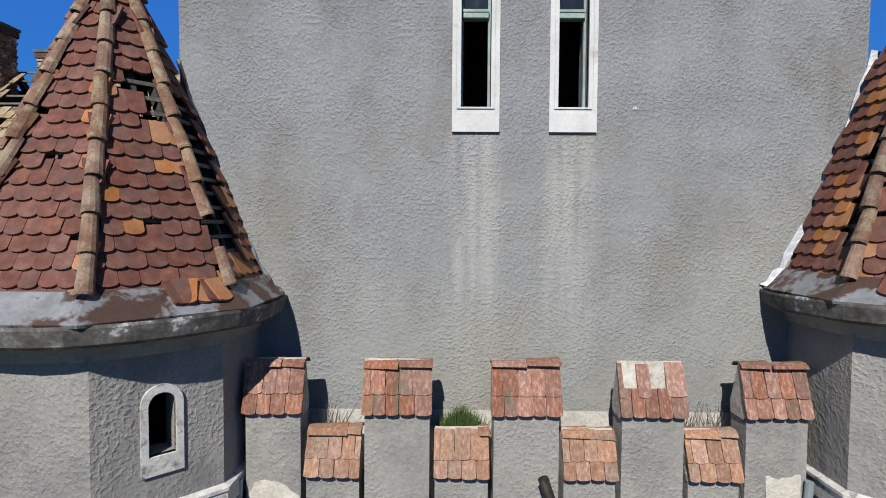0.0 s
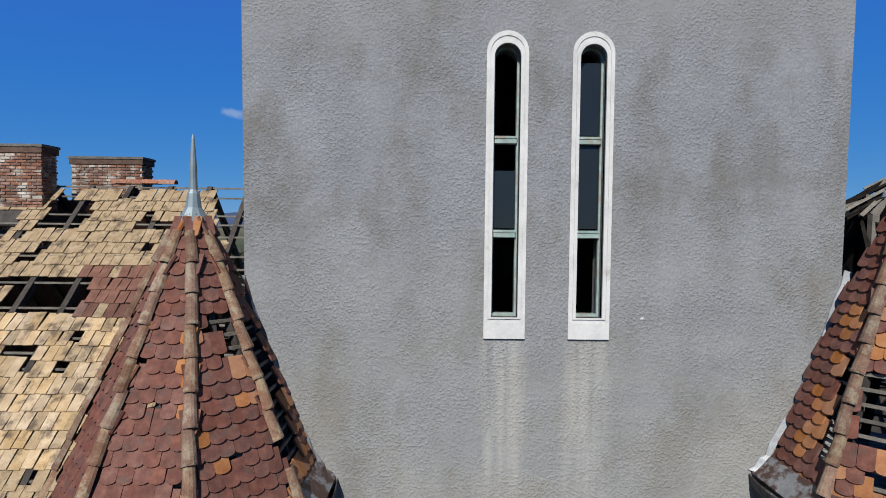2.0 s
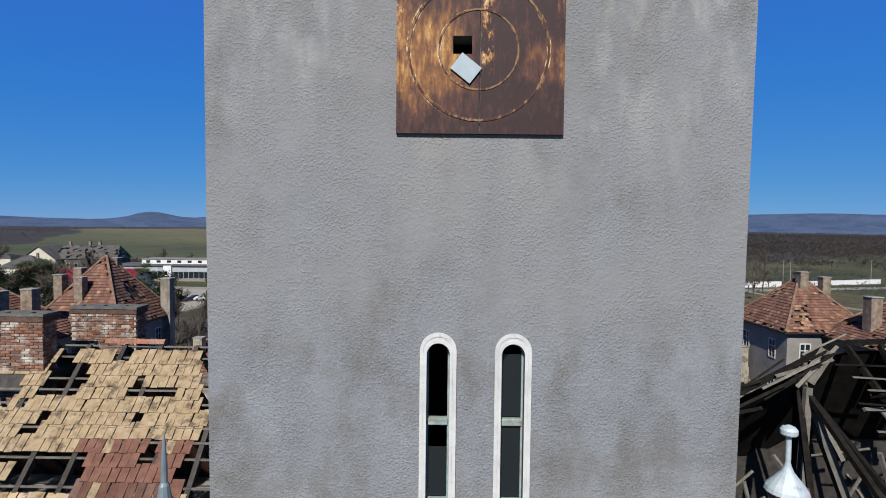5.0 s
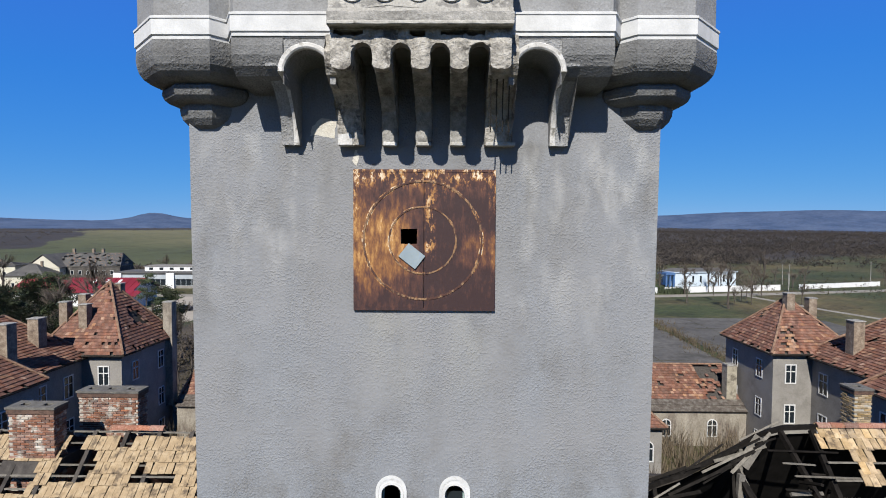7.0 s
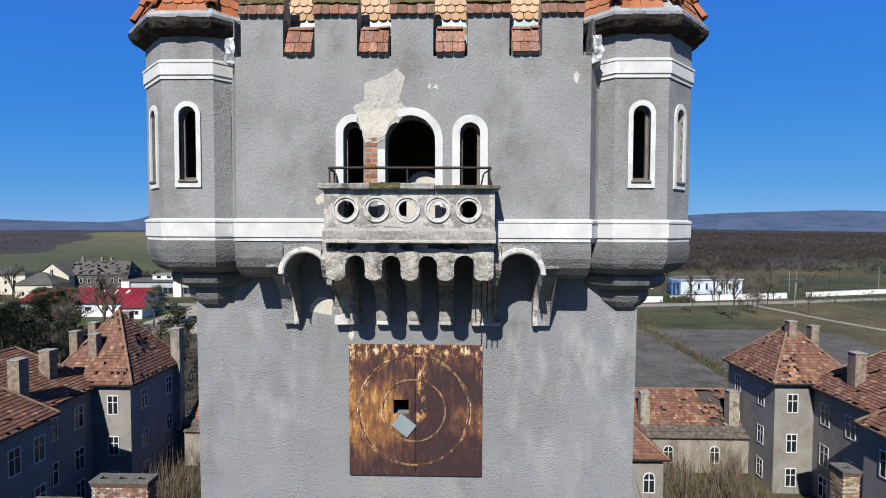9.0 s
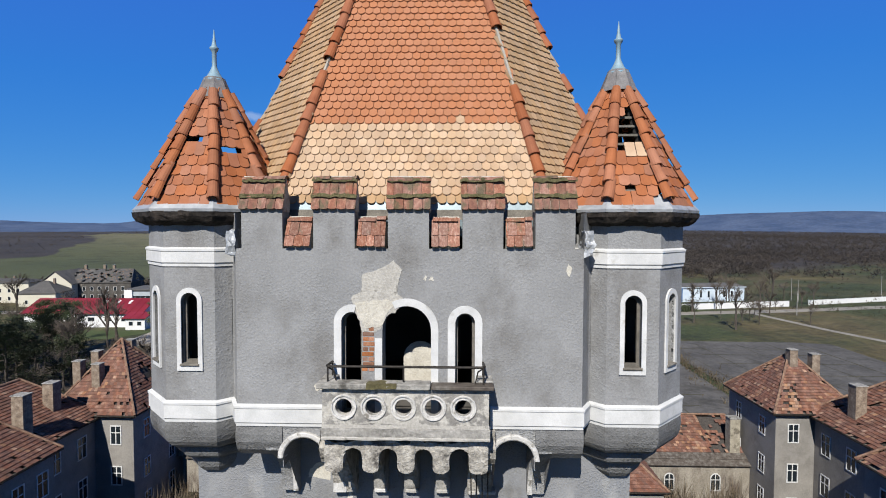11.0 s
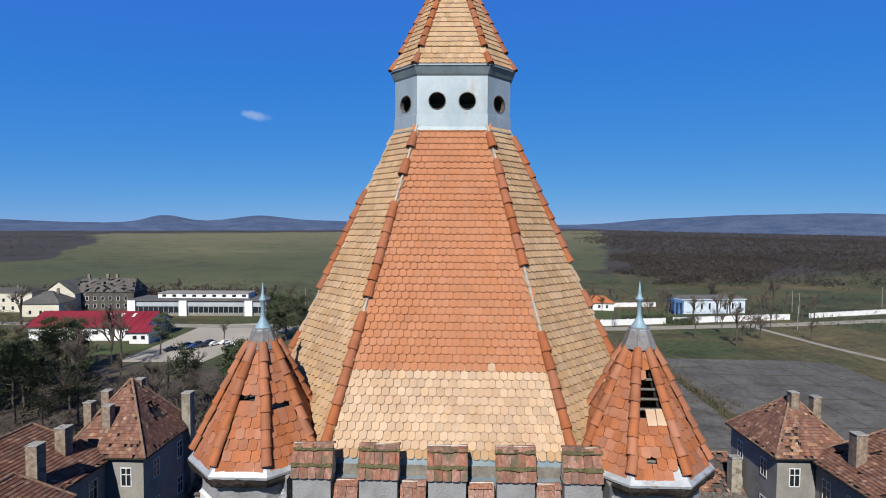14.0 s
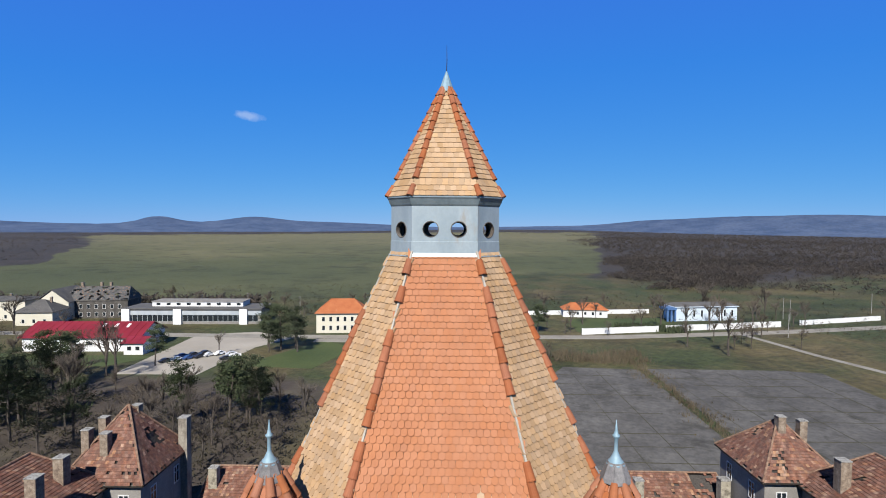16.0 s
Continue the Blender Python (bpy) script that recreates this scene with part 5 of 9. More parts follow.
# ---- battlements ----
def tile_cap(parent, x0, x1, y_front, z_low, y_ridge, z_top, tile_mat, seed, missing=0.0, broken=False):
    """Two courses of flat tiles and a row of ridge pieces on a sloping mortar bed."""
    rng = random.Random(seed)
    tl, bl = Vector((x0, y_ridge, z_top)), Vector((x0, y_front, z_low))
    back = 2 * y_ridge - y_front - 0.05
    part("mortar_bed", crumbled(Shape().extrude([(y_front + 0.03, z_low - 0.0), (y_ridge, z_top - 0.03), (back, z_low + 0.1), (back, z_low - 0.05), (y_front + 0.07, z_low - 0.05)], 0, x0 + 0.012, x1 - 0.012), 0.16, 0.01, seed * 1.0), PLASTER_BED, parent, "pale mortar bed")
    slope = (tl - bl).length
    up = (tl - bl).normalized()
    n = Vector((1, 0, 0)).cross(up)
    for r, (start, ln) in enumerate(((-0.02, 0.5 * slope), (0.31 * slope, 0.6 * slope))):
        xs, x = [x0], x0 + (0.03 + 0.1 * rng.random() if r else 0.12 + 0.05 * rng.random())
        while x < x1 - 0.06:
            xs.append(x)
            x += 0.155 + rng.gauss(0, 0.012)
        xs.append(x1)
        for k, (a, b) in enumerate(zip(xs, xs[1:])):
            if rng.random() < missing or (broken and r == 1 and k in (1, 3)):
                continue
            sh = tail_tile(b - a - 0.007, ln * (1 + rng.gauss(0, 0.01)), 0.024, 0.13 if b - a > 0.1 else 0.03, 8)
            mt = Matrix.Translation(Vector(((a + b) / 2, y_front, z_low)) + up * (start + rng.gauss(0, 0.003)) + n * (0.012 + 0.004 * r)) @ Matrix((Vector((1, 0, 0)), up, n)).transposed().to_4x4() @ pose(0, 0, 0, -3.2 - 1.6 * r + rng.gauss(0, 0.7), rng.gauss(0, 0.7), rng.gauss(0, 0.7))
            place(sh.mesh("cap_tile", tile_mat), mt, parent, "cap_tile")
    if tile_mat is MOSSY_TILE:
        for f_ in (0.34, 0.8):
            p, q = bl + up * (f_ * slope) + n * 0.05, bl + up * (f_ * slope) + n * 0.05 + Vector((x1 - x0, 0, 0))
            part("moss_strip", crumbled(Shape().beam(p, q, 0.07, 0.014, tuple(n)), 0.05, 0.03, seed + f_, 9.0), DRY_MOSS, parent, "dry brown moss along the joint")
    x = x0
    while x < x1 - 0.05:
        l = min(x1 - x, 0.3 + 0.2 * rng.random())
        if rng.random() > 0.12 + 0.4 * broken:
            sh = half_pipe(l * 0.98, 0.115, 0.1, 0.02)
            mt = Matrix.Translation((x + l, y_ridge + 0.02, z_top - 0.1 + rng.gauss(0, 0.01))) @ pose(0, 0, 0, 0, rng.gauss(0, 3), 90 + rng.gauss(0, 2)) @ Matrix.Diagonal((1.15, 1, 0.62, 1))
            place(sh.mesh("ridge_tile", tile_mat), mt, parent, "ridge_tile")
        x += l


def battlement(merlons, crenels, y0, y1, z_base, zm, zc, zt_m, zt_c, tile_mat, low_mat, group, seed, missing=0.0):
    """A crenellated parapet: solid teeth with tiled caps, and tiled gaps between."""
    for i, (a, b) in enumerate(merlons):
        t = thing("merlon", ((a + b) / 2, (y0 + y1) / 2, z_base), "roughcast merlon with a worn clay-tile cap", "merlon", group, "structure")
        part("body", Shape().box(a + 0.03, b - 0.03, y0, y1, z_base, zm + 0.02), UPPER_CAST if z_base > 0 else TURRET_CAST, t)
        tile_cap(t, a, b, y0 - 0.035, zm, (y0 + y1) / 2, zt_m, tile_mat, seed + i, missing, i == 3 and missing > 0)
    for i, (a, b) in enumerate(crenels):
        t = thing("crenel", ((a + b) / 2, (y0 + y1) / 2, z_base), "tiled sill between two merlons", "crenel", group, "structure")
        part("body", Shape().box(a + 0.03, b - 0.03, y0 + 0.004, y1, z_base, zc + 0.02), UPPER_CAST if z_base > 0 else TURRET_CAST, t)
        tile_cap(t, a + 0.015, b - 0.015, y0 - 0.05, zc, (y0 + y1) / 2, zt_c, low_mat, seed + 30 + i, missing)


battlement([(-2.94, -2.16), (-1.68, -0.9), (-0.38, 0.39), (0.91, 1.67), (2.16, 2.9)], [(-2.16, -1.68), (-0.9, -0.38), (0.39, 0.91), (1.67, 2.16)],
           UY, UY + 0.38, 16.88, 17.57, 16.93, 18.18, 17.47, MOSSY_TILE, CAP_TILE, "upper battlement", 500)
gut = Shape().extrude([(UY + 0.38, 17.1), (UY + 0.75, 17.1), (UY + 0.75, 17.75), (UY + 0.62, 17.75), (UY + 0.52, 17.4), (UY + 0.38, 17.36)], 0, -2.95, 2.95)
solid("valley_gutter", gut, ZINC_DARK, "pale blue zinc gutter behind the battlement", "gutter", kind="structure")
for mt in near:
    place(pale_mesh, mt, roof)

for s_ in (-1, 1):
    heap = crumbled(Shape().box(s_ * 3.1 - 0.08, s_ * 3.1 + 0.08, UY - 0.03, UY + 0.3, 16.76, 17.2), 0.07, 0.045, 4.0 + s_, 7.0)
    solid("crumpled_flashing", heap, GREY_SHEET, "crumpled pale flashing in the corner beside the turret", "flashing", kind="structure")
    px = s_ * (HALF + 0.1)
    solid("downpipe", Shape().tube([(px + s_ * 0.12, 0.6, 12.95), (px + s_ * 0.1, 0.58, 12.6), (px, 0.55, 12.35), (px - s_ * 0.08, 0.55, 12.25)], 0.06, 10), ZINC, "short pale zinc downpipe elbow at the corner of the shaft", "downpipe", smooth=True)

# ---- lower battlement in front of the shaft ----
battlement([(-3.17, -2.5), (-1.85, -1.07), (-0.42, 0.36), (0.99, 1.73), (2.35, 3.08)], [(-2.5, -1.85), (-1.07, -0.42), (0.36, 0.99), (1.73, 2.35)],
           -0.68, -0.36, -2.6, -1.225, -1.925, -0.63, -1.4, CAP_TILE, CRENEL_TILE, "lower battlement", 600, 0.001)
solid("porch_wall", Shape().box(-3.3, 3.3, -0.68, -0.02, GROUND, -2.6), ROUGHCAST, "grey roughcast wall below the lower battlement", "wall", kind="structure")
solid("wall_flashing", Shape().extrude([(-0.36, -1.78), (-0.06, -1.62), (-0.02, -1.42), (-0.004, -1.42), (-0.004, -2.6), (-0.36, -2.6)], 0, -2.9, 2.9), PATCHED, "crumpled pale flashing behind the battlement", "flashing", kind="structure")
pipe = Shape().tube([(0.36, -0.75, -2.9), (0.25, -0.9, -2.2), (0.12, -0.9, -1.84)], 0.058, 12)
solid("flue_pipe", pipe, IRON, "black flue pipe rising in front of the battlement", "pipe", smooth=True)
for nm, pts, seed in (("l", [(-3.14, -2.6), (-3.12, -2.2), (-3.05, -2.03), (-2.9, -2.0), (-2.75, -2.03), (-2.54, -2.17), (-2.45, -2.6)], 51), ("r", [(2.6, -2.6), (2.61, -2.17), (2.6, -1.89), (2.78, -1.91), (2.98, -1.87), (3.0, -2.17), (3.0, -2.6)], 52)):
    solid("plaster_patch", flake(nm, pts, None, "", -0.68, seed, 0.014, 0.012), BARE_PLASTER, "cream patch of bared plaster with a ragged edge", "plaster patch", kind="structure")
for x, z in ((-3.2, -1.96), (3.05, -1.92)):
    solid("pipe_stub", Shape().tube([(x - 0.02, -0.72, z - 0.6), (x, -0.74, z)], 0.045, 10), ZINC, "short pale pipe stub on the wall", "pipe")


# ---- lower turrets ----
def rounded(cx, cy, a, z, blend=0.65, n=40, first=-0.83, last=0.83):
    """A ring between an octagon and a circle, over part of a turn about the front."""
    out = []
    for k in range(n):
        g = math.pi * (first + (last - first) * k / (n - 1))
        eight = 1 / math.cos((g + math.pi / 8) % (math.pi / 4) - math.pi / 8)
        r = a * ((1 - blend) * eight + blend * 1.045)
        out.append((cx + r * math.sin(g), cy - r * math.cos(g), z))
    return out


def lower_turret(cx, cy, seed, dz, holes, bright, group, taller=0.0):
    s = 1 if cx > 0 else -1
    t = thing("side_turret", (cx, cy, GROUND), "octagonal roughcast turret beside the shaft with a white slit window", "turret", group, "structure")
    a, rim = 1.42, 1.3
    side = a * math.tan(math.pi / 8)
    eave = 0.02 + dz
    for k in range(8):
        m = Matrix.Translation((cx, cy, 0)) @ Matrix.Rotation(k * math.pi / 4, 4, "Z") @ Matrix.Translation((0, -a, 0))
        holes_here = [arch(0, -1.38, -0.77, 0.25)] if k in (1, 7) else []
        part("wall_face", Shape().panel(rect(-side, side, GROUND, eave - 0.1), holes_here, 0.0, 0.3, m), TURRET_CAST, t)
        if holes_here:
            part("window_surround", Shape().panel(arch(0, -1.56, -0.69, 0.38, 12), [arch(0, -1.38, -0.77, 0.25, 12)], -0.03, 0.05, m), WORN_WHITE, t, "white round-headed window surround")
    ring = [(x, y) for x, y, _ in octagon(cx, cy, a, 0)]
    part("string_course", string_course([ring[i] for i in (6, 7, 0, 1, 2, 3)], -2.13, -1.89, 0.05), WORN_WHITE, t, "white band")
    cove = [(a - 0.01, -0.42), (a + 0.03, -0.41), (a + 0.04, -0.36), (a + 0.07, -0.29), (a + 0.13, -0.24), (a + 0.15, -0.1), (a - 0.05, -0.08)]
    bands = [rounded(cx, cy, o, eave + z, 0.45) for o, z in cove]
    part("cornice", Shape().loft([[b[k] for b in bands] for k in range(40)]), PALE_RENDER, t, "smooth pale grey moulded cornice", smooth=True)
    # gutter: an open half-round channel
    prof = [(0.26, -0.12), (0.28, -0.2), (0.36, -0.24), (0.43, -0.2), (0.46, -0.06), (0.455, -0.03), (0.44, -0.06), (0.41, -0.18), (0.36, -0.215), (0.3, -0.18), (0.27, -0.1)]
    bands = [rounded(cx, cy, rim + o, eave + z) for o, z in prof]
    sag = [0.018 * noise.noise(Vector((k * 0.35, seed * 0.1, 0))) for k in range(40)]
    part("gutter", Shape().loft([[(b[k][0], b[k][1], b[k][2] + sag[k]) for b in bands] for k in range(40)]), PEELING, t, "dark gutter with peeling white paint")
    # roof
    r = thing("side_turret_roof", (cx, cy, eave), "steep pointed roof of dark red rounded tiles, broken and patched", "roof", group, "structure")
    za = 3.62 + dz + taller
    rr = [(1.73, eave - 0.05), (1.44, 0.2 + dz), (0.14, za)]
    part("lead_apron", Shape().loft([octagon(cx, cy, *rr[0]), octagon(cx, cy, 1.74, eave - 0.02), octagon(cx, cy, 1.46, 0.24 + dz), octagon(cx, cy, 1.34, 0.24 + dz)]), FLASHING, r, "peeling lead apron above the gutter")
    for k in range(21):
        f = k / 21
        ring = octagon(cx, cy, 1.38 + (0.12 - 1.38) * f, 0.22 + dz + (za - 0.22 - dz) * f)
        bat = Shape()
        for i in range(8):
            bat.beam(ring[i], ring[(i + 1) % 8], 0.03, 0.04)
        part("batten", bat, GREY_TIMBER, r, "bare grey batten")
    b, tp = octagon(cx, cy, 1.3, 0.18 + dz), octagon(cx, cy, 0.08, za)
    for i in range(8):
        part("rafter", Shape().beam(b[i], tp[i], 0.09, 0.11), DARK_TIMBER, r)
        mb = [(p + q) / 2 for p, q in zip(b[i], b[(i + 1) % 8])]
        mt_ = [(p + q) / 2 for p, q in zip(tp[i], tp[(i + 1) % 8])]
        part("rafter", Shape().beam(mb, mt_, 0.07, 0.09), DARK_TIMBER, r)
    old = tail_tile(0.172, 0.29, 0.03, 0.24).mesh("roof_tile", OLD_TILE)
    orange = tail_tile(0.172, 0.29, 0.03, 0.24).mesh("roof_tile", ORANGE_TILE)
    faces = (7, 0, 1, 2) if s < 0 else (1, 0, 7, 6)
    rng2 = random.Random(seed)
    for i in faces:
        def keep(u, f, rng, i=i):
            return all(not (i == hi and u0 < u < u1 and f0 < f < f1) for hi, u0, u1, f0, f1 in holes) and rng.random() > 0.01
        c0, c1 = octagon(cx, cy, *rr[1]), octagon(cx, cy, *rr[2])
        low = Vector(((c0[i][0] + c0[(i + 1) % 8][0]) / 2 - cx, (c0[i][1] + c0[(i + 1) % 8][1]) / 2 - cy, 0)).normalized() * 0.05
        bl, br = [tuple(Vector(p) + low + Vector((0, 0, -0.1))) for p in (c0[i], c0[(i + 1) % 8])]
        for mt, u, f, row in facet_rows(bl, br, c1[i], c1[(i + 1) % 8], 0.174, 0.165, seed + i, keep, wild=0.7, tilt=9.0):
            is_bright = any(i == hi and u0 < u < u1 and f0 < f < f1 and rng2.random() < pr for hi, u0, u1, f0, f1, pr in bright)
            if mt.translation.y < (0.1 if s < 0 else -0.03):
                place(orange if is_bright else old, mt, r)
    pipe = half_pipe(0.42, 0.08, 0.064, 0.018).mesh("hip_tile", OLD_HIP)
    foot, head = octagon(cx, cy, 1.5, 0.2 + dz), octagon(cx, cy, 0.13, za)
    for i in ((0, 1, 2, 7) if s < 0 else (0, 1, 7)):
        hip_run(pipe, foot[i], head[i], 0.385, r, seed + 70 + i, (1,) if i == 2 else (), 0.02, wild=1.6)
    # slipped tiles lying on the apron
    for k in range(7):
        ang = (0.72 + 0.4 * rng2.random()) * (1 if s < 0 else -1)
        rad = 1.66 / math.cos((ang + math.pi / 8) % (math.pi / 4) - math.pi / 8)
        p = Vector((cx + rad * math.sin(ang), cy - rad * math.cos(ang), 0.075 + dz))
        if p.y > -0.1:
            continue
        mt = Matrix.Translation(p) @ pose(0, 0, 0, 0, 0, math.degrees(ang)) @ pose(0, 0, 0, 46 + rng2.gauss(0, 3), rng2.gauss(0, 5), rng2.gauss(0, 14))
        place(orange if k % 2 else old, mt, r, "slipped_tile")
    return t, r


LC = (-4.65, -0.45)
lt, ltr = lower_turret(*LC, 700, 0.0, [(1, 0.3, 1.0, 0.56, 0.66), (1, 0.62, 1.0, 0.46, 0.6), (2, 0.1, 0.9, 0.3, 0.62), (2, 0.0, 0.6, 0.1, 0.3)],
                       [(1, 0.55, 1.0, 0.36, 0.5, 0.6), (1, 0.2, 0.45, 0.28, 0.34, 0.4), (2, 0.0, 1.0, 0.0, 0.3, 0.7), (0, 0.86, 1.0, 0.0, 1.0, 0.45), (1, 0.0, 0.16, 0.0, 0.6, 0.4), (7, 0.86, 1.0, 0.0, 1.0, 0.4), (1, 0.3, 0.5, 0.1, 0.3, 0.2)], "side turrets")
part("peak_cap", Shape().turned(*LC, [(0.24, 3.42), (0.2, 3.55), (0.1, 3.72), (0.075, 3.9), (0.05, 3.95), (0.045, 4.25), (0.02, 4.6), (0.012, 4.65)], 10), ZINC_DARK, ltr, "split grey metal spike at the peak")
RCx = (4.65, -0.45)
rt, rtr = lower_turret(*RCx, 760, 0.12, [(7, 0.05, 0.5, 0.18, 0.42), (7, 0.6, 0.95, 0.3, 0.42), (6, 0.7, 1.1, 0.1, 0.44), (6, 0.78, 1.1, 0.5, 0.6), (7, 0.3, 0.6, 0.05, 0.12)],
                       [(7, 0.0, 0.6, 0.3, 0.6, 0.4), (6, 0.35, 0.8, 0.0, 0.62, 0.5), (7, 0.0, 1.0, 0.0, 0.2, 0.5)], "side turrets", 0.3)
part("peak_cap", Shape().turned(RCx[0] - 0.06, RCx[1], [(0.3, 3.96), (0.28, 4.02), (0.18, 4.14), (0.09, 4.25), (0.05, 4.34), (0.038, 4.4), (0.038, 4.78), (0.1, 4.8), (0.118, 4.82), (0.12, 4.88), (0.09, 4.92), (0.02, 4.95)], 16), PALE_ZINC, rtr, "zinc cone with a knob", smooth=False)
# strips of lead where the turret roofs meet the shaft
for s, cx, dz_, wd in ((-1, LC[0], 0.0, 0.05), (1, RCx[0], 0.12, 0.11)):
    line_ = [(cx - s * (1.72 - 0.02), 0.0 + dz_), (cx - s * 1.5, 0.22 + dz_), (cx - s * 1.16, 0.85 + dz_), (cx - s * 0.72, 2.0 + dz_), (cx - s * 0.45, 2.8 + dz_)]
    strip_ = Shape()
    rings = []
    for k in range(17):
        f = k / 16 * 4
        i0 = min(3, int(f))
        x = line_[i0][0] + (line_[i0 + 1][0] - line_[i0][0]) * (f - i0)
        z = line_[i0][1] + (line_[i0 + 1][1] - line_[i0][1]) * (f - i0)
        w_ = wd * (0.8 + 1.1 * noise.noise(Vector((k * 1.3, s * 3.0, 0))))
        rings.append([(x, -0.02, z), (x - s * 0.01, -0.05, z + 0.02), (x - s * w_, -0.02, z + w_ * 0.5), (x - s * w_, -0.005, z + w_ * 0.5), (x, -0.003, z)])
    solid("roof_flashing", strip_.loft(rings), GREY_SHEET if s > 0 else FLASHING, "torn lead strip between turret roof and shaft", "flashing", kind="structure")

# ---- ground and distance ----
def sheet_z(x, y):
    d = math.hypot(x, y)
    rise = max(0.0, d - 320) / 3000
    z = GROUND + 34 * rise * (0.6 + 0.4 * math.sin(x * 0.0016 + 1.0)) if y > 0 else GROUND
    if d > 300:
        z += 9 * noise.noise(Vector((x * 0.0011, y * 0.0011, 0.3))) * min(1, (d - 300) / 600)
    return z


rs = [0, 30, 60, 90, 120, 150, 180, 215, 250, 300, 360, 430, 520, 640, 800, 1000, 1250, 1550, 1900, 2300, 2800, 3300, 3900, 4600]
NA = 96
ground_shape = Shape()
verts = [(0, 0, GROUND)] + [(r * math.cos(2 * math.pi * k / NA), r * math.sin(2 * math.pi * k / NA), 0) for r in rs[1:] for k in range(NA)]
verts = [(x, y, sheet_z(x, y)) for x, y, _ in verts]
faces = [(0, 1 + k, 1 + (k + 1) % NA) for k in range(NA)]
for i in range(len(rs) - 2):
    for k in range(NA):
        a, b = 1 + i * NA + k, 1 + i * NA + (k + 1) % NA
        faces.append((a, b, b + NA, a + NA))
ground_shape.add(verts, faces)


def ground_material():
    """Dry grass near by; farther off a green field and brown woodland floor, bounded by bearing and distance."""
    mt = material("grassland", [(0.068, 0.0544, 0.0272), (0.0944, 0.0784, 0.0336), (0.136, 0.108, 0.0544)], scale=0.06, bump=0.8, grain=0.55, depth=0.5,
                  stain=(0.048, 0.06, 0.021), stain_scale=0.02, stain_cut=(0.4, 0.56), fine=0.5, detail=6.0)
    nt = mt.node_tree
    n, l = nt.nodes, nt.links
    bsdf = n["Principled BSDF"]
    base = bsdf.inputs["Base Color"].links[0].from_socket
    geo = n.new("ShaderNodeNewGeometry")
    sep = n.new("ShaderNodeSeparateXYZ")
    l.new(geo.outputs["Position"], sep.inputs[0])
    def op(kind, a, b=None):
        m = n.new("ShaderNodeMath")
        m.operation = kind
        for i, v in enumerate((a, b)):
            if v is None:
                continue
            if isinstance(v, (int, float)):
                m.inputs[i].default_value = v
            else:
                l.new(v, m.inputs[i])
        return m.outputs[0]
    def ramp(v, a, b):
        m = n.new("ShaderNodeMapRange")
        m.inputs[1].default_value, m.inputs[2].default_value = a, b
        l.new(v, m.inputs[0])
        return m.outputs[0]
    def wave(scale, amp):
        t = n.new("ShaderNodeTexNoise")
        t.inputs["Scale"].default_value, t.inputs["Detail"].default_value = scale, 4.0
        l.new(geo.outputs["Position"], t.inputs["Vector"])
        return op("MULTIPLY", op("SUBTRACT", t.outputs[0], 0.5), amp)
    bearing = op("MULTIPLY", op("ARCTAN2", sep.outputs[0], sep.outputs[1]), 57.2958)
    dist = op("SQRT", op("ADD", op("MULTIPLY", sep.outputs[0], sep.outputs[0]), op("MULTIPLY", sep.outputs[1], sep.outputs[1])))
    bear = op("ADD", bearing, wave(0.004, 9.0))
    far = op("ADD", dist, op("MULTIPLY", op("MULTIPLY", wave(0.006, 1.0), dist), 0.35))
    brink = op("SUBTRACT", far, op("ADD", 620, op("MULTIPLY", op("MAXIMUM", op("ADD", bear, 40), 0), 96)))
    west = op("MAXIMUM", ramp(bear, -35.5, -35), ramp(brink, 10, -10))
    field = op("MULTIPLY", op("MULTIPLY", west, ramp(bear, 15.5, 15)), op("MULTIPLY", ramp(far, 283, 290), ramp(far, 2500, 2400)))
    gap = op("MULTIPLY", ramp(bear, 1.5, 2.0), ramp(far, 470, 455))
    field = op("MULTIPLY", field, op("SUBTRACT", 1.0, gap))
    edge = op("SUBTRACT", far, op("MULTIPLY", op("MAXIMUM", op("SUBTRACT", bear, 27), 0), 12))
    wood = op("MULTIPLY", ramp(edge, 390, 450), ramp(bear, 14, 15))
    wood = op("MAXIMUM", wood, op("MULTIPLY", ramp(brink, -10, 10), ramp(bear, -35, -35.5)))
    wood = op("MAXIMUM", wood, ramp(far, 2400, 2450))
    def tint(a, b, c, scale):
        t = n.new("ShaderNodeTexNoise")
        t.inputs["Scale"].default_value, t.inputs["Detail"].default_value = scale, 6.0
        l.new(geo.outputs["Position"], t.inputs["Vector"])
        r = n.new("ShaderNodeValToRGB")
        e = r.color_ramp.elements
        e.new(0.5)
        for k, (w, col) in enumerate(((0.3, a), (0.5, b), (0.68, c))):
            e[k].position, e[k].color = w, (*col, 1)
        l.new(t.outputs[0], r.inputs[0])
        return r.outputs[0]
    def mix(f, a, b):
        m = n.new("ShaderNodeMix")
        m.data_type = "RGBA"
        l.new(f, m.inputs[0])
        l.new(a, m.inputs[6])
        l.new(b, m.inputs[7])
        return m.outputs[2]
    litter = op("MULTIPLY", ramp(sep.outputs[0], -24, -34), ramp(op("ADD", sep.outputs[1], wave(0.05, 30.0)), 132, 122))
    base = mix(litter, base, tint((0.036, 0.0288, 0.024), (0.048, 0.0384, 0.0304), (0.068, 0.0576, 0.04), 0.15))
    c = mix(wood, base, tint((0.025, 0.0215, 0.019), (0.035, 0.03, 0.026), (0.05, 0.042, 0.034), 0.006))
    crop = tint((0.043, 0.052, 0.022), (0.062, 0.067, 0.028), (0.11, 0.103, 0.05), 0.0036)
    # the crop colour blends to a paler olive tan with distance
    far_crop = n.new("ShaderNodeRGB")
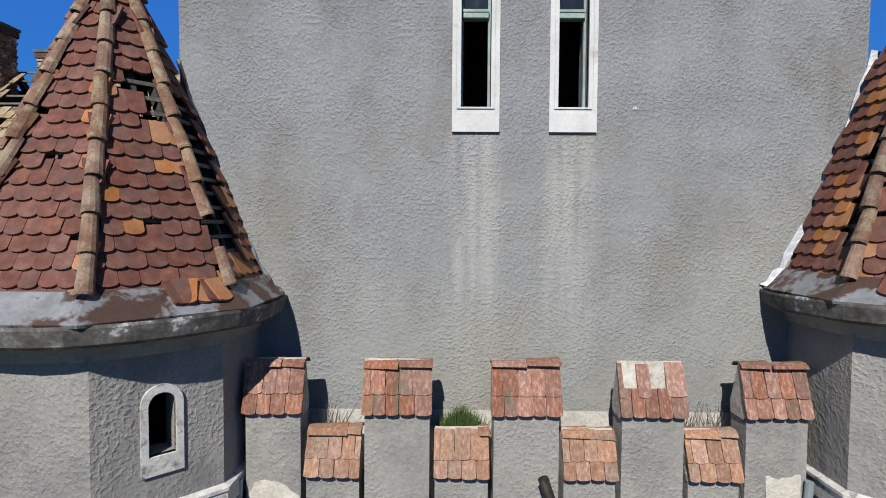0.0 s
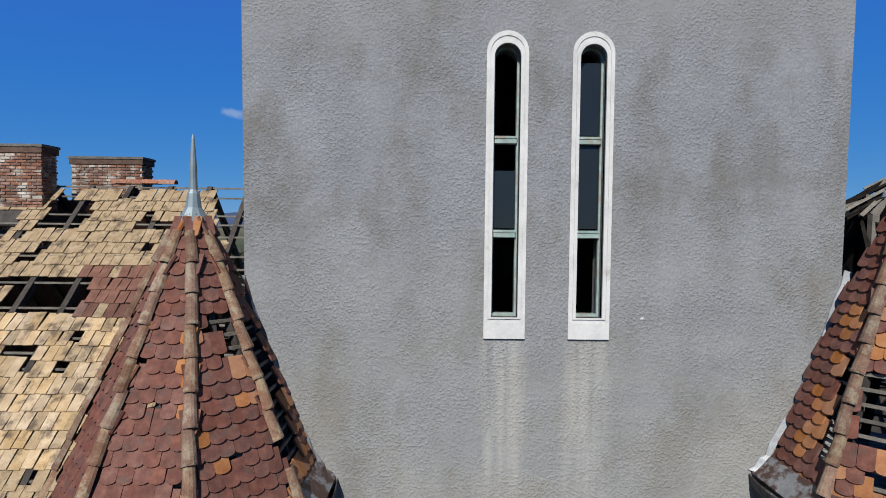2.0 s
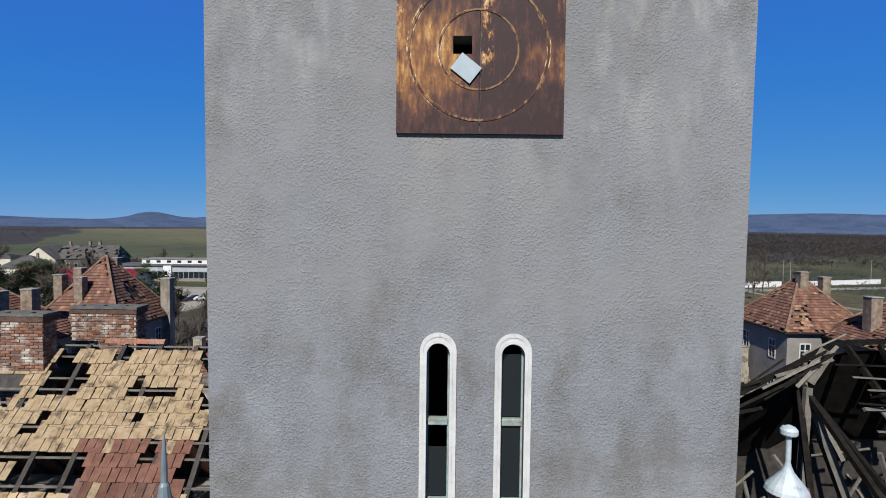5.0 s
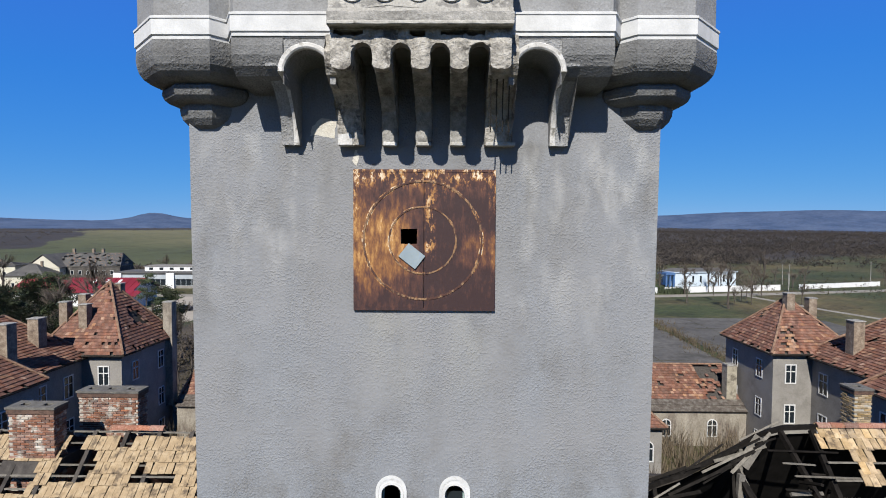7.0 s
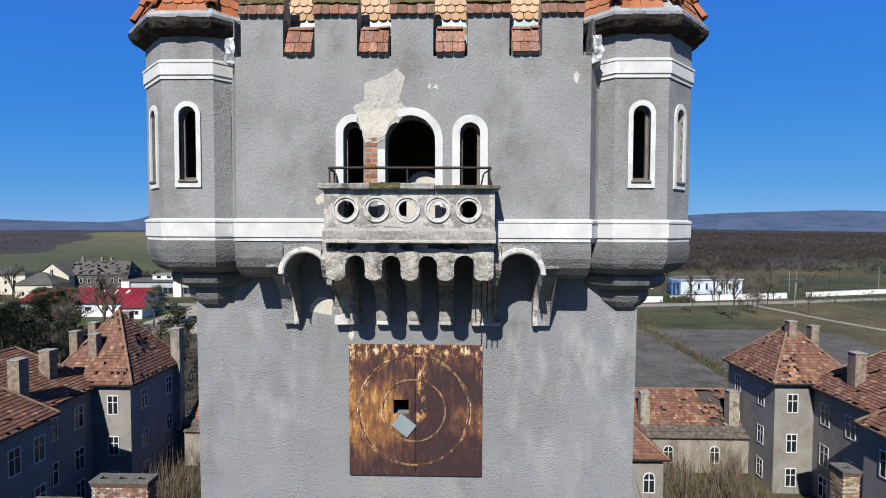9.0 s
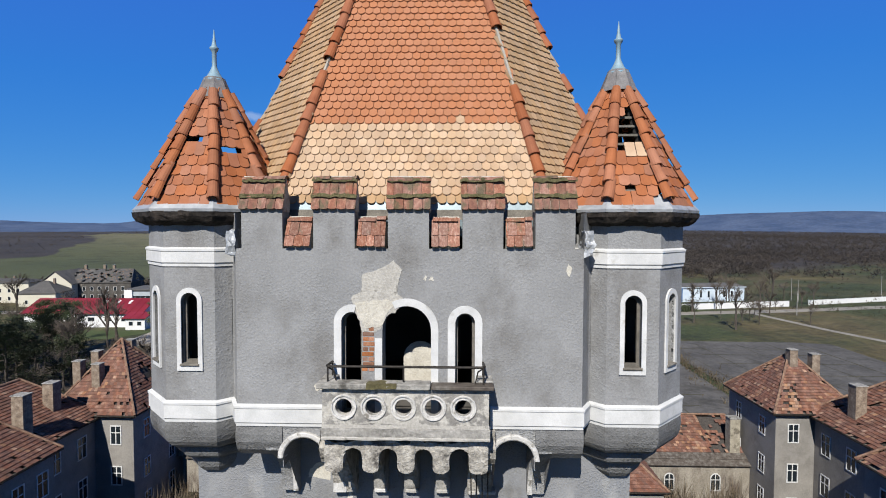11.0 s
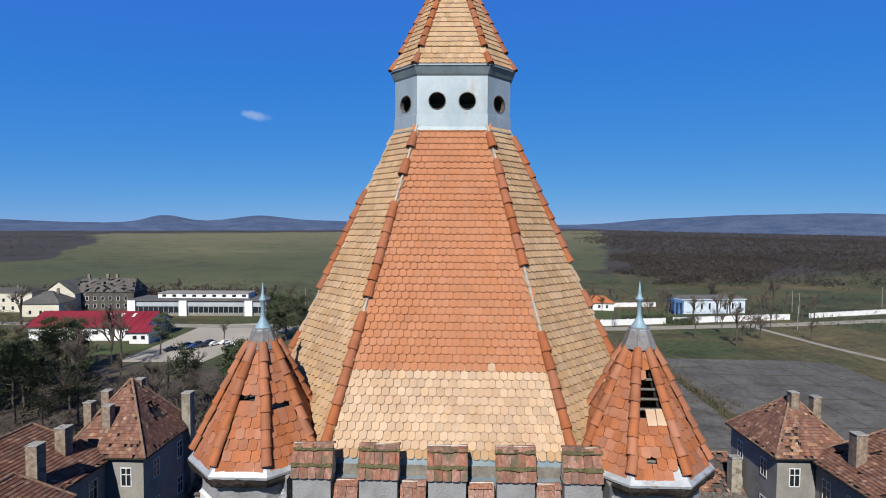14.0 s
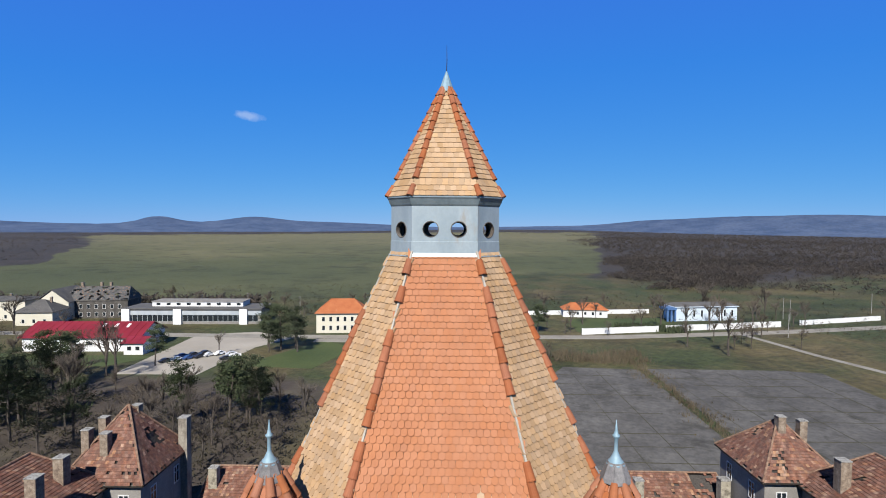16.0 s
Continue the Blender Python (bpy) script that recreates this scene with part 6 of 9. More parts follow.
    far_crop.outputs[0].default_value = (0.125, 0.114, 0.06, 1)
    crop = mix(op("MULTIPLY", ramp(far, 620, 1350), 0.75), crop, far_crop.outputs[0])
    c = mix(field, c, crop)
    t = n.new("ShaderNodeTexNoise")
    t.inputs["Scale"].default_value, t.inputs["Detail"].default_value, t.inputs["Roughness"].default_value = 0.035, 8.0, 0.7
    l.new(geo.outputs["Position"], t.inputs["Vector"])
    tufts = n.new("ShaderNodeMix")
    tufts.data_type, tufts.blend_type = "RGBA", "MULTIPLY"
    tufts.inputs[7].default_value = (0.5, 0.5, 0.48, 1)
    l.new(ramp(t.outputs[0], 0.5, 0.66), tufts.inputs[0])
    l.new(c, tufts.inputs[6])
    l.new(tufts.outputs[2], bsdf.inputs["Base Color"])
    return mt


GRASS = ground_material()
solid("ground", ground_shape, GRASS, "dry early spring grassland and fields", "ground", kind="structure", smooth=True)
# aerial haze is put into the hills' colour: wooded slopes painted blue
HILL = material("hazed_wooded_hill", [(0.03, 0.055, 0.115), (0.075, 0.105, 0.175)], scale=0.008, bump=0.0, grain=0.05, fine=0.3)


def hill_line(a):
    """Height of the far ridge over the bearing a (degrees to the right of straight ahead)."""
    z = 28 + 5 * noise.noise(Vector((a * 0.12, 0.2, 0)))
    for c, w, h in ((-29.5, 2.0, 44), (-27, 6, 20), (-20.8, 3.4, 54), (-15, 5, 30), (-8, 5, 16), (12, 6, 18), (20, 4.5, 42), (26, 5, 52), (34, 7, 78), (45, 9, 60), (-45, 8, 24)):
        z += h * math.exp(-((a - c) / w) ** 2)
    return z


hs = Shape()
rows = []
for j, (d, f) in enumerate(((3300, 0.0), (3700, 0.45), (4100, 1.0), (4400, 0.8), (4700, 0.0))):
    row = []
    for k in range(241):
        a = -75 + 150 * k / 240
        z = GROUND + 8 + f * (15 + hill_line(a) + 3 * noise.noise(Vector((a * 1.3, j * 2.0, 0))))
        row.append((d * math.sin(radians(a)), d * math.cos(radians(a)), z))
    rows.append(row)
hs.loft(rows, caps=False, closed=False)
solid("hills", hs, HILL, "long wooded hills on the horizon, tinted blue for haze", "hills", kind="structure", smooth=True)

# ---- wings beside the tower ----
wing_l = thing("wing_roof", (-10, 4, GROUND), "long roof of beige flat tiles with many holes over grey battens", "roof", kind="structure")
RIDGE_Y, RIDGE_Z, SLOPE = 6.2, 4.55, 1.08           # the wings' ridge, and how steeply their roofs fall
EAVE_Y = -0.4


def wing_z(y):
    return RIDGE_Z - SLOPE * abs(RIDGE_Y - y)


def wing_frame(parent, x0, x1, step=0.95, seed=1):
    """Rafters, battens and a dark attic."""
    rng = random.Random(seed)
    n = int((x1 - x0) / step)
    for k in range(n + 1):
        x = x0 + (x1 - x0) * k / n
        part("rafter", Shape().beam((x, EAVE_Y, wing_z(EAVE_Y) - 0.12), (x, RIDGE_Y, RIDGE_Z - 0.12), 0.12, 0.15), DARK_TIMBER, parent)
        part("rafter", Shape().beam((x, 2 * RIDGE_Y - EAVE_Y, wing_z(EAVE_Y) - 0.12), (x, RIDGE_Y, RIDGE_Z - 0.12), 0.12, 0.15), DARK_TIMBER, parent)
    length = math.hypot(RIDGE_Y - EAVE_Y, SLOPE * (RIDGE_Y - EAVE_Y))
    k = 0
    while k * 0.34 < length:
        f = k * 0.34 / length
        y = RIDGE_Y + (EAVE_Y - RIDGE_Y) * f
        z = wing_z(y) - 0.07
        if rng.random() > 0.06:
            part("batten", Shape().beam((x0, y, z + rng.gauss(0, 0.01)), (x1, y, z + rng.gauss(0, 0.03)), 0.05, 0.04), GREY_TIMBER, parent)
        k += 1


wing_frame(wing_l, -26.0, -4.35, seed=5)
part("attic_wall", Shape().box(-26, -4.2, 0.4, 12.0, GROUND, wing_z(0.4) - 0.3), SMOOTH_RENDER, wing_l)
part("back_slope", Shape().extrude([(RIDGE_Y + 0.4, wing_z(RIDGE_Y + 0.4)), (2 * RIDGE_Y - EAVE_Y, wing_z(EAVE_Y)), (2 * RIDGE_Y - EAVE_Y, wing_z(EAVE_Y) - 0.1), (RIDGE_Y + 0.4, wing_z(RIDGE_Y + 0.4) - 0.1)], 0, -26, -8.0), OLD_TILE, wing_l)
flat = flat_tile(0.194, 0.44, 0.024)
beige = flat.mesh("flat_tile", BEIGE_TILE)
RED_FLAT = material("dark_red_flat_tile", [(0.0792, 0.0396, 0.0324), (0.144, 0.0792, 0.0612)], scale=5.0, rough=0.88, bump=0.3, grain=60.0, depth=0.006, random_hue=0.25, fine=0.2)
redflat = flat.mesh("flat_tile", RED_FLAT)
rng = random.Random(77)
HOLES = [(-10.9, -9.9, 3.3, 4.15), (-12.6, -11.6, 2.0, 2.7), (-10.6, -8.9, 1.75, 2.35), (-12.4, -11.5, 0.1, 0.5), (-9.9, -9.2, 0.9, 1.2), (-8.2, -7.4, 3.35, 3.6),
         (-11.8, -11.1, 1.1, 1.5), (-9.4, -9.0, 4.0, 4.4), (-7.6, -7.2, 2.1, 2.5), (-13, -11.5, 3.1, 3.9), (-6.9, -6.5, 0.6, 1.1), (-5.6, -4.0, 2.2, 3.2), (-5.2, -4.0, -9, 9), (-5.9, -4.0, 0.2, 1.3)]
near_count = 0
rest_beige, rest_red = Shape(), Shape()
poses = facet_rows((-20, EAVE_Y, wing_z(EAVE_Y)), (-4.3, EAVE_Y, wing_z(EAVE_Y)), (-20, RIDGE_Y, RIDGE_Z), (-4.3, RIDGE_Y, RIDGE_Z), 0.212, 0.335, 90, wild=1.5, tilt=4.5)
for mt, u, f, r in poses:
    x, z = mt.translation.x + mt.to_3x3()[0][1] * 0.2, mt.translation.z + 0.15
    if any(a < x < b and c < z < d for a, b, c, d in HOLES):
        continue
    if z > -0.2 and x > -6.5 + 0.25 * math.sin(z * 5.0) or z > 1.9 and x > -7.3 + 0.7 * (4.5 - z):
        continue
    clump = noise.noise(Vector((x * 0.9, z * 1.6, 4.2)))
    if clump < -0.46 and rng.random() < 0.8 or rng.random() < 0.015:
        continue
    red = -9.0 < x + 0.5 * z - 1.0 < -6.2 and 1.65 + 0.3 * noise.noise(Vector((x * 2.2, 0, 1))) < z < 2.7 and rng.random() < 0.93
    if near_count < 300 and -13.5 < x and z > -0.6:
        near_count += 1
        place(redflat if red else beige, mt, wing_l, "flat_tile")
    else:
        (rest_red if red else rest_beige).moved(flat, mt)
tagged(part("tiles", rest_beige, BEIGE_TILE, wing_l, "beige flat tiles"), kind="stuff")
if rest_red.v:
    tagged(part("red_tiles", rest_red, RED_FLAT, wing_l, "patch of older red tiles"), kind="stuff")
part("hip_mortar", Shape().beam((-4.95, -1.2, 0.1), (-4.75, 0.3, 2.9), 0.12, 0.1), MORTAR, wing_l)

brick_mesh = Shape().box(-0.118, 0.118, -0.055, 0.055, -0.03, 0.03, 0.006).mesh("brick", BRICK)


CHIMNEY_TOP = material("sooty_top_courses", [(0.0576, 0.036, 0.0288), (0.1224, 0.0756, 0.0576)], scale=7.0, bump=0.6, grain=16.0, depth=0.02, flat=2.5, fine=0.35)
yellow_mesh = Shape().box(-0.118, 0.118, -0.055, 0.055, -0.03, 0.03, 0.006).mesh("brick", YELLOW_BRICK)


def brick_stack(name, x0, x1, y0, y1, z0, z1, label, group, cap=0.065, pieces=True, me=None):
    """A chimney laid brick by brick on its two seen sides, with a concrete cap."""
    t = thing(name, ((x0 + x1) / 2, (y0 + y1) / 2, z0), label, "chimney", group)
    part("core", Shape().box(x0 + 0.02, x1 - 0.02, y0 + 0.02, y1 - 0.02, z0, z1), MORTAR, t)
    part("corbel", Shape().box(x0 - 0.03, x1 + 0.03, y0 - 0.03, y1 + 0.03, z1 - 0.15, z1, 0.01), CHIMNEY_TOP, t, "projecting top courses")
    flat_on = Matrix(((1, 0, 0, 0), (0, 0, 1, 0), (0, 1, 0, 0), (0, 0, 0, 1)))
    count = max(1, int((x1 - x0) / 0.55))
    ym = (y0 + y1) / 2
    flues = [(x0 + (x1 - x0) * (k + 0.5) / count, 0.13) for k in range(count)]
    part("cap", crumbled(Shape().panel(rect(x0 - 0.05, x1 + 0.05, y0 - 0.05, y1 + 0.05), [rect(x - h, x + h, ym - 0.11, ym + 0.11) for x, h in flues], z1, z1 + cap, flat_on), 0.2, 0.006, x0), DARK_CONCRETE, t, "weathered concrete cap")
    # a black plate in each shallow hole stands for the flue's dark depth
    for x, h in flues:
        part("flue", Shape().box(x - h, x + h, ym - 0.11, ym + 0.11, z1 + 0.002, z1 + 0.012), IRON, t, "flat black plate for the dark of the flue")
    if pieces:
        rg = random.Random(round(x0 * 10))
        rows_n = int((z1 - z0) / 0.077)
        for r in range(rows_n):
            z = z1 - 0.04 - r * 0.077
            for horizontal, a, b in ((True, x0, x1), (False, y0, y1)):
                x = a + (0.125 if r % 2 else 0.0)
                while x < b - 0.05:
                    w = min(0.25, b - x)
                    if w > 0.1 and rg.random() > 0.02:
                        out = rg.gauss(0, 0.006)
                        if horizontal:
                            mt = Matrix.Translation((x + w / 2, y0 + 0.05 - out, z)) @ pose(0, 0, 0, 0, rg.gauss(0, 0.6), rg.gauss(0, 1))
                        else:
                            s = x1 - 0.05 + out if x0 < 0 else x0 + 0.05 - out
                            mt = Matrix.Translation((s, x + w / 2, z)) @ pose(0, 0, 0, 0, rg.gauss(0, 0.6), 90 + rg.gauss(0, 1))
                        place(me or brick_mesh, mt @ Matrix.Diagonal((w / 0.25, 1, 1, 1)), t, "brick")
                    x += 0.25
    return t


brick_stack("chimney", -11.6, -9.65, 7.3, 7.85, 3.4, 5.28, "wide weathered red brick chimney on the tiled roof", "brick chimneys")
brick_stack("chimney", -12.45, -11.08, 5.55, 6.08, 2.9, 5.34, "wide red and brown brick chimney with a concrete cap", "brick chimneys")
solid("chimney_flashing", Shape().extrude([(5.25, 3.45), (5.52, 3.82), (6.6, 3.82), (6.6, 3.5)], 0, -12.6, -10.95), DARK_TIMBER, "dark metal flashing round a chimney", "flashing")

# the burnt wing
wing_r = thing("burnt_roof", (10, 5, GROUND), "collapsed charred roof with leaning rafters and a patch of beige tiles", "ruined roof", kind="structure")
part("attic_wall", Shape().box(4.2, 26, 1.0, 12.0, GROUND, -3.6), SMOOTH_RENDER, wing_r)
part("attic_back", Shape().box(4.2, 26, 8.4, 8.6, -3.6, 2.2), DARK_TIMBER, wing_r)
line = [(4.3, 5.3, 2.6), (5.6, 5.5, 3.0), (6.6, 5.6, 3.35), (7.3, 5.6, 3.6), (8.2, 5.6, 4.08), (8.8, 5.6, 4.4), (9.4, 5.7, 4.73), (10.3, 5.95, 4.86), (11.3, 6.0, 4.89), (26, 6.0, 4.9)]
ATTIC_BLACK = material("soot", [(0.0058, 0.0054, 0.005), (0.0144, 0.013, 0.0122)], scale=2.0, rough=0.95, bump=0.4, grain=20.0, specular=0.05)
CHARRED = material("charred_wood", [(0.0072, 0.0065, 0.0061), (0.0202, 0.018, 0.0166)], scale=6.0, rough=0.85, bump=0.5, grain=40.0, depth=0.01, random_hue=0.3, fine=0.3, specular=0.05)
for (a, b) in zip(line, line[1:]):
    part("ridge_beam", Shape().beam(a, b, 0.1, 0.13), CHARRED, wing_r, "charred ridge timber")
rg = random.Random(31)
# loose boards still hanging along the broken ridge
for k in range(20):
    f = 0.3 + 6.2 * k / 20 + rg.gauss(0, 0.1)
    i0 = int(f)
    a = Vector(line[i0]).lerp(Vector(line[i0 + 1]), f - i0)
    d = (Vector(line[i0 + 1]) - Vector(line[i0])).normalized()
    d = (d + Vector((rg.gauss(0, 0.06), rg.gauss(0, 0.12), rg.gauss(0, 0.07)))).normalized()
    ln = rg.uniform(0.7, 1.9)
    o = Vector((0, rg.uniform(-0.42, 0.06), 0))
    o.z = o.y * 0.9 + rg.uniform(0.02, 0.12)
    part("roof_board", Shape().beam(a + o - d * ln * 0.4, a + o + d * ln * 0.6, rg.uniform(0.04, 0.1), 0.022, (0, -0.7, 0.7)), GREY_TIMBER if rg.random() < 0.45 else CHARRED, wing_r, "loose grey roof board")
part("roof_board", Shape().beam((8.85, 5.4, 3.95), (9.45, 5.55, 4.72), 0.34, 0.03, (0, -0.7, 0.7)), GREY_TIMBER, wing_r, "wide split grey board")
part("post", Shape().beam((8.85, 5.55, 4.4), (8.82, 5.45, 3.75), 0.1, 0.12, (0, 1, 0)), GREY_TIMBER, wing_r)
part("brace", Shape().beam((8.8, 5.45, 3.8), (9.45, 4.9, 2.1), 0.11, 0.12, (0, 1, 0)), GREY_TIMBER, wing_r)
part("post", Shape().beam((8.72, 5.5, 4.2), (8.35, 5.2, 0.2), 0.12, 0.14, (0, 1, 0)), CHARRED, wing_r)
for k in range(7):
    f = rg.uniform(0.4, 8.0)
    i0 = int(f)
    a = Vector(line[i0]).lerp(Vector(line[i0 + 1]), f - i0)
    off = Vector((rg.gauss(0.2, 0.9), -2.2 - 2.5 * rg.random(), -2.6 - 3 * rg.random()))
    part("rafter", Shape().beam(a + Vector((0, 0, -0.1)), a + off, 0.09 + 0.05 * rg.random(), 0.13), CHARRED, wing_r, "charred leaning rafter")
for k in range(9):
    x, z, y = 4.8 + 7 * rg.random(), -2.5 + 5 * rg.random(), 3.4 + 3.0 * rg.random()
    part("fallen_timber", Shape().beam((x, y, z), (x + rg.gauss(0, 1.4), y + rg.gauss(0, 0.8), z + rg.gauss(0, 0.7)), 0.06, 0.09), CHARRED if rg.random() < 0.75 else GREY_TIMBER, wing_r)
for k in range(44):
    x, y = rg.uniform(4.6, 13.5), rg.uniform(3.2, 6.2)
    z = rg.uniform(-0.8, 1.0) + 0.34 * (x - 4.6) * rg.random() + (y - 3.2) * 0.4
    d = Vector((rg.gauss(0, 0.8), rg.gauss(0, 0.5), rg.gauss(0, 0.9))).normalized() * rg.uniform(0.5, 1.5)
    part("fallen_timber", Shape().beam((x, y, z), Vector((x, y, z)) + d, rg.uniform(0.05, 0.11), rg.uniform(0.03, 0.1), (0.2, -0.7, 0.6)), GREY_TIMBER if rg.random() < 0.6 else CHARRED, wing_r, "splintered grey timber")
for (xa, za), (xb, zb), w_ in (((5.1, 1.2), (6.9, -1.2), 0.14), ((5.6, 1.0), (7.4, -1.0), 0.12), ((8.6, 3.9), (8.1, -0.6), 0.16), ((8.75, 3.3), (9.7, 0.2), 0.2), ((4.7, 1.9), (4.6, -0.8), 0.08), ((12.1, 2.9), (13.4, 0.9), 0.2)):
    part("leaning_post", Shape().beam((xa, 5.0, za), (xb, 4.5, zb), w_, w_ * 0.9, (0, 1, 0)), GREY_TIMBER, wing_r, "leaning grey roof post")
for k, (x0, x1) in enumerate(((9.6, 11.6), (9.9, 10.8), (10.1, 11.9), (9.7, 10.4), (10.6, 14.0), (9.8, 10.9), (10.9, 14.0))):
    y = 5.5 - 0.24 * k
    part("batten", Shape().beam((x0, y, 4.86 - 1.08 * (5.95 - y)), (x1, y - 0.02, 4.84 - 1.08 * (5.97 - y)), 0.05, 0.035), GREY_TIMBER if k % 3 else CHARRED, wing_r, "bare batten")
back = Shape()
for (a, b) in zip(line, line[1:]):
    back.add([(a[0], a[1] + 0.25, a[2] - 0.3), (b[0], b[1] + 0.25, b[2] - 0.3), (b[0], 11.5, -3.5), (a[0], 11.5, -3.5)], [(0, 1, 2, 3)])
# soot-black planes added behind the ridge so the attic reads dark inside
part("burnt_slope", back, ATTIC_BLACK, wing_r, "soot-black backing plane for the dark attic, behind the ridge")
part("burnt_floor", Shape().box(4.2, 26, 0.6, 11.6, -3.6, -3.4), ATTIC_BLACK, wing_r, "soot-black floor plane for the dark attic")
for y in (5.3, 4.97, 4.64, 4.3, 3.6):
    part("batten", Shape().beam((11.2, y, 4.88 - 1.08 * (6.0 - y)), (24, y, 4.88 - 1.08 * (6.0 - y)), 0.05, 0.04), GREY_TIMBER, wing_r, "bare batten")
for mt, u, f, r in facet_rows((11.25, EAVE_Y, 4.92 - 1.08 * 6.4), (24, EAVE_Y, 4.92 - 1.08 * 6.4), (11.25, 6.0, 4.92), (24, 6.0, 4.92), 0.212, 0.335, 95, wild=1.8, tilt=3.0):
    x, z = mt.translation.x, mt.translation.z
    if z > 4.25 or (z > 3.5 and int(x * 2.0) % 3 == 0) or (x > 14 and z > 3.2):
        place(beige, mt, wing_r, "flat_tile")
ridge_me = half_pipe(0.42, 0.12, 0.11, 0.02).mesh("ridge_tile", CAP_TILE)
for k in range(20):
    place(ridge_me, Matrix.Translation((11.3 + 0.4 * k, 6.0, 4.9)) @ pose(0, 0, 0, 0, 0, -90), wing_r, "ridge_tile")
for k in range(4):
    place(ridge_me, Matrix.Translation((-9.8 + 0.4 * k, RIDGE_Y, RIDGE_Z - 0.02)) @ pose(0, 0, 0, 0, rg.gauss(0, 3), -90 + rg.gauss(0, 2)), wing_l, "ridge_tile")
brick_stack("chimney", 15.5, 16.15, 10.0, 10.7, 1.0, 4.75, "tall yellow and brown brick chimney behind the ruined roof", "brick chimneys", me=yellow_mesh)


# ---- buildings ----
HOUSE_TILE = material("weathered_house_tile", [(0.092, 0.045, 0.034), (0.148, 0.07, 0.05), (0.24, 0.136, 0.096)], scale=1.6, rough=0.85, bump=0.5, grain=9.0, depth=0.05, island=True, random_hue=0.2,
                      stain=(0.104, 0.056, 0.04), stain_scale=0.5, stain_cut=(0.5, 0.68), fine=0.3)
HOUSE_GREY = material("house_render", [(0.152, 0.144, 0.1344), (0.232, 0.22, 0.204)], scale=0.5, bump=0.3, grain=8.0, depth=0.02, stain=(0.21, 0.2, 0.19), stain_scale=0.35, stain_cut=(0.54, 0.64), fine=0.2)
BARE_BRICK = material("old_masonry", [(0.1872, 0.1656, 0.1368), (0.288, 0.2628, 0.2232)], scale=0.9, bump=0.5, grain=6.0, depth=0.04, streak=2.5, stain=(0.1152, 0.0936, 0.0792), stain_scale=0.7, stain_cut=(0.48, 0.64), fine=0.3)
PANE = DUSTY_GLASS
YELLOW_WALL = material("pale_yellow_render", [(0.42, 0.4, 0.325), (0.49, 0.465, 0.39)], scale=0.2, bump=0.0, fine=0.05)
WHITE_WALL = material("white_render", [(0.5032, 0.5106, 0.518), (0.5772, 0.5772, 0.5772)], scale=0.2, bump=0.0, fine=0.05)
DARK_ROOF = material("grey_roof", [(0.0648, 0.0648, 0.0684), (0.108, 0.1044, 0.1008)], scale=0.3, bump=0.3, grain=4.0, depth=0.05, fine=0.2)
RED_SHEET = material("red_sheet_roof", [(0.1368, 0.0115, 0.0187), (0.1944, 0.0187, 0.0288)], scale=0.15, rough=0.5, bump=0.2, grain=3.0, depth=0.03, fine=0.1)
ORANGE_ROOF = material("orange_roof", [(0.3024, 0.0936, 0.036), (0.3744, 0.1368, 0.0576)], scale=0.3, bump=0.3, grain=5.0, depth=0.05, fine=0.15)
BLUE_PAINT = material("blue_paint", [(0.0432, 0.0936, 0.216), (0.072, 0.144, 0.288)], scale=0.5)


def steps(shape, bl, br, tl, tr, e=0.36, lip=0.085, gaps=None, wide=0.42, pale=None):
    """Roof courses as overlapping strips."""
    bl, br, tl, tr = map(Vector, (bl, br, tl, tr))
    n = max(2, int(((tl + tr) / 2 - (bl + br) / 2).length / e))
    nrm = (br - bl).cross((tl + tr) / 2 - (bl + br) / 2).normalized()
    for i in range(n):
        f0, f1 = i / n, min(1.0, (i + 1.15) / n)
        a, b, c, d = bl.lerp(tl, f0), br.lerp(tr, f0), br.lerp(tr, f1), bl.lerp(tl, f1)
        k = max(1, int((b - a).length / wide))
        for j in range(k):
            state = gaps((j + 0.5) / k, (i + 0.5) / n) if gaps else 0
            if gaps and pale is not None and state == 0:
                worn = noise.noise(a.lerp(b, (j + 0.5) / k) * 5.3)
                state = 1 if (i == 0 or j in (0, k - 1)) and worn > 0.22 else 2 if worn > 0.4 else 0
            if state == 1:
                continue
            p, q, r, s = a.lerp(b, j / k), a.lerp(b, (j + 1) / k), d.lerp(c, (j + 1) / k), d.lerp(c, j / k)
            up = nrm * (lip * (1 + 0.5 * noise.noise(p * 0.9)))
            (pale if state == 2 and pale is not None else shape).add([p + up, q + up, r + nrm * 0.004, s + nrm * 0.004, p - nrm * 0.03, q - nrm * 0.03], [(0, 1, 2, 3), (4, 5, 1, 0)])
    return shape


PALE_HOUSE = material("broken_pale_house_tile", [(0.17, 0.085, 0.055), (0.31, 0.2, 0.135)], scale=1.5, rough=0.9, bump=0.4, grain=8.0, depth=0.04, island=True, random_hue=0.25, fine=0.25)
HIP_CLAY = material("lichened_hip_capping", [(0.12, 0.062, 0.043), (0.27, 0.18, 0.125)], scale=2.6, rough=0.9, bump=0.4, grain=8.0, depth=0.04, fine=0.3)


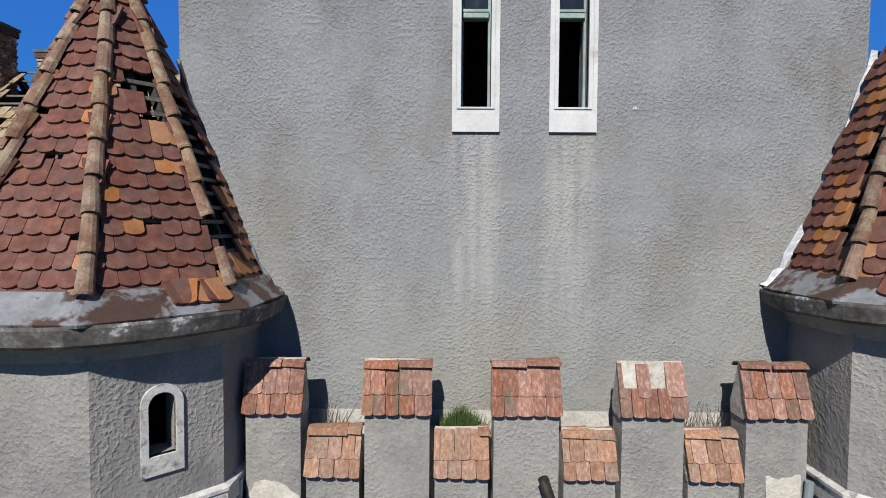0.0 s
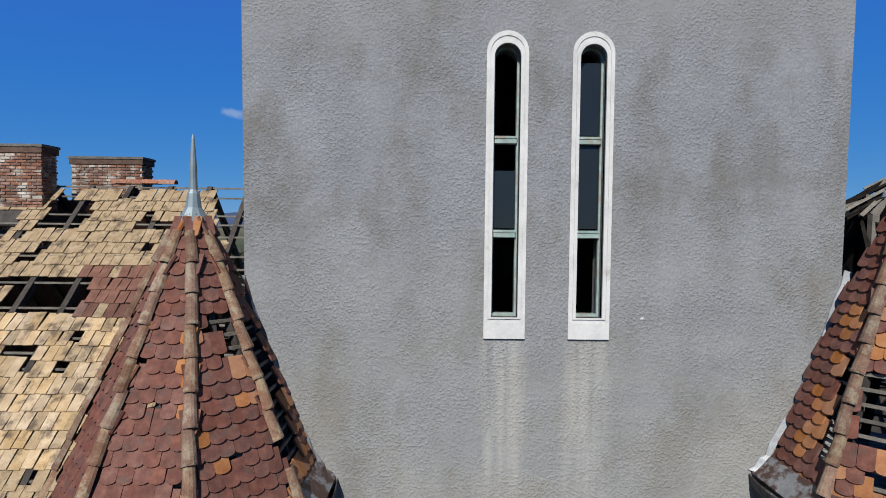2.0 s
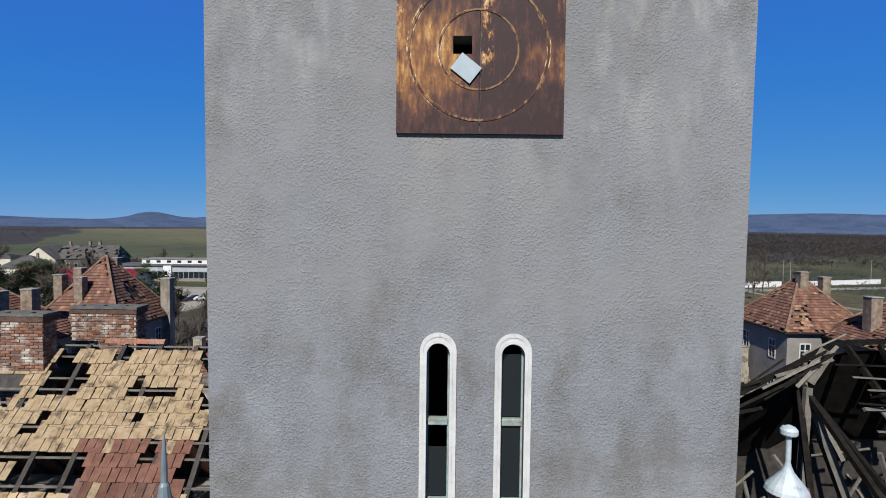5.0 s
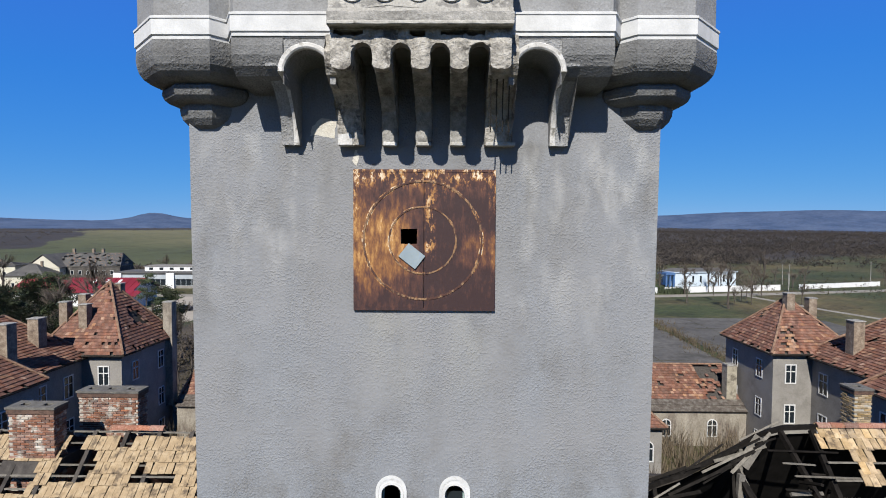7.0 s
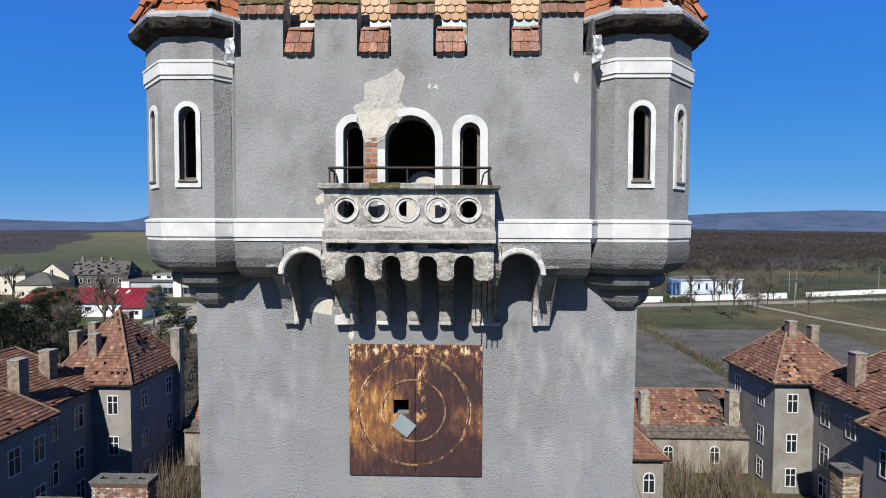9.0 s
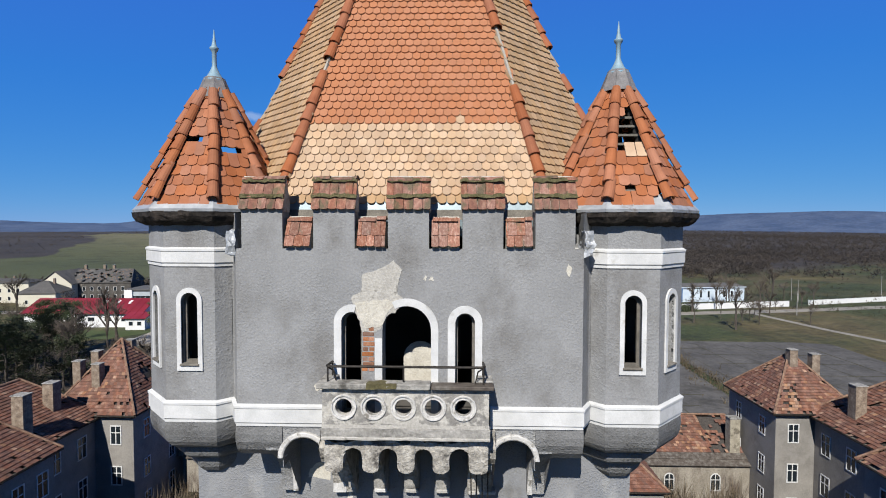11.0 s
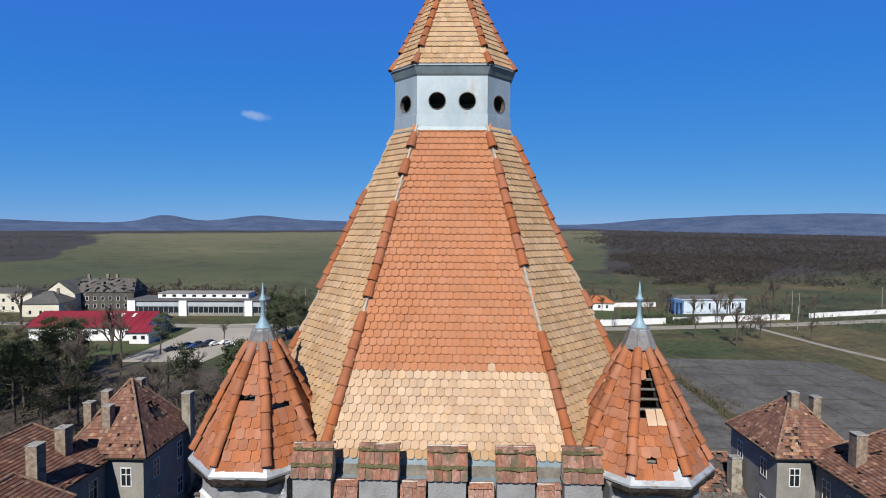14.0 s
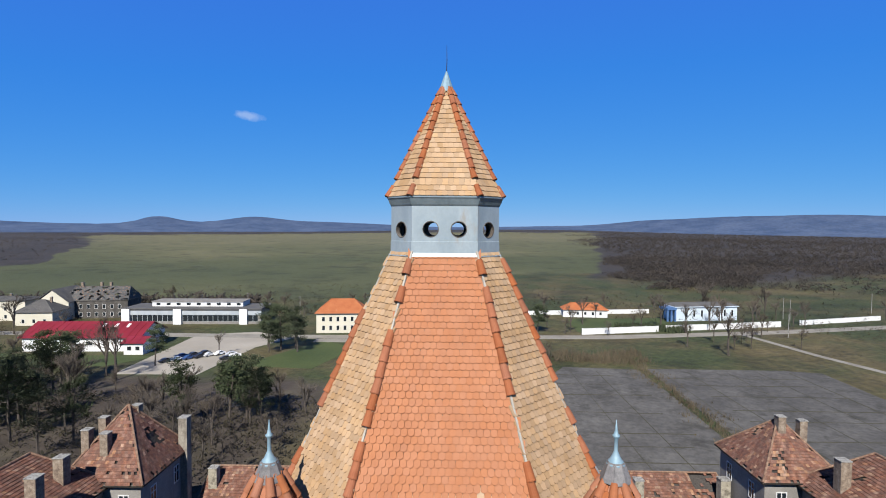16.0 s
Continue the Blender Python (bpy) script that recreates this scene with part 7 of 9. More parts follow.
def hip_roof(t, m, w, d, z0, z1, mat, over=0.5, ridge=None, gaps=None, name="roof"):
    """A hipped roof on a w x d plan centred at m's origin; ridge: half its length along x."""
    a, b = w / 2 + over, d / 2 + over
    r = max(0.05, w / 2 - d / 2) if ridge is None else ridge
    c = [m @ Vector(p) for p in ((-a, -b, z0), (a, -b, z0), (a, b, z0), (-a, b, z0))]
    q0, q1 = m @ Vector((-r, 0, z1)), m @ Vector((r, 0, z1))
    s, broken = Shape(), Shape()
    for k, (e0, e1, h0, h1) in enumerate(((c[0], c[1], q0, q1), (c[1], c[2], q1, q1), (c[2], c[3], q1, q0), (c[3], c[0], q0, q0))):
        steps(s, e0, e1, h0, h1, lip=0.07, wide=0.34, gaps=(lambda u, f, k=k: gaps(k, u, f)) if gaps else None, pale=broken)
    part(name, s, mat, t)
    if broken.v:
        tagged(part("broken_tiles", broken, PALE_HOUSE, t, "paler broken tiles"), kind="stuff")
    for p, q in ((c[0], q0), (c[1], q1), (c[2], q1), (c[3], q0), (q0, q1)):
        if (q - p).length > 0.5:
            part("hip_capping", Shape().tube([p + Vector((0, 0, 0.06)), q + Vector((0, 0, 0.06))], 0.13, 6), HIP_CLAY if mat is HOUSE_TILE else mat, t)
    if mat is HOUSE_TILE:
        rim = c + c[:1]
        for p, q in zip(rim, rim[1:]):
            n = 12
            part("gutter", Shape().tube([p.lerp(q, k / n) + Vector((0, 0, -0.1 + 0.05 * noise.noise(p.lerp(q, k / n) * 0.8))) for k in range(n + 1)], 0.1, 6), EAVES_BLACK, t, "rusted dark gutter")
    part("soffit", Shape().loft([[m @ Vector(p) for p in ((-a, -b, z0 - 0.14), (a, -b, z0 - 0.14), (a, b, z0 - 0.14), (-a, b, z0 - 0.14))],
                                 [m @ Vector(p) for p in ((-a, -b, z0 - 0.02), (a, -b, z0 - 0.02), (a, b, z0 - 0.02), (-a, b, z0 - 0.02))]]), GREY_TIMBER, t)


def window(t, m, w, h, frame_mat=None, pane_mat=None, cross=True, round_head=False, trim=0.11):
    """A window on the wall plane y = 0 of m: surround, casement bars and pane."""
    frame_mat = frame_mat or WHITE_PAINT
    outer = arch(0, -h / 2 - trim, h / 2 + trim, w + 2 * trim) if round_head else rect(-w / 2 - trim, w / 2 + trim, -h / 2 - trim, h / 2 + trim)
    inner = arch(0, -h / 2, h / 2, w) if round_head else rect(-w / 2, w / 2, -h / 2, h / 2)
    fr = part("window", Shape().panel(outer, [inner], -0.06, 0.02, m), frame_mat, t, "window in a white surround")
    part("pane", Shape().panel(inner, [], -0.012, 0.01, m), pane_mat or PANE, fr)
    if cross:
        bars = Shape().box(-0.05, 0.05, -0.04, -0.01, -h / 2, h / 2, 0, m).box(-w / 2, w / 2, -0.035, -0.01, h * 0.12, h * 0.12 + 0.09, 0, m)
        part("glazing_cross", bars, frame_mat, fr)
    return fr


def block(name, at, rot, w, d, h, label, category, wall_mat, group=""):
    t = thing(name, (at[0], at[1], GROUND), label, category, group)
    m = pose(at[0], at[1], GROUND, 0, 0, rot)
    part("wall", Shape().box(-w / 2, w / 2, -d / 2, d / 2, 0, h, 0.0, m), wall_mat, t)
    return t, m


def face(m, w, d, side):
    """The pose of a wall plane of a block: 0 front, 1 right, 2 back, 3 left."""
    return m @ Matrix.Rotation(side * math.pi / 2, 4, "Z") @ Matrix.Translation((0, -(d if side % 2 == 0 else w) / 2, 0))


CHIMNEY_BRICK = material("sooty_brick", [(0.11, 0.08, 0.062), (0.2, 0.155, 0.118), (0.31, 0.26, 0.205)], scale=2.2, bump=0.5, grain=9.0, depth=0.03, flat=2.0, fine=0.35)


YELLOW_STACK = material("pale_rendered_stack", [(0.216, 0.1944, 0.1512), (0.3312, 0.3024, 0.2448)], scale=1.5, bump=0.4, grain=9.0, depth=0.03, stain=(0.1152, 0.1008, 0.0792), stain_scale=1.4, stain_cut=(0.52, 0.66), fine=0.25)


def chimney_on(t, m, x, y, z0, z1, w=0.9, d=0.9, mat=None):
    b = part("chimney", Shape().box(x - w / 2, x + w / 2, y - d / 2, y + d / 2, z0, z1, 0.02, m), mat or CHIMNEY_BRICK, t, "brick chimney stack")
    part("chimney_cap", Shape().box(x - w / 2 - 0.06, x + w / 2 + 0.06, y - d / 2 - 0.06, y + d / 2 + 0.06, z1, z1 + 0.1, 0.02, m), CONCRETE, b)


def barracks(s, group):
    """A long grey wing with a hip-roofed corner pavilion; s: the side of the court on which it stands."""
    rgp = random.Random(8 + s)
    ex = 35.6 if s > 0 else -33.7              # the pavilion's inner front corner
    px0, px1 = sorted((ex, ex + s * 8.6))
    py0, py1 = (47.6, 57.4) if s > 0 else (44.6, 54.6)
    w, d, h = px1 - px0, py1 - py0, 12.3
    cx, cy = (px0 + px1) / 2, (py0 + py1) / 2
    t, m = block("corner_pavilion", (cx, cy), 0, w, d, h, "grey rendered corner pavilion with a broken hipped tile roof", "house", HOUSE_GREY, group)
    def hole(k, u, f):
        """1: gone, 2: broken and pale. Face 0 looks towards the tower, 1 and 3 along the front."""
        v = noise.noise(Vector((u * 13, f * 17, s * 3.0 + k)))
        if s > 0:
            near_hole = (k == 0 and abs(u - 0.19) < 0.11 and 0.06 < f < 0.5) or (k == 3 and abs(f - 0.62) < 0.12 and u < 0.4)
            if near_hole:
                return 1 if v > 0.14 else 2 if v > -0.2 else 0
            return 2 if v > 0.44 else 1 if v < -0.62 else 0
        if k == 1 and 0.4 < u < 0.66 and 0.3 < f < 0.6 and v > -0.3:
            return 1
        return 1 if v > 0.56 else 2 if v < -0.6 else 0
    hip_roof(t, m, w, d, h, h + (5.4 if s > 0 else 7.0), HOUSE_TILE, 0.5, 0.05, hole)
    # solid dark core: the attic's darkness behind the roof holes, put into colour
    part("attic_core", Shape().loft([[m @ Vector((a * (w / 2 + 0.2), b * (d / 2 + 0.2), h - 0.02)) for a, b in ((-1, -1), (1, -1), (1, 1), (-1, 1))],
                                       [m @ Vector((a * 0.1, b * 0.1, h + (5.1 if s > 0 else 6.7))) for a, b in ((-1, -1), (1, -1), (1, 1), (-1, 1))]]), DARK_TIMBER, t)
    f = face(m, w, d, 0)
    fx = -s * (w / 2 - 1.9)
    for z in (10.0, 5.6, 1.8):
        window(t, f @ Matrix.Translation((fx, 0, z)), 1.0, 1.9)
    g = face(m, w, d, 3 if s > 0 else 1)
    for z in (10.0, 5.6, 1.8):
        for u in (-2.6, 2.4):
            window(t, g @ Matrix.Translation((u, 0, z)), 1.0, 1.9)
    part("quoin", Shape().box(-w / 2 - 0.03, w / 2 + 0.03, -d / 2 - 0.03, d / 2 + 0.03, h - 0.5, h - 0.16, 0, m), HOUSE_GREY, t)
    for x, y, z0, z1 in ((-0.3, -0.9, h + 3.0, h + 6.0), (2.5, -0.5, h + 2.0, h + 5.4)) if s > 0 else ((-0.65, -3.2, h + 0.6, h + 4.9), (-3.05, -2.8, h + 0.6, h + 5.1), (0.4, 1.0, h + 3, h + 6.7), (-2.8, -0.2, h + 1.6, h + 5.6)):
        chimney_on(t, m, x, y, z0, z1)
    if s < 0:
        chimney_on(t, m, w / 2 + 0.3, d / 2 - 1.0, 4.0, h + 4.2, 1.1, 1.1, BARE_BRICK)
    # the long wing towards the tower
    wx = ex + s * 4.2
    wd, wl = 12.0, 41.0
    yc = py0 - wl / 2 + 0.6
    t2, m2 = block("barracks_wing", (wx + s * wd / 2, yc), 90, wl, wd, 12.0, "long grey rendered barracks wing with a patched red tile roof", "house", HOUSE_GREY, group)
    hip_roof(t2, m2, wl, wd, 12.0, 16.6, HOUSE_TILE, 0.6, wl / 2 - 3.0, lambda k, u, f: 1 if noise.noise(Vector((u * 40, f * 8, s * 5.0 + k))) > 0.56 else 2 if noise.noise(Vector((u * 60, f * 14, s * 2.0 + k))) > 0.5 else 0)
    part("attic_core", Shape().loft([[m2 @ Vector((a * (wl / 2 - 0.6), b * (wd / 2), 11.98)) for a, b in ((-1, -1), (1, -1), (1, 1), (-1, 1))],
                                       [m2 @ Vector((a * (wl / 2 - 3.4), b * 0.1, 16.2)) for a, b in ((-1, -1), (1, -1), (1, 1), (-1, 1))]]), DARK_TIMBER, t2)
    g = face(m2, wl, wd, 0 if s < 0 else 2)
    g = Matrix.Translation((wx - s * 0.0, yc, GROUND)) @ Matrix.Rotation((-s) * math.pi / 2, 4, "Z")
    for z in (9.4, 5.0, 1.6):
        for k in range(11):
            u = -wl / 2 + 2.4 + k * 3.6
            window(t2, g @ Matrix.Translation((u, 0, z)), 1.15, 2.1)
    for k in range(6):
        chimney_on(t2, m2, wl / 2 - 3.5 - k * 5.2 if s < 0 else wl / 2 - 4.5 - k * 5.2, s * ((5.0 if k % 2 else 3.7) if s < 0 else (1.6 if k % 2 else 4.5)), 12.4, 16.9 if k % 2 else 16.5, 1.1, 1.1)
    # projecting bay nearer the tower
    fx = 36.5 if s > 0 else -35.8
    t3, m3 = block("wing_bay", (fx + s * 3.2, 26.2), 90, 20.0, 6.4, 12.0, "grey rendered projecting bay with a patched red tile roof", "house", HOUSE_GREY, group)
    hip_roof(t3, m3, 20.0, 6.4, 12.0, 15.2, HOUSE_TILE, 0.5, 8.0, lambda k, u, f: 1 if noise.noise(Vector((u * 30, f * 8, s * 4.0 + k))) > 0.58 else 2 if noise.noise(Vector((u * 40, f * 12, s * 7.0 + k))) > 0.52 else 0)
    part("attic_core", Shape().loft([[m3 @ Vector((a * 10.0, b * 3.2, 11.98)) for a, b in ((-1, -1), (1, -1), (1, 1), (-1, 1))],
                                       [m3 @ Vector((a * 7.8, b * 0.1, 14.9)) for a, b in ((-1, -1), (1, -1), (1, 1), (-1, 1))]]), DARK_TIMBER, t3)
    g = Matrix.Translation((fx, 26.2, GROUND)) @ Matrix.Rotation((-s) * math.pi / 2, 4, "Z")
    for z in (9.4, 5.0, 1.6):
        for u in (-7.6, -4.2, -0.8, 2.6, 6.0, 8.6):
            window(t3, g @ Matrix.Translation((u, 0, z)), 1.1, 2.1)


for s in (-1, 1):
    barracks(s, "buildings round the court")

# low halls at the end of the court
for s, x, wl in ((1, 26.05, 19.0), (-1, -25.5, 13.0)):
    t, m = block("low_hall", (x, 58.0), 0, wl, 9.0, 4.3, "low hall of stained pale masonry under a broken tile roof", "house", BARE_BRICK, "buildings round the court")
    hip_roof(t, m, wl, 9.0, 4.4, 8.3, HOUSE_TILE, 0.5, wl / 2 - 0.2, lambda k, u, f, s=s: 1 if noise.noise(Vector((u * 16, f * 9, s * 2.0 + k))) > 0.52 - 0.6 * (s > 0 and 0.8 < u < 0.96 and k == 0) else 2 if noise.noise(Vector((u * 40, f * 20, s * 2.0))) > 0.4 else 0)
    part("lower_roof", steps(Shape(), m @ Vector((-wl / 2, -6.0, 4.2)), m @ Vector((wl / 2, -6.0, 4.2)), m @ Vector((-wl / 2, -4.4, 5.2)), m @ Vector((wl / 2, -4.4, 5.2)), 0.9, wide=99.0), RUST_SHEET, t, "rusty sheet lean-to roof")
    part("front_wall", Shape().box(-wl / 2, wl / 2, -5.7, -4.4, 0, 4.15, 0, m), BARE_BRICK, t)
    # dark solid that stands for the gloom inside the hall's roof
    part("attic_core", Shape().loft([[m @ Vector((a * (wl / 2), b * 4.4, 4.35)) for a, b in ((-1, -1), (1, -1), (1, 1), (-1, 1))], [m @ Vector((a * (wl / 2 - 0.3), b * 0.1, 8.0)) for a, b in ((-1, -1), (1, -1), (1, 1), (-1, 1))]]), DARK_TIMBER, t)
    for u in (0.005, 0.29) if s > 0 else (-0.25, 0.25):
        window(t, m @ Matrix.Translation((u * wl, -5.7, 2.2)), 1.0, 1.9, round_head=True)
    chimney_on(t, m, wl / 2 - 1.0, -3.6, 4.0, 9.2, 1.2, 1.2, YELLOW_STACK)
    chimney_on(t, m, -2.15 if s > 0 else -wl / 2 + 1.2, -3.6 if s > 0 else -2.0, 4.0, 9.0, 1.1, 1.1, YELLOW_STACK)
    t, m = block("court_annex", (17.5 if s > 0 else x + 9.5, 46.5), 0, 8.0, 9.0, 6.2, "small grey annex with a red tile roof and a round-headed window", "house", HOUSE_GREY, "buildings round the court")
    hip_roof(t, m, 8.0, 9.0, 6.2, 9.8, HOUSE_TILE, 0.4, 0.05)
    window(t, m @ Matrix.Translation((s * 2.6, -4.5, 3.7)), 1.0, 1.9, round_head=True)

# ---- paved ground ----
ASPHALT = material("old_asphalt", [(0.062, 0.059, 0.056), (0.09, 0.086, 0.081), (0.118, 0.113, 0.106)], scale=0.09, rough=0.9, bump=0.3, grain=0.9, depth=0.03, stain=(0.056, 0.053, 0.047), stain_scale=0.16, stain_cut=(0.54, 0.66), fine=0.36, detail=6.0)
LOT = material("pale_concrete_lot", [(0.216, 0.1958, 0.167), (0.3024, 0.2772, 0.2412)], scale=0.05, bump=0.1, grain=2.0, fine=0.1)
TRACK = material("pale_track", [(0.1728, 0.1584, 0.1368), (0.2448, 0.2304, 0.2016)], scale=0.2, bump=0.1, grain=2.0, fine=0.15)
MEADOW = material("green_meadow", [(0.036, 0.054, 0.0158), (0.0612, 0.0792, 0.0252)], scale=0.05, bump=0.4, grain=1.2, depth=0.15, fine=0.2)


def slab(name, outline, mat, label, z=0.05, kind="structure"):
    s = Shape().add([(x, y, GROUND - 0.2) for x, y in outline] + [(x, y, GROUND + z) for x, y in outline],
                    [tuple(range(len(outline), 2 * len(outline)))] + [(i, (i + 1) % len(outline), len(outline) + (i + 1) % len(outline), len(outline) + i) for i in range(len(outline))])
    return solid(name, s, mat, label, name.replace("_", " "), kind=kind)


def strip(name, pts, width, mat, label, z=0.06):
    """A road along a line of points."""
    s = Shape()
    rings = []
    for i, p in enumerate(pts):
        a, b = Vector(pts[max(i - 1, 0)]), Vector(pts[min(i + 1, len(pts) - 1)])
        d = (b - a).normalized()
        n = Vector((d.y, -d.x)) * width / 2
        rings.append([(p[0] - n.x, p[1] - n.y, GROUND + z), (p[0] + n.x, p[1] + n.y, GROUND + z), (p[0] + n.x, p[1] + n.y, GROUND - 0.3), (p[0] - n.x, p[1] - n.y, GROUND - 0.3)])
    return solid(name, s.loft(rings), mat, label, name.replace("_", " "), kind="structure")


slab("asphalt_yard", [(18, 66), (46, 66), (53, 80), (54.2, 118), (54, 141), (33, 143), (20, 120)], ASPHALT, "cracked grey asphalt yard with pale patches")
slab("asphalt_yard", [(56, 70), (104, 70), (105, 96), (104.5, 118), (105.5, 139), (96, 141.5), (57, 142), (56.2, 118)], ASPHALT, "wide cracked grey asphalt yard")
def yard_seams(name, x0, x1, y0, y1, step, seed):
    """Weedy joints between the old concrete slabs of a yard."""
    rg_, seams = random.Random(seed), Shape()
    x = x0 + step * rg_.random()
    while x < x1:
        seams.beam((x, y0, GROUND + 0.055), (x + rg_.gauss(0, 0.4), y1, GROUND + 0.055), rg_.uniform(0.12, 0.4), 0.03)
        x += step * rg_.uniform(0.8, 1.3)
    y = y0 + step * rg_.random()
    while y < y1:
        a, b = sorted((rg_.uniform(x0, x1), rg_.uniform(x0, x1)))
        seams.beam((min(a, x0 + 6), y, GROUND + 0.056), (max(b, x1 - 8), y + rg_.gauss(0, 0.3), GROUND + 0.056), rg_.uniform(0.12, 0.45), 0.03)
        y += step * rg_.uniform(0.7, 1.4)
    solid(name, seams, SEAM, "weedy joints between the yard's slabs", "joints", kind="stuff")


SEAM = material("weedy_joint", [(0.035, 0.032, 0.02), (0.075, 0.068, 0.042)], scale=0.8, bump=0.2, grain=4.0, fine=0.3)
yard_seams("yard_joints", 22, 53, 68, 139, 9.0, 3)
yard_seams("yard_joints", 57.5, 103, 72, 139, 9.0, 4)
slab("parking_lot", [(-92.5, 130), (-69.5, 130.5), (-66, 164), (-57, 181), (-75, 190), (-95, 184)], LOT, "pale concrete parking lot")
slab("meadow", [(-150, 138), (-100, 138), (-92, 150), (-150, 152)], MEADOW, "strip of green lawn", 0.04)
slab("meadow", [(-62, 140), (-40, 138), (-32, 165), (-46, 176)], MEADOW, "patch of green lawn between pines", 0.04)
slab("meadow", [(50, 196), (92, 205), (96, 232), (52, 226)], MEADOW, "green garden behind a white wall", 0.035)
strip("road", [(-260, 178), (-150, 184), (-60, 182), (0, 184), (60, 187), (130, 200), (240, 228), (420, 300)], 6.5, TRACK, "pale road past the compound")
strip("footpath", [(113, 197), (114.5, 188), (119, 161), (124.5, 141), (133, 112), (150, 80)], 2.6, TRACK, "pale gravel path over the grass", 0.08)
strip("lot_road", [(-49, 176), (-20, 176), (10, 178)], 5.0, TRACK, "pale access road", 0.07)


# ---- trees ----
BARK = material("bark", [(0.048, 0.04, 0.0336), (0.096, 0.08, 0.068)], scale=3.0, bump=0.4, grain=20.0, fine=0.3)
TWIG = material("bare_twigs", [(0.088, 0.072, 0.0584), (0.16, 0.136, 0.1136)], scale=0.6, bump=0.0, grain=3.0, random_hue=0.2, fine=0.2)
NEEDLES = material("pine_needles", [(0.0192, 0.028, 0.0136), (0.0368, 0.0496, 0.0224), (0.06, 0.072, 0.0336)], scale=0.7, bump=0.0, grain=3.0, random_hue=0.2, fine=0.3)
BRUSH = material("dry_brush", [(0.08, 0.0624, 0.044), (0.136, 0.108, 0.076)], scale=0.15, bump=0.0, grain=2.0, island=True, random_hue=0.3, fine=0.2)
WOOD_FAR = material("leafless_woods", [(0.078, 0.066, 0.056), (0.12, 0.101, 0.084)], scale=0.01, bump=0.0, grain=0.3, island=True, random_hue=0.16, fine=0.2)
SCRUB = material("leafless_scrub", [(0.062, 0.056, 0.037), (0.1, 0.087, 0.06)], scale=0.05, bump=0.0, grain=0.5, island=True, random_hue=0.2, fine=0.2)
def let_light_through(mt, share):
    """Twigs and needles pass part of the light on."""
    n, l = mt.node_tree.nodes, mt.node_tree.links
    bsdf = n["Principled BSDF"]
    back, both = n.new("ShaderNodeBsdfTranslucent"), n.new("ShaderNodeMixShader")
    l.new(bsdf.inputs["Base Color"].links[0].from_socket, back.inputs["Color"])
    both.inputs[0].default_value = share
    l.new(bsdf.outputs[0], both.inputs[1])
    l.new(back.outputs[0], both.inputs[2])
    l.new(both.outputs[0], n["Material Output"].inputs["Surface"])


let_light_through(WOOD_FAR, 0.6)
let_light_through(SCRUB, 0.6)
let_light_through(TWIG, 0.3)
REEDS = material("dry_reeds", [(0.068, 0.0544, 0.0352), (0.112, 0.0904, 0.06)], scale=0.1, bump=0.0, grain=1.0, island=True, random_hue=0.25, fine=0.2)


def pine(h, seed):
    """A pine at the origin: trunk, and limbs with a ragged crown of needle tufts."""
    rg = random.Random(seed)
    t = thing("pine_tree", (0, 0, 0), "dark green pine with an uneven open crown", "tree", "pines")
    lean = rg.gauss(0, 0.5)
    tip = Vector((lean, rg.gauss(0, 0.4), h * 0.93))
    part("trunk", Shape().tube([(0, 0, -0.3), (lean * 0.3, 0, h * 0.35), (lean * 0.7, tip.y * 0.6, h * 0.7), tip], [h * 0.022, h * 0.018, h * 0.011, 0.03], 7), BARK, t)
    limbs, crown = Shape(), Shape()
    for k in range(17):
        f = 0.36 + 0.62 * k / 17 + rg.gauss(0, 0.02)
        a = rg.random() * 2 * math.pi
        reach = h * (0.33 - 0.2 * abs(f - 0.6)) * (0.6 + 0.6 * rg.random()) * (1.25 - f * 0.7)
        base = Vector((lean * f, tip.y * f * 0.7, h * f))
        end = base + Vector((math.cos(a) * reach, math.sin(a) * reach, h * (0.02 + 0.08 * rg.random())))
        limbs.tube([base, base.lerp(end, 0.5) + Vector((0, 0, -0.1)), end], [h * 0.006, h * 0.004, 0.02], 4)
        for c in range(4):
            p = base.lerp(end, 0.45 + 0.18 * c) + Vector((rg.gauss(0, 0.35), rg.gauss(0, 0.35), rg.gauss(0.15, 0.2)))
            rad = h * 0.075 * (0.7 + 0.6 * rg.random())
            for n_ in range(54):
                q = p + Vector((rg.gauss(0, rad * 0.6), rg.gauss(0, rad * 0.6), rg.gauss(0, rad * 0.32)))
                d = Vector((rg.gauss(0, 1), rg.gauss(0, 1), rg.gauss(0.4, 0.7))).normalized() * rg.uniform(0.22, 0.5)
                s_ = d.orthogonal().normalized() * 0.1
                crown.add([q - s_, q + s_, q + d + s_ * 0.4, q + d - s_ * 0.4], [(0, 1, 2, 3)])
    tagged(part("limb", limbs, BARK, t), kind="stuff")
    tagged(part("crown", crown, NEEDLES, t, "tufts of dark needles"), kind="stuff")
    return t


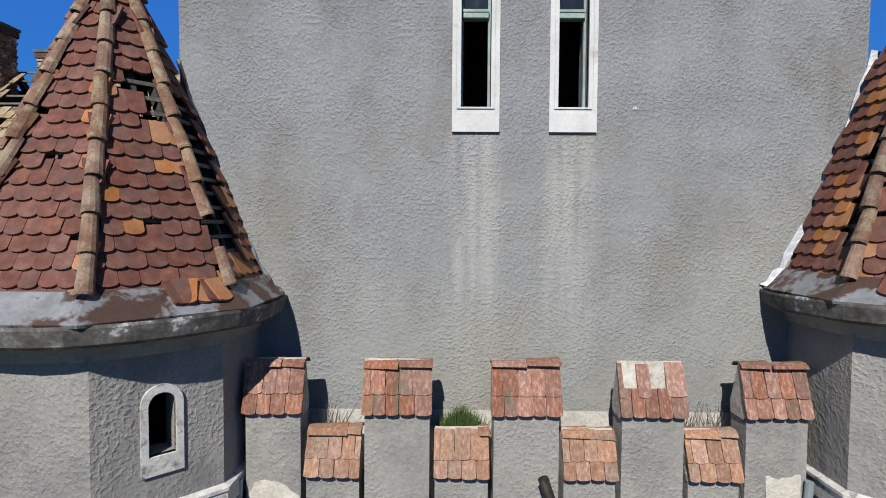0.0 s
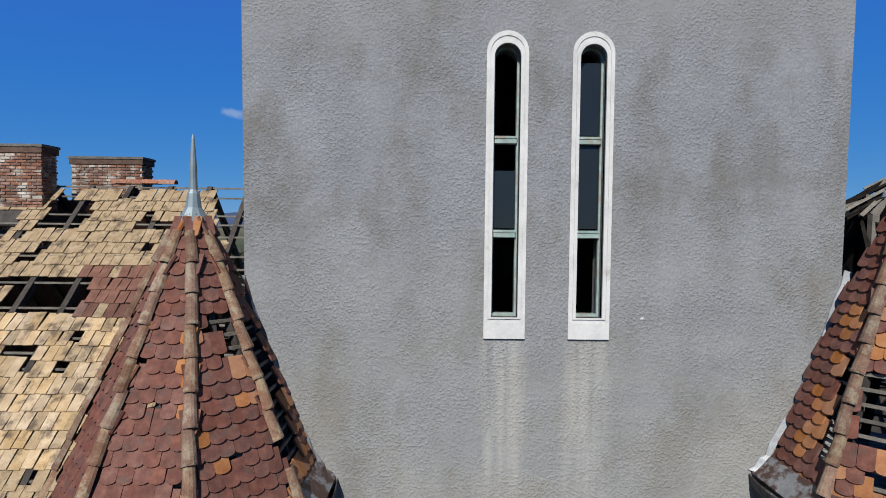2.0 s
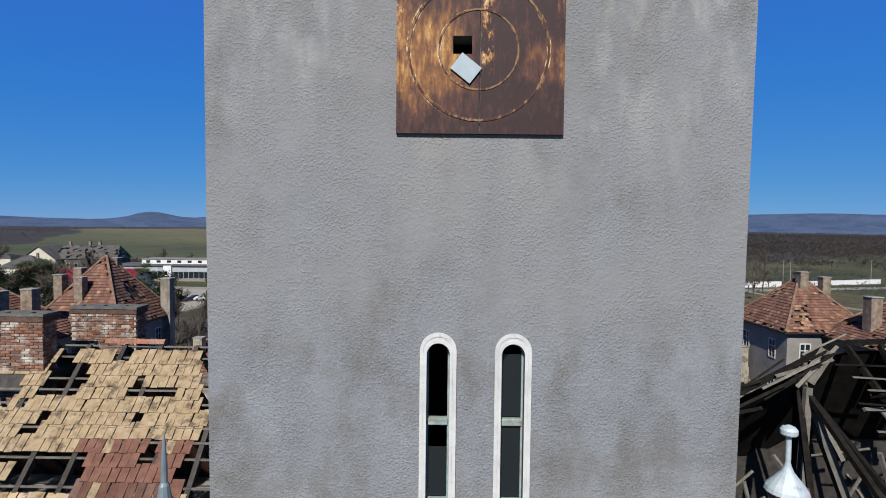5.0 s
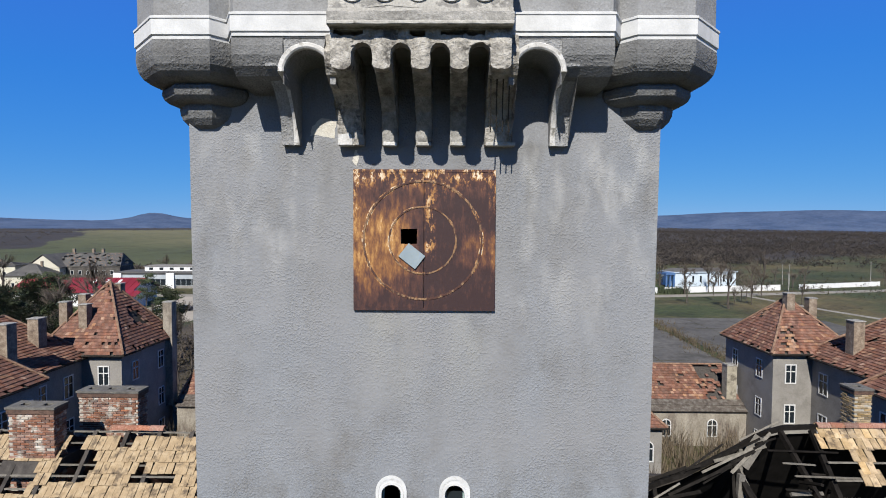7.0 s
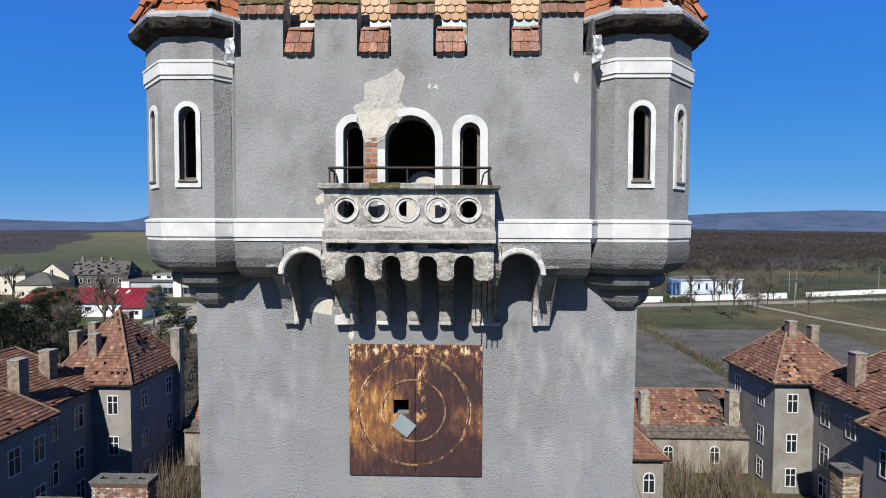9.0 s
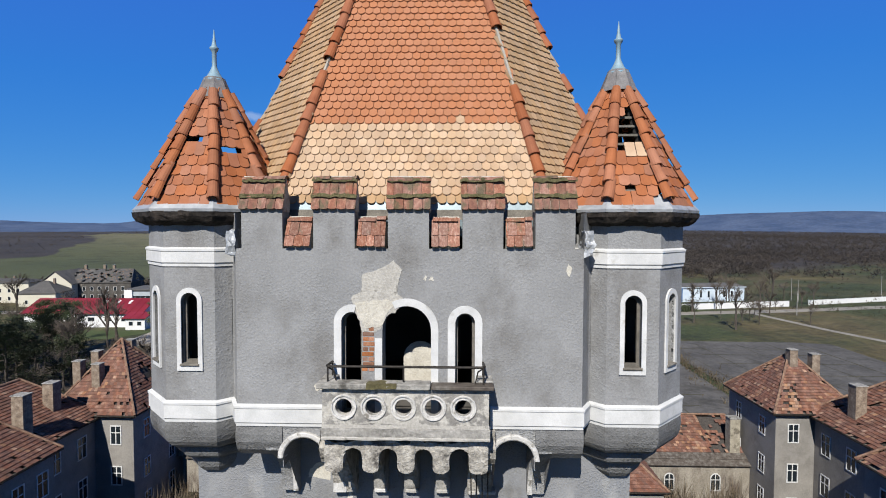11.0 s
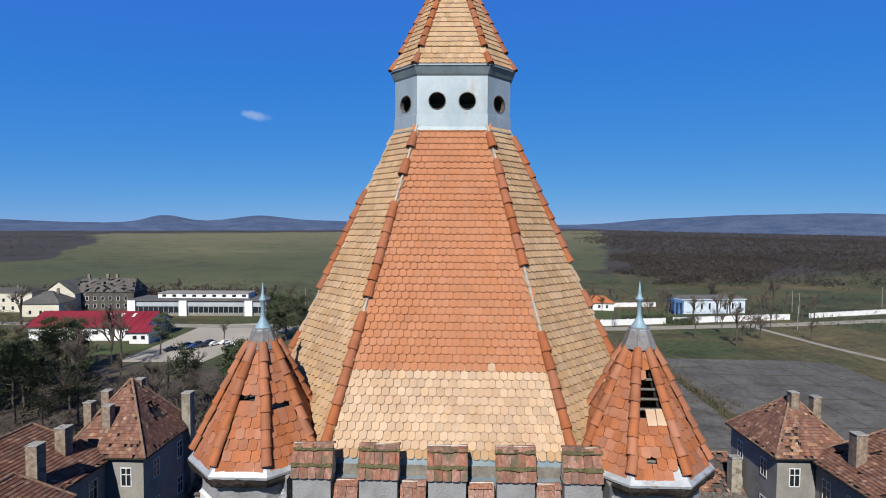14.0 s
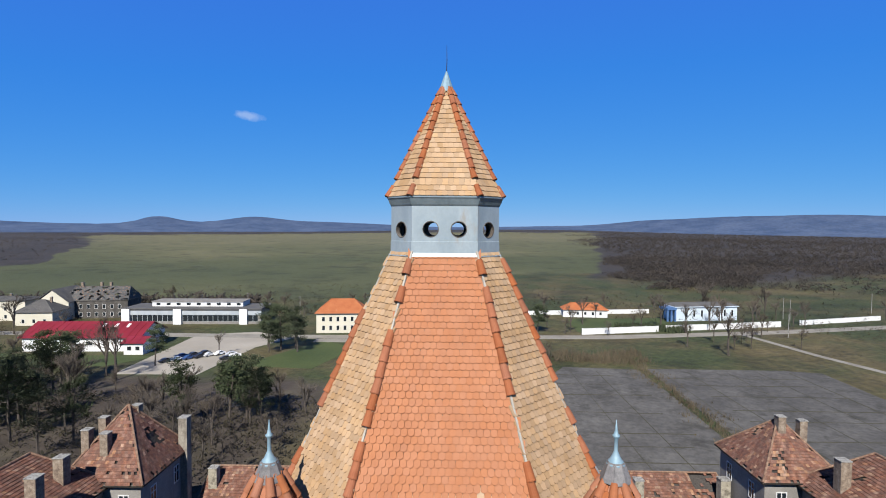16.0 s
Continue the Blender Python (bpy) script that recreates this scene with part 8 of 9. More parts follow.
def bare_tree(h, seed, spread=0.32):
    """A leafless tree: trunk, limbs and a haze of twigs."""
    rg = random.Random(seed)
    t = thing("bare_tree", (0, 0, 0), "leafless grey-brown tree with fine upright twigs", "tree", "bare trees")
    part("trunk", Shape().tube([(0, 0, -0.3), (rg.gauss(0, 0.1), 0, h * 0.25), (rg.gauss(0, 0.2), rg.gauss(0, 0.2), h * 0.5)], [h * 0.024, h * 0.019, h * 0.012], 6), BARK, t)
    limbs, twigs = Shape(), Shape()
    def grow(p, d, length, r, level):
        q = p + d * length
        (limbs if level < 2 else twigs).tube([p, q], [r, r * 0.6], 4 if level < 2 else 3, False)
        if level == 4:
            return
        for _ in range(4 if level < 2 else 3):
            nd = (d + Vector((rg.gauss(0, spread * 1.3), rg.gauss(0, spread * 1.3), rg.gauss(0.12, spread * 0.7)))).normalized()
            grow(p.lerp(q, rg.uniform(0.55, 1.0)), nd, length * rg.uniform(0.55, 0.8), r * 0.6, level + 1)
    for _ in range(4):
        grow(Vector((0, 0, h * rg.uniform(0.25, 0.48))), Vector((rg.gauss(0, spread), rg.gauss(0, spread), 1)).normalized(), h * 0.2, h * 0.011, 0)
    tagged(part("limb", limbs, BARK, t), kind="stuff")
    tagged(part("crown", twigs, TWIG, t, "haze of bare twigs"), kind="stuff")
    return t


rgt = random.Random(99)


def plant(models, spots, sizes=(0.85, 1.2)):
    """Copies of the models at the spots; the models themselves take the first ones."""
    for i, (x, y) in enumerate(spots):
        k = rgt.uniform(*sizes)
        m = Matrix.Translation((x, y, GROUND)) @ Matrix.Rotation(rgt.random() * 6.28, 4, "Z")
        src = models[i % len(models)]
        if i < len(models):
            src.matrix_basis = m
        else:
            copy_thing(src, m).scale = (k, k, k * rgt.uniform(0.92, 1.1))


pines = [pine(13.5, 1), pine(12.0, 2), pine(15.0, 3)]
plant(pines, [(-98, 118), (-86, 92), (-56, 160), (-96, 113), (-104, 122), (-100, 100), (-99, 124), (-49, 104), (-43, 98), (-52, 163), (-59, 157), (-108, 100), (-118, 96), (-86, 139), (-70, 84), (-96, 84), (-50, 104), (-112, 92),
              (-41, 101), (-98, 106), (-106, 98), (-114, 104), (-94, 108), (-122, 98), (-86, 91), (-100, 92), (-110, 96), (-54, 92), (-46, 96), (-124, 92), (-120, 88), (34, 196), (-50, 158), (-62, 165), (-104, 112), (-126, 96), (-82, 84), (-38, 93), (-72, 78)], (0.75, 1.05))
bares = [bare_tree(10.0, 11), bare_tree(8.0, 12, 0.4), bare_tree(12.0, 13, 0.28)]
spots = [(82, 172), (104, 178), (47, 196), (44, 192), (-80, 112), (-73, 152), (108, 182), (112, 186), (95, 180), (118, 190), (60, 190), (-62, 100), (76, 200), (126, 200), (140, 206),
         (-40, 92), (-34, 84), (-30, 96), (-44, 84), (-26, 88), (-38, 104), (-22, 100), (30, 150), (38, 198), (120, 170), (96, 168), (-120, 130), (-108, 134), (-98, 124), (-60, 92), (-52, 90), (74, 204), (66, 230), (150, 214), (132, 232)]
spots += [(rgt.uniform(-130, -28), rgt.uniform(60, 108)) for k in range(34)]
spots += [(-200 + 7.5 * k + rgt.gauss(0, 3), 240 + rgt.gauss(0, 7) + 10 * math.sin(k)) for k in range(28)]
spots += [(20 + 8.5 * k + rgt.gauss(0, 3), 242 + rgt.gauss(0, 8)) for k in range(0, 24, 3)]
plant(bares, spots, (0.7, 1.15))
for i, (x, y) in enumerate(((92, 196), (110, 206), (114, 212), (128, 214), (134, 222), (104, 202), (86, 206), (100, 250), (122, 246), (90, 160), (103, 170), (146, 236), (56, 214), (-168, 176), (-163, 181), (-176, 172), (-148, 186), (-93, 128), (-88, 124), (-96, 104), (-84, 102), (-90, 110))):
    k = rgt.uniform(1.15, 1.55)
    copy_thing(bares[i % 3], Matrix.Translation((x, y, GROUND)) @ Matrix.Rotation(rgt.random() * 6.28, 4, "Z")).scale = (k * 1.15, k * 1.15, k)


def sticks(shape, x, y, z, h, w, rg, n=5):
    """One tuft of thin upright blades."""
    for _ in range(n):
        a = rg.random() * 6.28
        dx, dy = math.cos(a) * w, math.sin(a) * w
        px, py = x + rg.gauss(0, w * 5), y + rg.gauss(0, w * 5)
        tx, ty = px + rg.gauss(0, h * 0.22), py + rg.gauss(0, h * 0.22)
        k = h * rg.uniform(0.6, 1.15)
        shape.add([(px - dx, py - dy, z), (px + dx, py + dy, z), (tx + dx * 0.2, ty + dy * 0.2, z + k)], [(0, 1, 2)])


rgs = random.Random(5)
brush = Shape()
for _ in range(3200):
    s_ = rgs.choice((-1, 1))
    x, y = s_ * rgs.uniform(4, 34), rgs.uniform(14, 53)
    sticks(brush, x, y, GROUND, rgs.uniform(1.5, 4.5), 0.05, rgs, 6)
solid("undergrowth", brush, BRUSH, "thick leafless brown undergrowth in the court", "bushes", kind="stuff")
reeds = Shape()
for _ in range(900):
    f = rgs.random()
    c = Vector((40, 152)).lerp(Vector((56, 148)), rgs.random()) if rgs.random() < 0.35 else Vector((55.5, 146)).lerp(Vector((55, 76)), f)
    sticks(reeds, c.x + rgs.gauss(0, 1.1) * (1 + 1.5 * (noise.noise(Vector((0, f * 9, 0))) > 0.1)), c.y + rgs.gauss(0, 2.0), GROUND, rgs.uniform(0.5, 1.5), 0.06, rgs, 5)
for _ in range(520):
    x, y = rgs.uniform(28, 61), rgs.uniform(149, 163)
    if noise.noise(Vector((x * 0.12, y * 0.12, 2.0))) > -0.25:
        sticks(reeds, x, y, GROUND, rgs.uniform(1.2, 3.2), 0.06, rgs, 7)
solid("reeds", reeds, REEDS, "strip of tall dry pale reeds between two yards", "reeds", kind="stuff")
hedge = Shape()
for _ in range(500):
    f = rgs.random()
    c = Vector((70, 206)).lerp(Vector((92, 199)), f)
    sticks(hedge, c.x + rgs.gauss(0, 0.8), c.y + rgs.gauss(0, 0.8), GROUND, rgs.uniform(1.8, 2.8), 0.25, rgs, 6)
solid("hedge", hedge, NEEDLES, "dark clipped hedge behind the white wall", "hedge", kind="stuff")


def puffs(shape, x, y, z, h, rg, n=9):
    """A far leafless tree as a small heap of slivers."""
    for _ in range(n):
        a = rg.random() * 6.28
        r = h * 0.42
        p = Vector((x + rg.gauss(0, r * 0.5), y + rg.gauss(0, r * 0.5), z + h * rg.uniform(0.05, 0.6)))
        d = Vector((rg.gauss(0, 0.7), rg.gauss(0, 0.7), rg.uniform(0.3, 1))) * h * rg.uniform(0.14, 0.32)
        s_ = Vector((math.cos(a), math.sin(a), rg.gauss(0, 0.5))) * h * rg.uniform(0.028, 0.06)
        shape.add([p - s_, p + s_ , p + d * 0.7 + s_ * 0.8, p + d, p + d * 0.6 - s_ * 0.9], [(0, 1, 2, 3, 4)])


woods = Shape()
for _ in range(24000):
    u = rgs.random()
    a = radians(rgs.uniform(12, 62))
    r = 350 + 2300 * u ** 1.8
    if r < 390 + 13 * max(0.0, math.degrees(a) - 26) and rgs.random() < 0.9 or (math.degrees(a) < 20 and r < 560):
        continue
    if math.degrees(a) < 14.5 + 4 * noise.noise(Vector((r * 0.008, 0.5, 0))) + max(0.0, 900 - r) / 160 + rgs.gauss(0, 0.5):
        continue
    x, y = r * math.sin(a), r * math.cos(a)
    if noise.noise(Vector((x * 0.009, y * 0.009, 7.0))) < -0.3 - 0.3 * (r > 600) or r < 390 + 90 * noise.noise(Vector((x * 0.01, 3.0, 0))):
        continue
    puffs(woods, x, y, sheet_z(x, y), rgs.uniform(4, 7.5), rgs, 17)
for _ in range(7000):
    a, r = radians(rgs.uniform(15.5, 40)), rgs.uniform(355, 700)
    x, y = r * math.sin(a), r * math.cos(a)
    deg = math.degrees(a)
    if r < 370 + 5.5 * max(0.0, deg - 24) + 70 * noise.noise(Vector((x * 0.02, y * 0.02, 1.0))) or deg < 16.5 + max(0.0, 520 - r) / 45 + 3.5 * noise.noise(Vector((x * 0.015, y * 0.015, 5.0))):
        continue
    if deg > 31 + 3 * noise.noise(Vector((r * 0.02, 2.5, 0))) and rgs.random() < 0.85 or noise.noise(Vector((x * 0.025, y * 0.025, 9.0))) < -0.42:
        continue
    puffs(woods, x, y, sheet_z(x, y), rgs.uniform(3.0, 5.4), rgs, 17)
for _ in range(1500):
    a, r = radians(rgs.uniform(-40, 14)), rgs.uniform(2100, 3000)
    x, y = r * math.sin(a), r * math.cos(a)
    puffs(woods, x, y, sheet_z(x, y), rgs.uniform(6, 11), rgs, 5)
for _ in range(1500):
    a, r = radians(rgs.uniform(-62, -36)), rgs.uniform(640, 2200)
    if r < 660 + max(0.0, math.degrees(a) + 40) * 100:
        continue
    x, y = r * math.sin(a), r * math.cos(a)
    puffs(woods, x, y, sheet_z(x, y), rgs.uniform(4, 8), rgs, 6)
for _ in range(420):
    x = rgs.uniform(-245, -96)
    y = 252 + 0.06 * (x + 170) + rgs.gauss(0, 5)
    puffs(woods, x, y, GROUND, rgs.uniform(5, 9.5), rgs, 10)
solid("far_woods", woods, WOOD_FAR, "wide brown leafless woodland towards the hills", "woods", kind="stuff")
scrub = Shape()
for _ in range(5200):
    a, r = radians(rgs.uniform(-58, 58)), rgs.uniform(240, 372 if rgs.random() < 0.5 else 300)
    if a > 0.2 and rgs.random() < 0.35:
        continue
    x, y = r * math.sin(a), r * math.cos(a)
    puffs(scrub, x, y, GROUND, rgs.uniform(1.0, 3.2), rgs, 7)
for _ in range(700):
    a, r = radians(rgs.uniform(30, 58)), rgs.uniform(120, 420)
    x, y = r * math.sin(a), r * math.cos(a)
    if x < 120:
        continue
    puffs(scrub, x, y, GROUND, rgs.uniform(0.5, 1.3), rgs, 9)
for _ in range(4200):
    x, y = rgs.uniform(-150, -24), rgs.uniform(60, 132)
    if x > -97 and y > 110 or noise.noise(Vector((x * 0.06, y * 0.06, 3.0))) < -0.25:
        continue
    puffs(scrub, x, y, GROUND, rgs.uniform(0.8, 3.4), rgs, 6)
solid("scrub", scrub, SCRUB, "low leafless scrub and bushes", "bushes", kind="stuff")

# ---- the village beyond the court ----
def rows_of_windows(t, m, w, d, side, zs, n, ww, wh, span=0.86, cross=False):
    f = face(m, w, d, side)
    breadth = (w if side % 2 == 0 else d) * span
    for z in zs:
        for k in range(n):
            window(t, f @ Matrix.Translation((-breadth / 2 + breadth * (k + 0.5) / n, 0, z)), ww, wh, cross=cross, trim=0.1)


def gable_roof(t, m, w, d, z0, z1, mat, over=0.5, wall=None):
    a, b = w / 2 + over, d / 2 + over
    p = [m @ Vector(q) for q in ((-a, -b, z0), (a, -b, z0), (a, b, z0), (-a, b, z0), (-a, 0, z1), (a, 0, z1))]
    up = Vector((0, 0, 0.14))
    for q in ((p[0], p[1], p[5], p[4]), (p[2], p[3], p[4], p[5])):
        part("roof_slope", Shape().loft([list(q), [v + up for v in q]]), mat, t)
    ribs = int(2 * a / 2.2)
    for k in range(ribs + 1):
        x = -a + 2 * a * k / ribs
        part("roof_rib", Shape().beam(m @ Vector((x, -b, z0 + 0.16)), m @ Vector((x, 0, z1 + 0.16)), 0.12, 0.1), mat, t)
    if wall:
        for e in (-w / 2, w / 2):
            part("gable", Shape().add(
                [m @ Vector((e + o, y, z)) for o in (-0.15, 0.15) for y, z in ((-d / 2, z0 - 0.1), (d / 2, z0 - 0.1), (0, z1 - 0.3))], [(0, 1, 2), (5, 4, 3), (0, 3, 4, 1), (1, 4, 5, 2), (2, 5, 3, 0)]), wall, t)


# red-roofed hall
t, m = block("red_roofed_hall", (-120, 164), 3, 37, 17, 4.4, "long white hall with a dark red sheet roof", "building", WHITE_WALL)
gable_roof(t, m, 37, 17, 4.4, 8.2, RED_SHEET, 0.8, WHITE_WALL)
rows_of_windows(t, m, 37, 17, 0, (2.6,), 6, 2.0, 1.2)
for k in range(3):
    part("roof_light", Shape().beam(m @ Vector((4 + k * 4, -6.0, 5.72)), m @ Vector((4 + k * 4, -1.4, 7.78)), 0.9, 0.12), WHITE_WALL, t, "pale translucent roof strip")
t, m = block("red_roofed_annex", (-100.5, 156), 3, 6, 8, 3.6, "small white annex with a red gabled roof", "building", WHITE_WALL)
gable_roof(t, m, 6, 8, 3.6, 5.0, RED_SHEET, 0.7, WHITE_WALL)
rows_of_windows(t, m, 6, 8, 0, (2.0,), 2, 1.2, 1.2)
# modern flat-roofed block
PANEL_GREY = material("pale_grey_panel", [(0.2448, 0.2736, 0.3024), (0.3312, 0.36, 0.3888)], scale=0.3, bump=0.0, fine=0.1)
t, m = block("flat_roofed_block", (-108, 212), 3, 56, 14, 6.2, "long grey and white flat-roofed block with bands of windows", "building", HOUSE_GREY)
part("roof", Shape().box(-28.6, 28.6, -7.6, 7.6, 6.2, 6.7, 0, m), DARK_ROOF, t)
part("upper_storey", Shape().box(-19, 19, -2, 7, 6.7, 8.6, 0, m), WHITE_WALL, t)
part("parapet", Shape().box(-19.3, 19.3, -2.3, 7.3, 8.6, 8.85, 0, m), HOUSE_GREY, t)
for k in range(9):
    part("upper_window", Shape().box(-17.2 + k * 4.2, -15.6 + k * 4.2, -2.06, -1.9, 7.2, 8.2, 0, m), PANE, t)
f_ = face(m, 56, 14, 0)
for k in range(26):
    window(t, f_ @ Matrix.Translation((-25.7 + k * 2.06, 0, 2.5)), 1.9, 2.5, PANEL_GREY, cross=False, trim=0.07)
part("fascia", Shape().box(-28.3, 28.3, -7.35, -7.0, 3.9, 5.6, 0, m), PANEL_GREY, t, "pale blue-grey upper band")
for u in (-6.0, -27.0, 21.0):
    part("pier", Shape().box(u - 1.6, u + 1.6, -8.0, -7.0, 0, 6.4, 0, m), WHITE_WALL, t)
# pale yellow houses
for at, rot, w, d, h, rise, n, mat in (((-199, 213), 6, 34, 12, 8.6, 1.2, 8, DARK_ROOF), ((-170, 204), 8, 14, 12, 5.4, 4.4, 3, DARK_ROOF), ((-234, 210), 8, 34, 12, 8.6, 3.0, 8, DARK_ROOF)):
    t, m = block("yellow_house", at, rot, w, d, h, "pale yellow rendered house with a grey roof", "building", YELLOW_WALL, "yellow houses")
    hip_roof(t, m, w, d, h, h + rise, mat, 0.5)
    rows_of_windows(t, m, w, d, 0, [z for z in (1.8, 5.2, 8.6) if z < h - 1.2], n, 1.0, 1.5)
    chimney_on(t, m, w * 0.2, 1.0, h + rise * 0.5, h + rise + 1.0, 0.8, 0.8)
t, m = block("gabled_house", (-172, 219), 98, 18, 13, 7.6, "cream house with a tall gable and a dark roof", "building", YELLOW_WALL, "yellow houses")
gable_roof(t, m, 18, 13, 7.6, 13.2, DARK_ROOF, 0.6, YELLOW_WALL)
rows_of_windows(t, m, 18, 13, 3, (1.8, 5.2), 4, 1.0, 1.5)
# the ruin's shaded side is put into the colour of its dark render
SHADED_WALL = material("shaded_render", [(0.0432, 0.0396, 0.036), (0.0936, 0.0864, 0.0792)], scale=0.5, bump=0.3, grain=8.0, depth=0.02, stain=(0.1728, 0.1584, 0.1368), stain_scale=0.35, stain_cut=(0.56, 0.66), fine=0.25)
t, m = block("ruined_house", (-157, 223), 8, 26, 13, 8.0, "dark derelict house with a broken roof and chimneys", "building", SHADED_WALL)
hip_roof(t, m, 26, 13, 8.0, 13.4, DARK_ROOF, 0.4, 11.5, lambda k, u, f: 1 if noise.noise(Vector((u * 14, f * 6, 9.0))) > 0.2 else 0)
rows_of_windows(t, m, 26, 13, 0, (1.8, 5.2), 7, 1.1, 1.7)
for u in (-9.0, -1.0, 3.0):
    chimney_on(t, m, u, 0.6, 12.0, 15.2, 1.0, 1.0)
t, m = block("orange_roofed_house", (-43, 196), 6, 19, 12, 7.6, "cream two-storey house with an orange hipped roof", "building", YELLOW_WALL)
hip_roof(t, m, 19, 12, 7.6, 12.4, ORANGE_ROOF, 0.6, 4.5)
rows_of_windows(t, m, 19, 12, 0, (2.0, 5.4), 6, 1.0, 1.7)
rows_of_windows(t, m, 19, 12, 1, (2.0, 5.4), 3, 1.0, 1.7)
t, m = block("orange_roofed_house", (62, 236), -4, 20, 8, 3.4, "long low white house with an orange roof", "building", WHITE_WALL)
hip_roof(t, m, 20, 8, 3.4, 6.2, ORANGE_ROOF, 0.5)
rows_of_windows(t, m, 20, 8, 0, (1.8,), 5, 1.0, 1.3)
# white and blue house behind the wall
BLUISH_WALL = material("bluish_white_render", [(0.38, 0.45, 0.53), (0.48, 0.54, 0.6)], scale=0.3, bump=0.0, fine=0.08)
t, m = block("white_house", (113.5, 231), 9, 30, 10, 6.2, "low bluish-white house with tall dark windows and a blue end porch", "building", BLUISH_WALL)
part("roof", Shape().box(-15.5, 15.5, -5.6, 5.6, 6.2, 6.55, 0, m), BLUISH_WALL, t)
part("roof_top", Shape().loft([[m @ Vector((a * 15.4, b * 5.5, 6.55)) for a, b in ((-1, -1), (1, -1), (1, 1), (-1, 1))], [m @ Vector((a * 13, b * 0.5, 7.8)) for a, b in ((-1, -1), (1, -1), (1, 1), (-1, 1))]]), DARK_ROOF, t)
f = face(m, 30, 10, 0)
for k in range(7):
    window(t, f @ Matrix.Translation((-9.6 + k * 3.7, 0, 3.3)), 0.9, 2.8, cross=False, trim=0.08)
part("porch", Shape().box(-19.4, -15.0, -6.0, 1.0, 5.2, 6.2, 0, m), BLUE_PAINT, t, "blue porch roof")
for u in (-19.0, -17.2, -15.4):
    part("porch_post", Shape().box(u - 0.35, u + 0.35, -5.8, -5.2, 0, 5.2, 0, m), BLUE_PAINT, t)


def wall_run(a, b, h, label):
    """A panel wall with piers and a coping."""
    a, b = Vector((*a, GROUND)), Vector((*b, GROUND))
    d = b - a
    t = thing("compound_wall", tuple(a), label, "wall", "compound walls")
    n = max(1, int(d.length / 5))
    for k in range(n):
        p, q = a + d * (k / n), a + d * ((k + 1) / n)
        up = Vector((0, 0, h / 2))
        part("panel", Shape().beam(p + up, q + up, 0.22, h), WHITE_WALL, t)
        part("pier", Shape().beam(p, p + Vector((0, 0, h + 0.18)), 0.42, 0.42, (0, 1, 0)), WHITE_WALL, t)
    part("coping", Shape().beam(a + Vector((0, 0, h)), b + Vector((0, 0, h)), 0.36, 0.1), WHITE_WALL, t)


wall_run((50.5, 191.5), (82.5, 199.0), 2.3, "white rendered compound wall beside the road")
wall_run((86, 200), (139, 212.5), 2.3, "white rendered compound wall beside the road")
wall_run((150, 217), (196, 232), 2.0, "white rendered compound wall along the field")
wall_run((33, 236), (96, 246), 2.0, "far white garden wall")

# parked cars
PAINTS = [material("car_paint_" + nme, [tuple(c * 0.9 for c in col), col], scale=0.4, rough=0.3, bump=0.0, specular=0.6, fine=0.0)
          for nme, col in (("black", (0.02, 0.02, 0.023)), ("silver", (0.45, 0.46, 0.47)), ("white", (0.75, 0.75, 0.75)), ("blue", (0.03, 0.06, 0.16)), ("red", (0.3, 0.03, 0.03)))]
RUBBER = material("rubber", [(0.0108, 0.0108, 0.0108), (0.0216, 0.0216, 0.0216)], scale=3.0, bump=0.0)


def car(at, rot, paint, label):
    t = thing("car", (at[0], at[1], GROUND + 0.1), label, "car", "parked cars")
    m = pose(at[0], at[1], GROUND + 0.1, 0, 0, rot) @ Matrix.Scale(0.84, 4)
    prof = [(-2.1, 0.3), (-2.15, 0.6), (-2.05, 0.85), (-1.3, 0.95), (-0.7, 1.4), (0.7, 1.44), (1.5, 1.0), (2.0, 0.9), (2.1, 0.6), (2.05, 0.3)]
    body = Shape().loft([[m @ Vector((x, s * (0.84 if z < 0.97 else 0.66) * k, z)) for x, z in prof] for s, k in ((-1, 1.0), (-1, 0.97), (1, 0.97), (1, 1.0))])
    part("body", body, PAINTS[paint], t)
    part("side_glass", Shape().loft([[m @ Vector((x, s * 0.72, z)) for x, z in ((-1.15, 0.99), (-0.66, 1.34), (0.62, 1.37), (1.3, 1.02))] for s in (-1, 1)]), DUSTY_GLASS, t)
    for x in (-1.3, 1.3):
        for s in (-1, 1):
            c = [(x + 0.32 * math.cos(a), 0.32 + 0.32 * math.sin(a)) for a in (2 * math.pi * k / 12 for k in range(12))]
            w = part("wheel", Shape().loft([[m @ Vector((u, s * y, z)) for u, z in c] for y in (0.66, 0.87)]), RUBBER, t)
    return t


